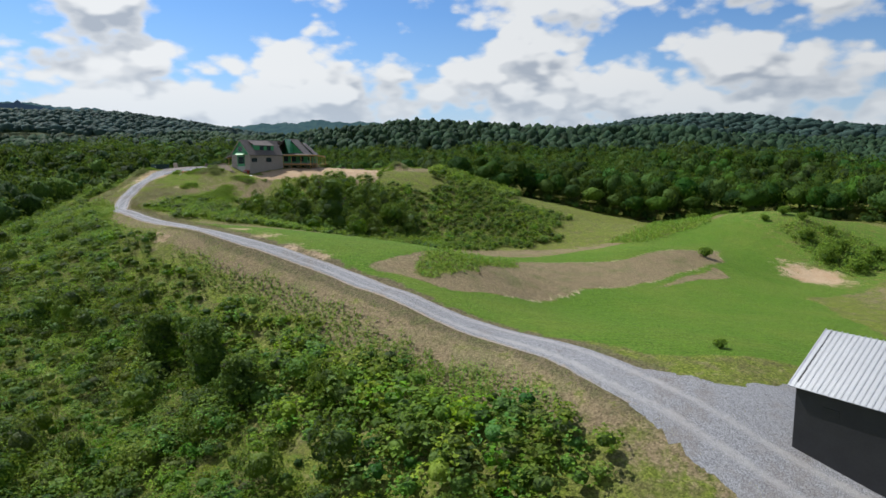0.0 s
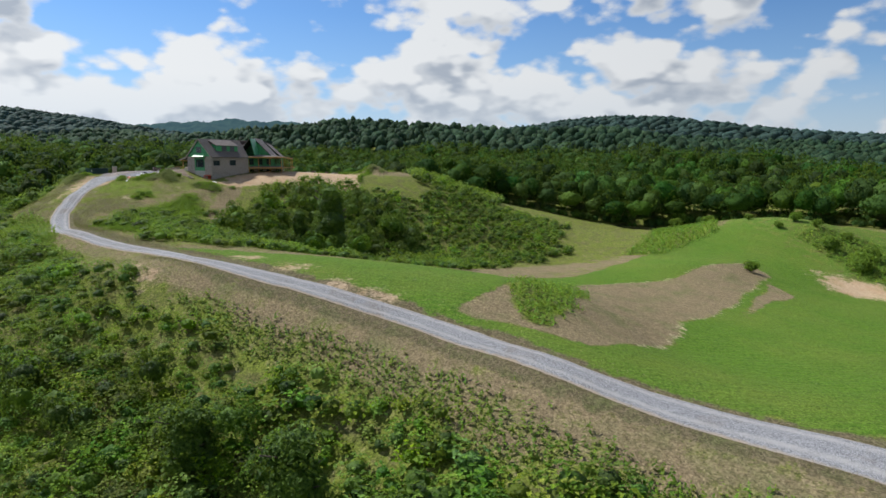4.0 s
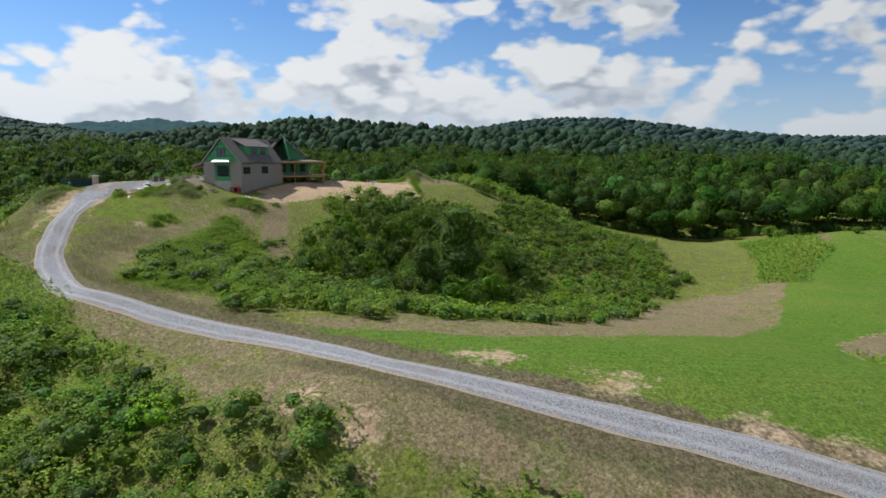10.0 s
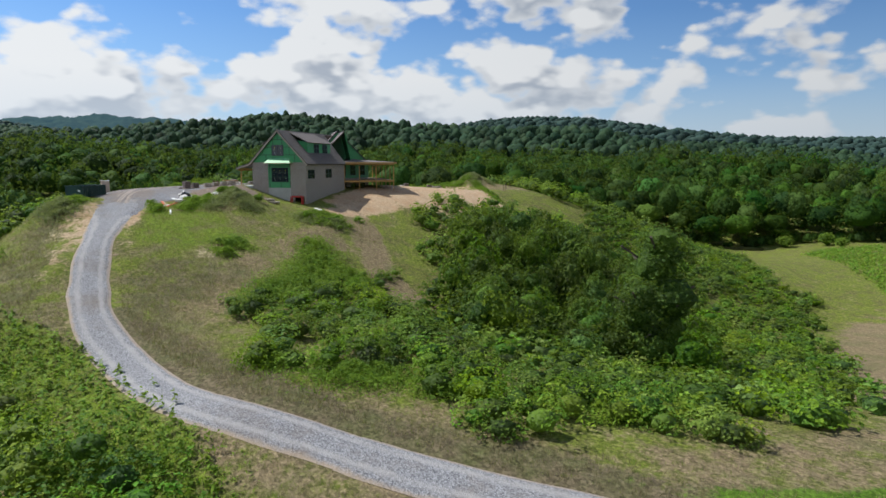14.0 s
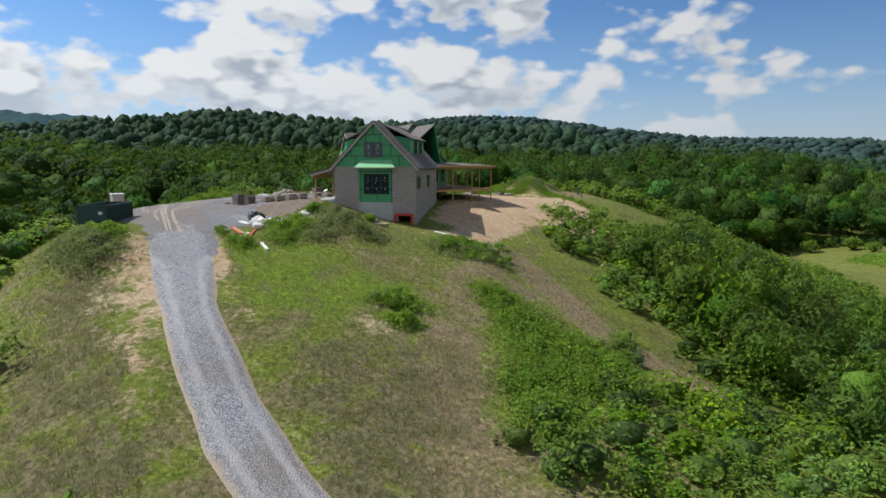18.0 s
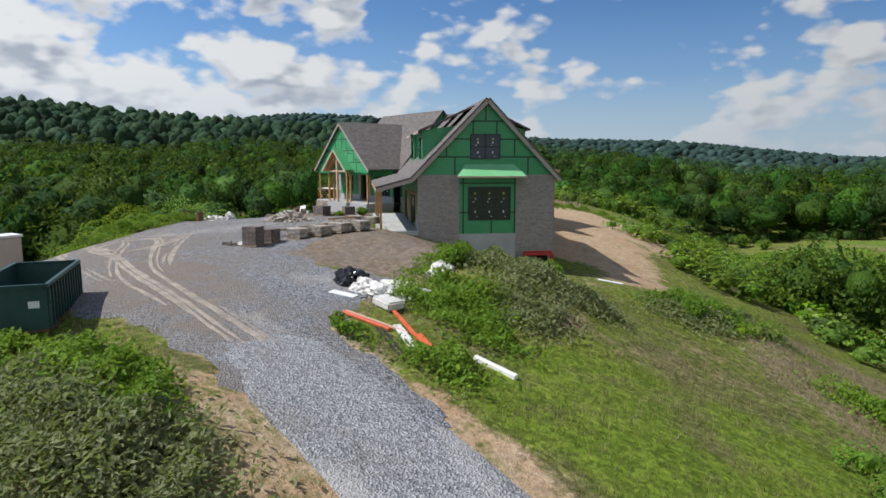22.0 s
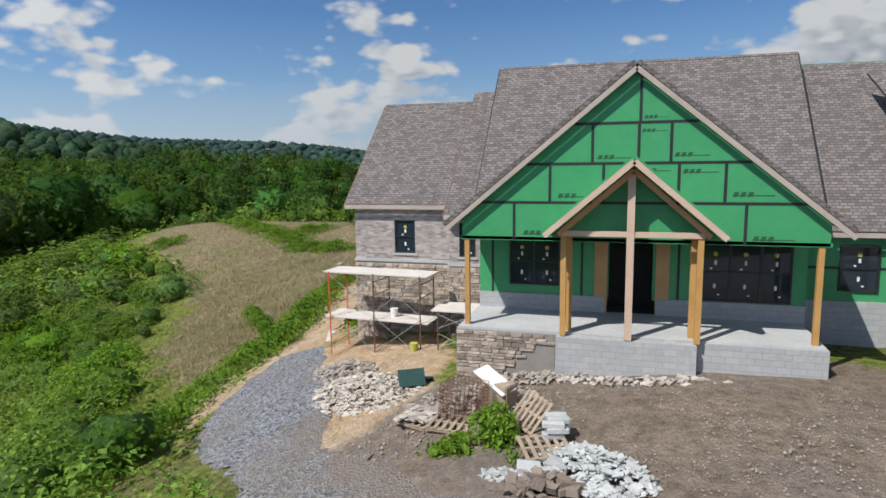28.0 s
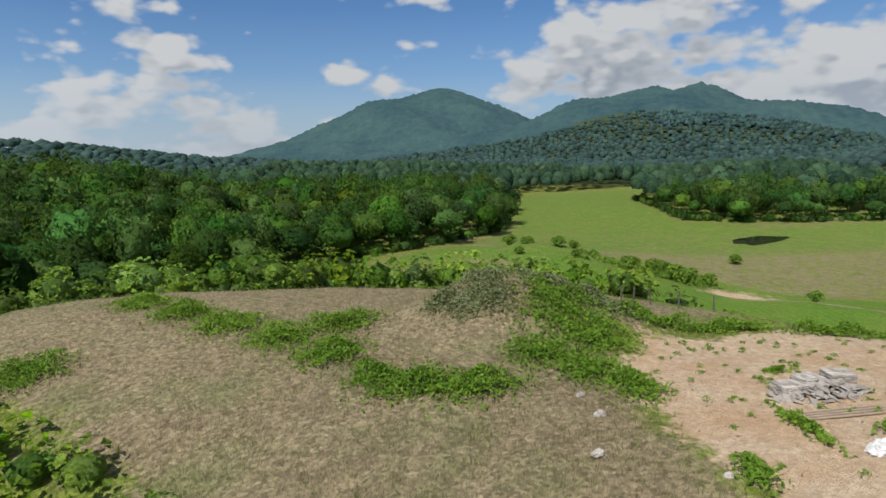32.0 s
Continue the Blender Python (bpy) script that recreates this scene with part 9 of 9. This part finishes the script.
def conifer(x, y, h):
    t = thing("cedar_tree", pose(x, y, gz(x, y) - 0.2), "narrow dark cedar rising from the thicket", "tree", "cedar trees")
    bm = bmesh.new()
    bmesh.ops.create_cone(bm, cap_ends=True, segments=8, radius1=0.14, radius2=0.03, depth=h * 0.95, matrix=pose(0, 0, h * 0.475))
    part("trunk", bm, "bark", t)
    zz = np.linspace(0.15, 0.97, 9) * h
    rr = (1 - zz / h * 0.85) * h * 0.24
    V, F = leaf_quads(RV, np.zeros(9), np.zeros(9), zz, rr, rr * 0.9, 110, 0.3)
    mesh_np("crown", V, F, "leaf_dark", t)
    P, T = cores(RV, np.zeros(9), np.zeros(9), zz, rr, rr * 0.9, 0.7)
    mesh_np("inner_foliage", P, T[:, :3], "leaf_dark", t)


def build_grass():
    """Tufts of dry and green grass: three narrow blades each."""
    rng = np.random.default_rng(4)
    path = [(251, 83), (207, 44), (162, 13), (119, -14), (80, -29), (50, -33), (24, -30), (0, -20), (-17, -8), (-32, 7), (-36, 20)]

    def tufts(name, x, y, hgt, wid, mat, label):
        n = len(x)
        z = land_z(x, y)
        V = np.zeros((n, 4, 3, 3), np.float32)
        for k in range(4):
            a = rng.uniform(0, 6.283, n)
            h = hgt * rng.uniform(0.5, 1.3, n)
            w = wid * rng.uniform(0.6, 1.4, n)
            ox, oy = rng.normal(0, 0.16, n), rng.normal(0, 0.16, n)
            lx, ly = rng.normal(0, 0.3, n) * h, rng.normal(0, 0.3, n) * h
            V[:, k, 0] = np.stack([x + ox - np.cos(a) * w, y + oy - np.sin(a) * w, z - 0.05], -1)
            V[:, k, 1] = np.stack([x + ox + np.cos(a) * w, y + oy + np.sin(a) * w, z - 0.05], -1)
            V[:, k, 2] = np.stack([x + ox + lx, y + oy + ly, z + h], -1)
        ob = mesh_np(name, V.reshape(-1, 3), np.arange(n * 12).reshape(-1, 3), mat)
        tagged(ob, label, "grass", kind="stuff")

    def pick(n, lo, hi):
        i = rng.integers(0, len(path) - 1, n)
        t = rng.random(n)
        p = np.array(path, float)
        c = p[i] * (1 - t)[:, None] + p[i + 1] * t[:, None]
        return c[:, 0] + rng.normal(0, 22, n), c[:, 1] + rng.normal(0, 22, n) + 6

    x, y = pick(290000, 0, 0)
    mown, dry, dirt, soil = zones(x, y)
    road = edge_dist(ROAD, x, y, False)
    house_pts = (x > -13) & (x < 33) & (y > -3) & (y < 21)
    ok = (road > 2.4) & ~inside(YARD, x, y) & ~house_pts & (soil < 0.3)
    d = ok & (dry > rng.uniform(0.25, 0.8, len(x))) & (dirt < 0.4)
    e = d & (rng.random(len(x)) < 0.25)
    d = d & ~e
    bz = covers(x, y)
    w = d & (bz[1] > rng.uniform(0.2, 1.2, len(x)))
    d = d & ~w
    tufts("dry_grass", x[d], y[d], 0.30, 0.013, "grass", "knee-high dry tan grass on the banks")
    w = w | (ok & (bz[1] > rng.uniform(0.2, 1.6, len(x))) & (mown < 0.4) & (dirt < 0.4) & ~d)
    tufts("brown_grass", x[w], y[w], 0.45, 0.016, "brown_stalk", "brown seed stalks beside the drive")
    e = e & ~w
    g = (ok & ~d & ~w & ~e | e) & (mown < 0.4) & (dirt < 0.45)
    g = g & ((rng.random(len(x)) < 0.33) | e)
    tufts("green_grass", x[g], y[g], 0.19, 0.017, "meadow", "rough green grass and weeds on the banks")


build_plants()
build_grass()
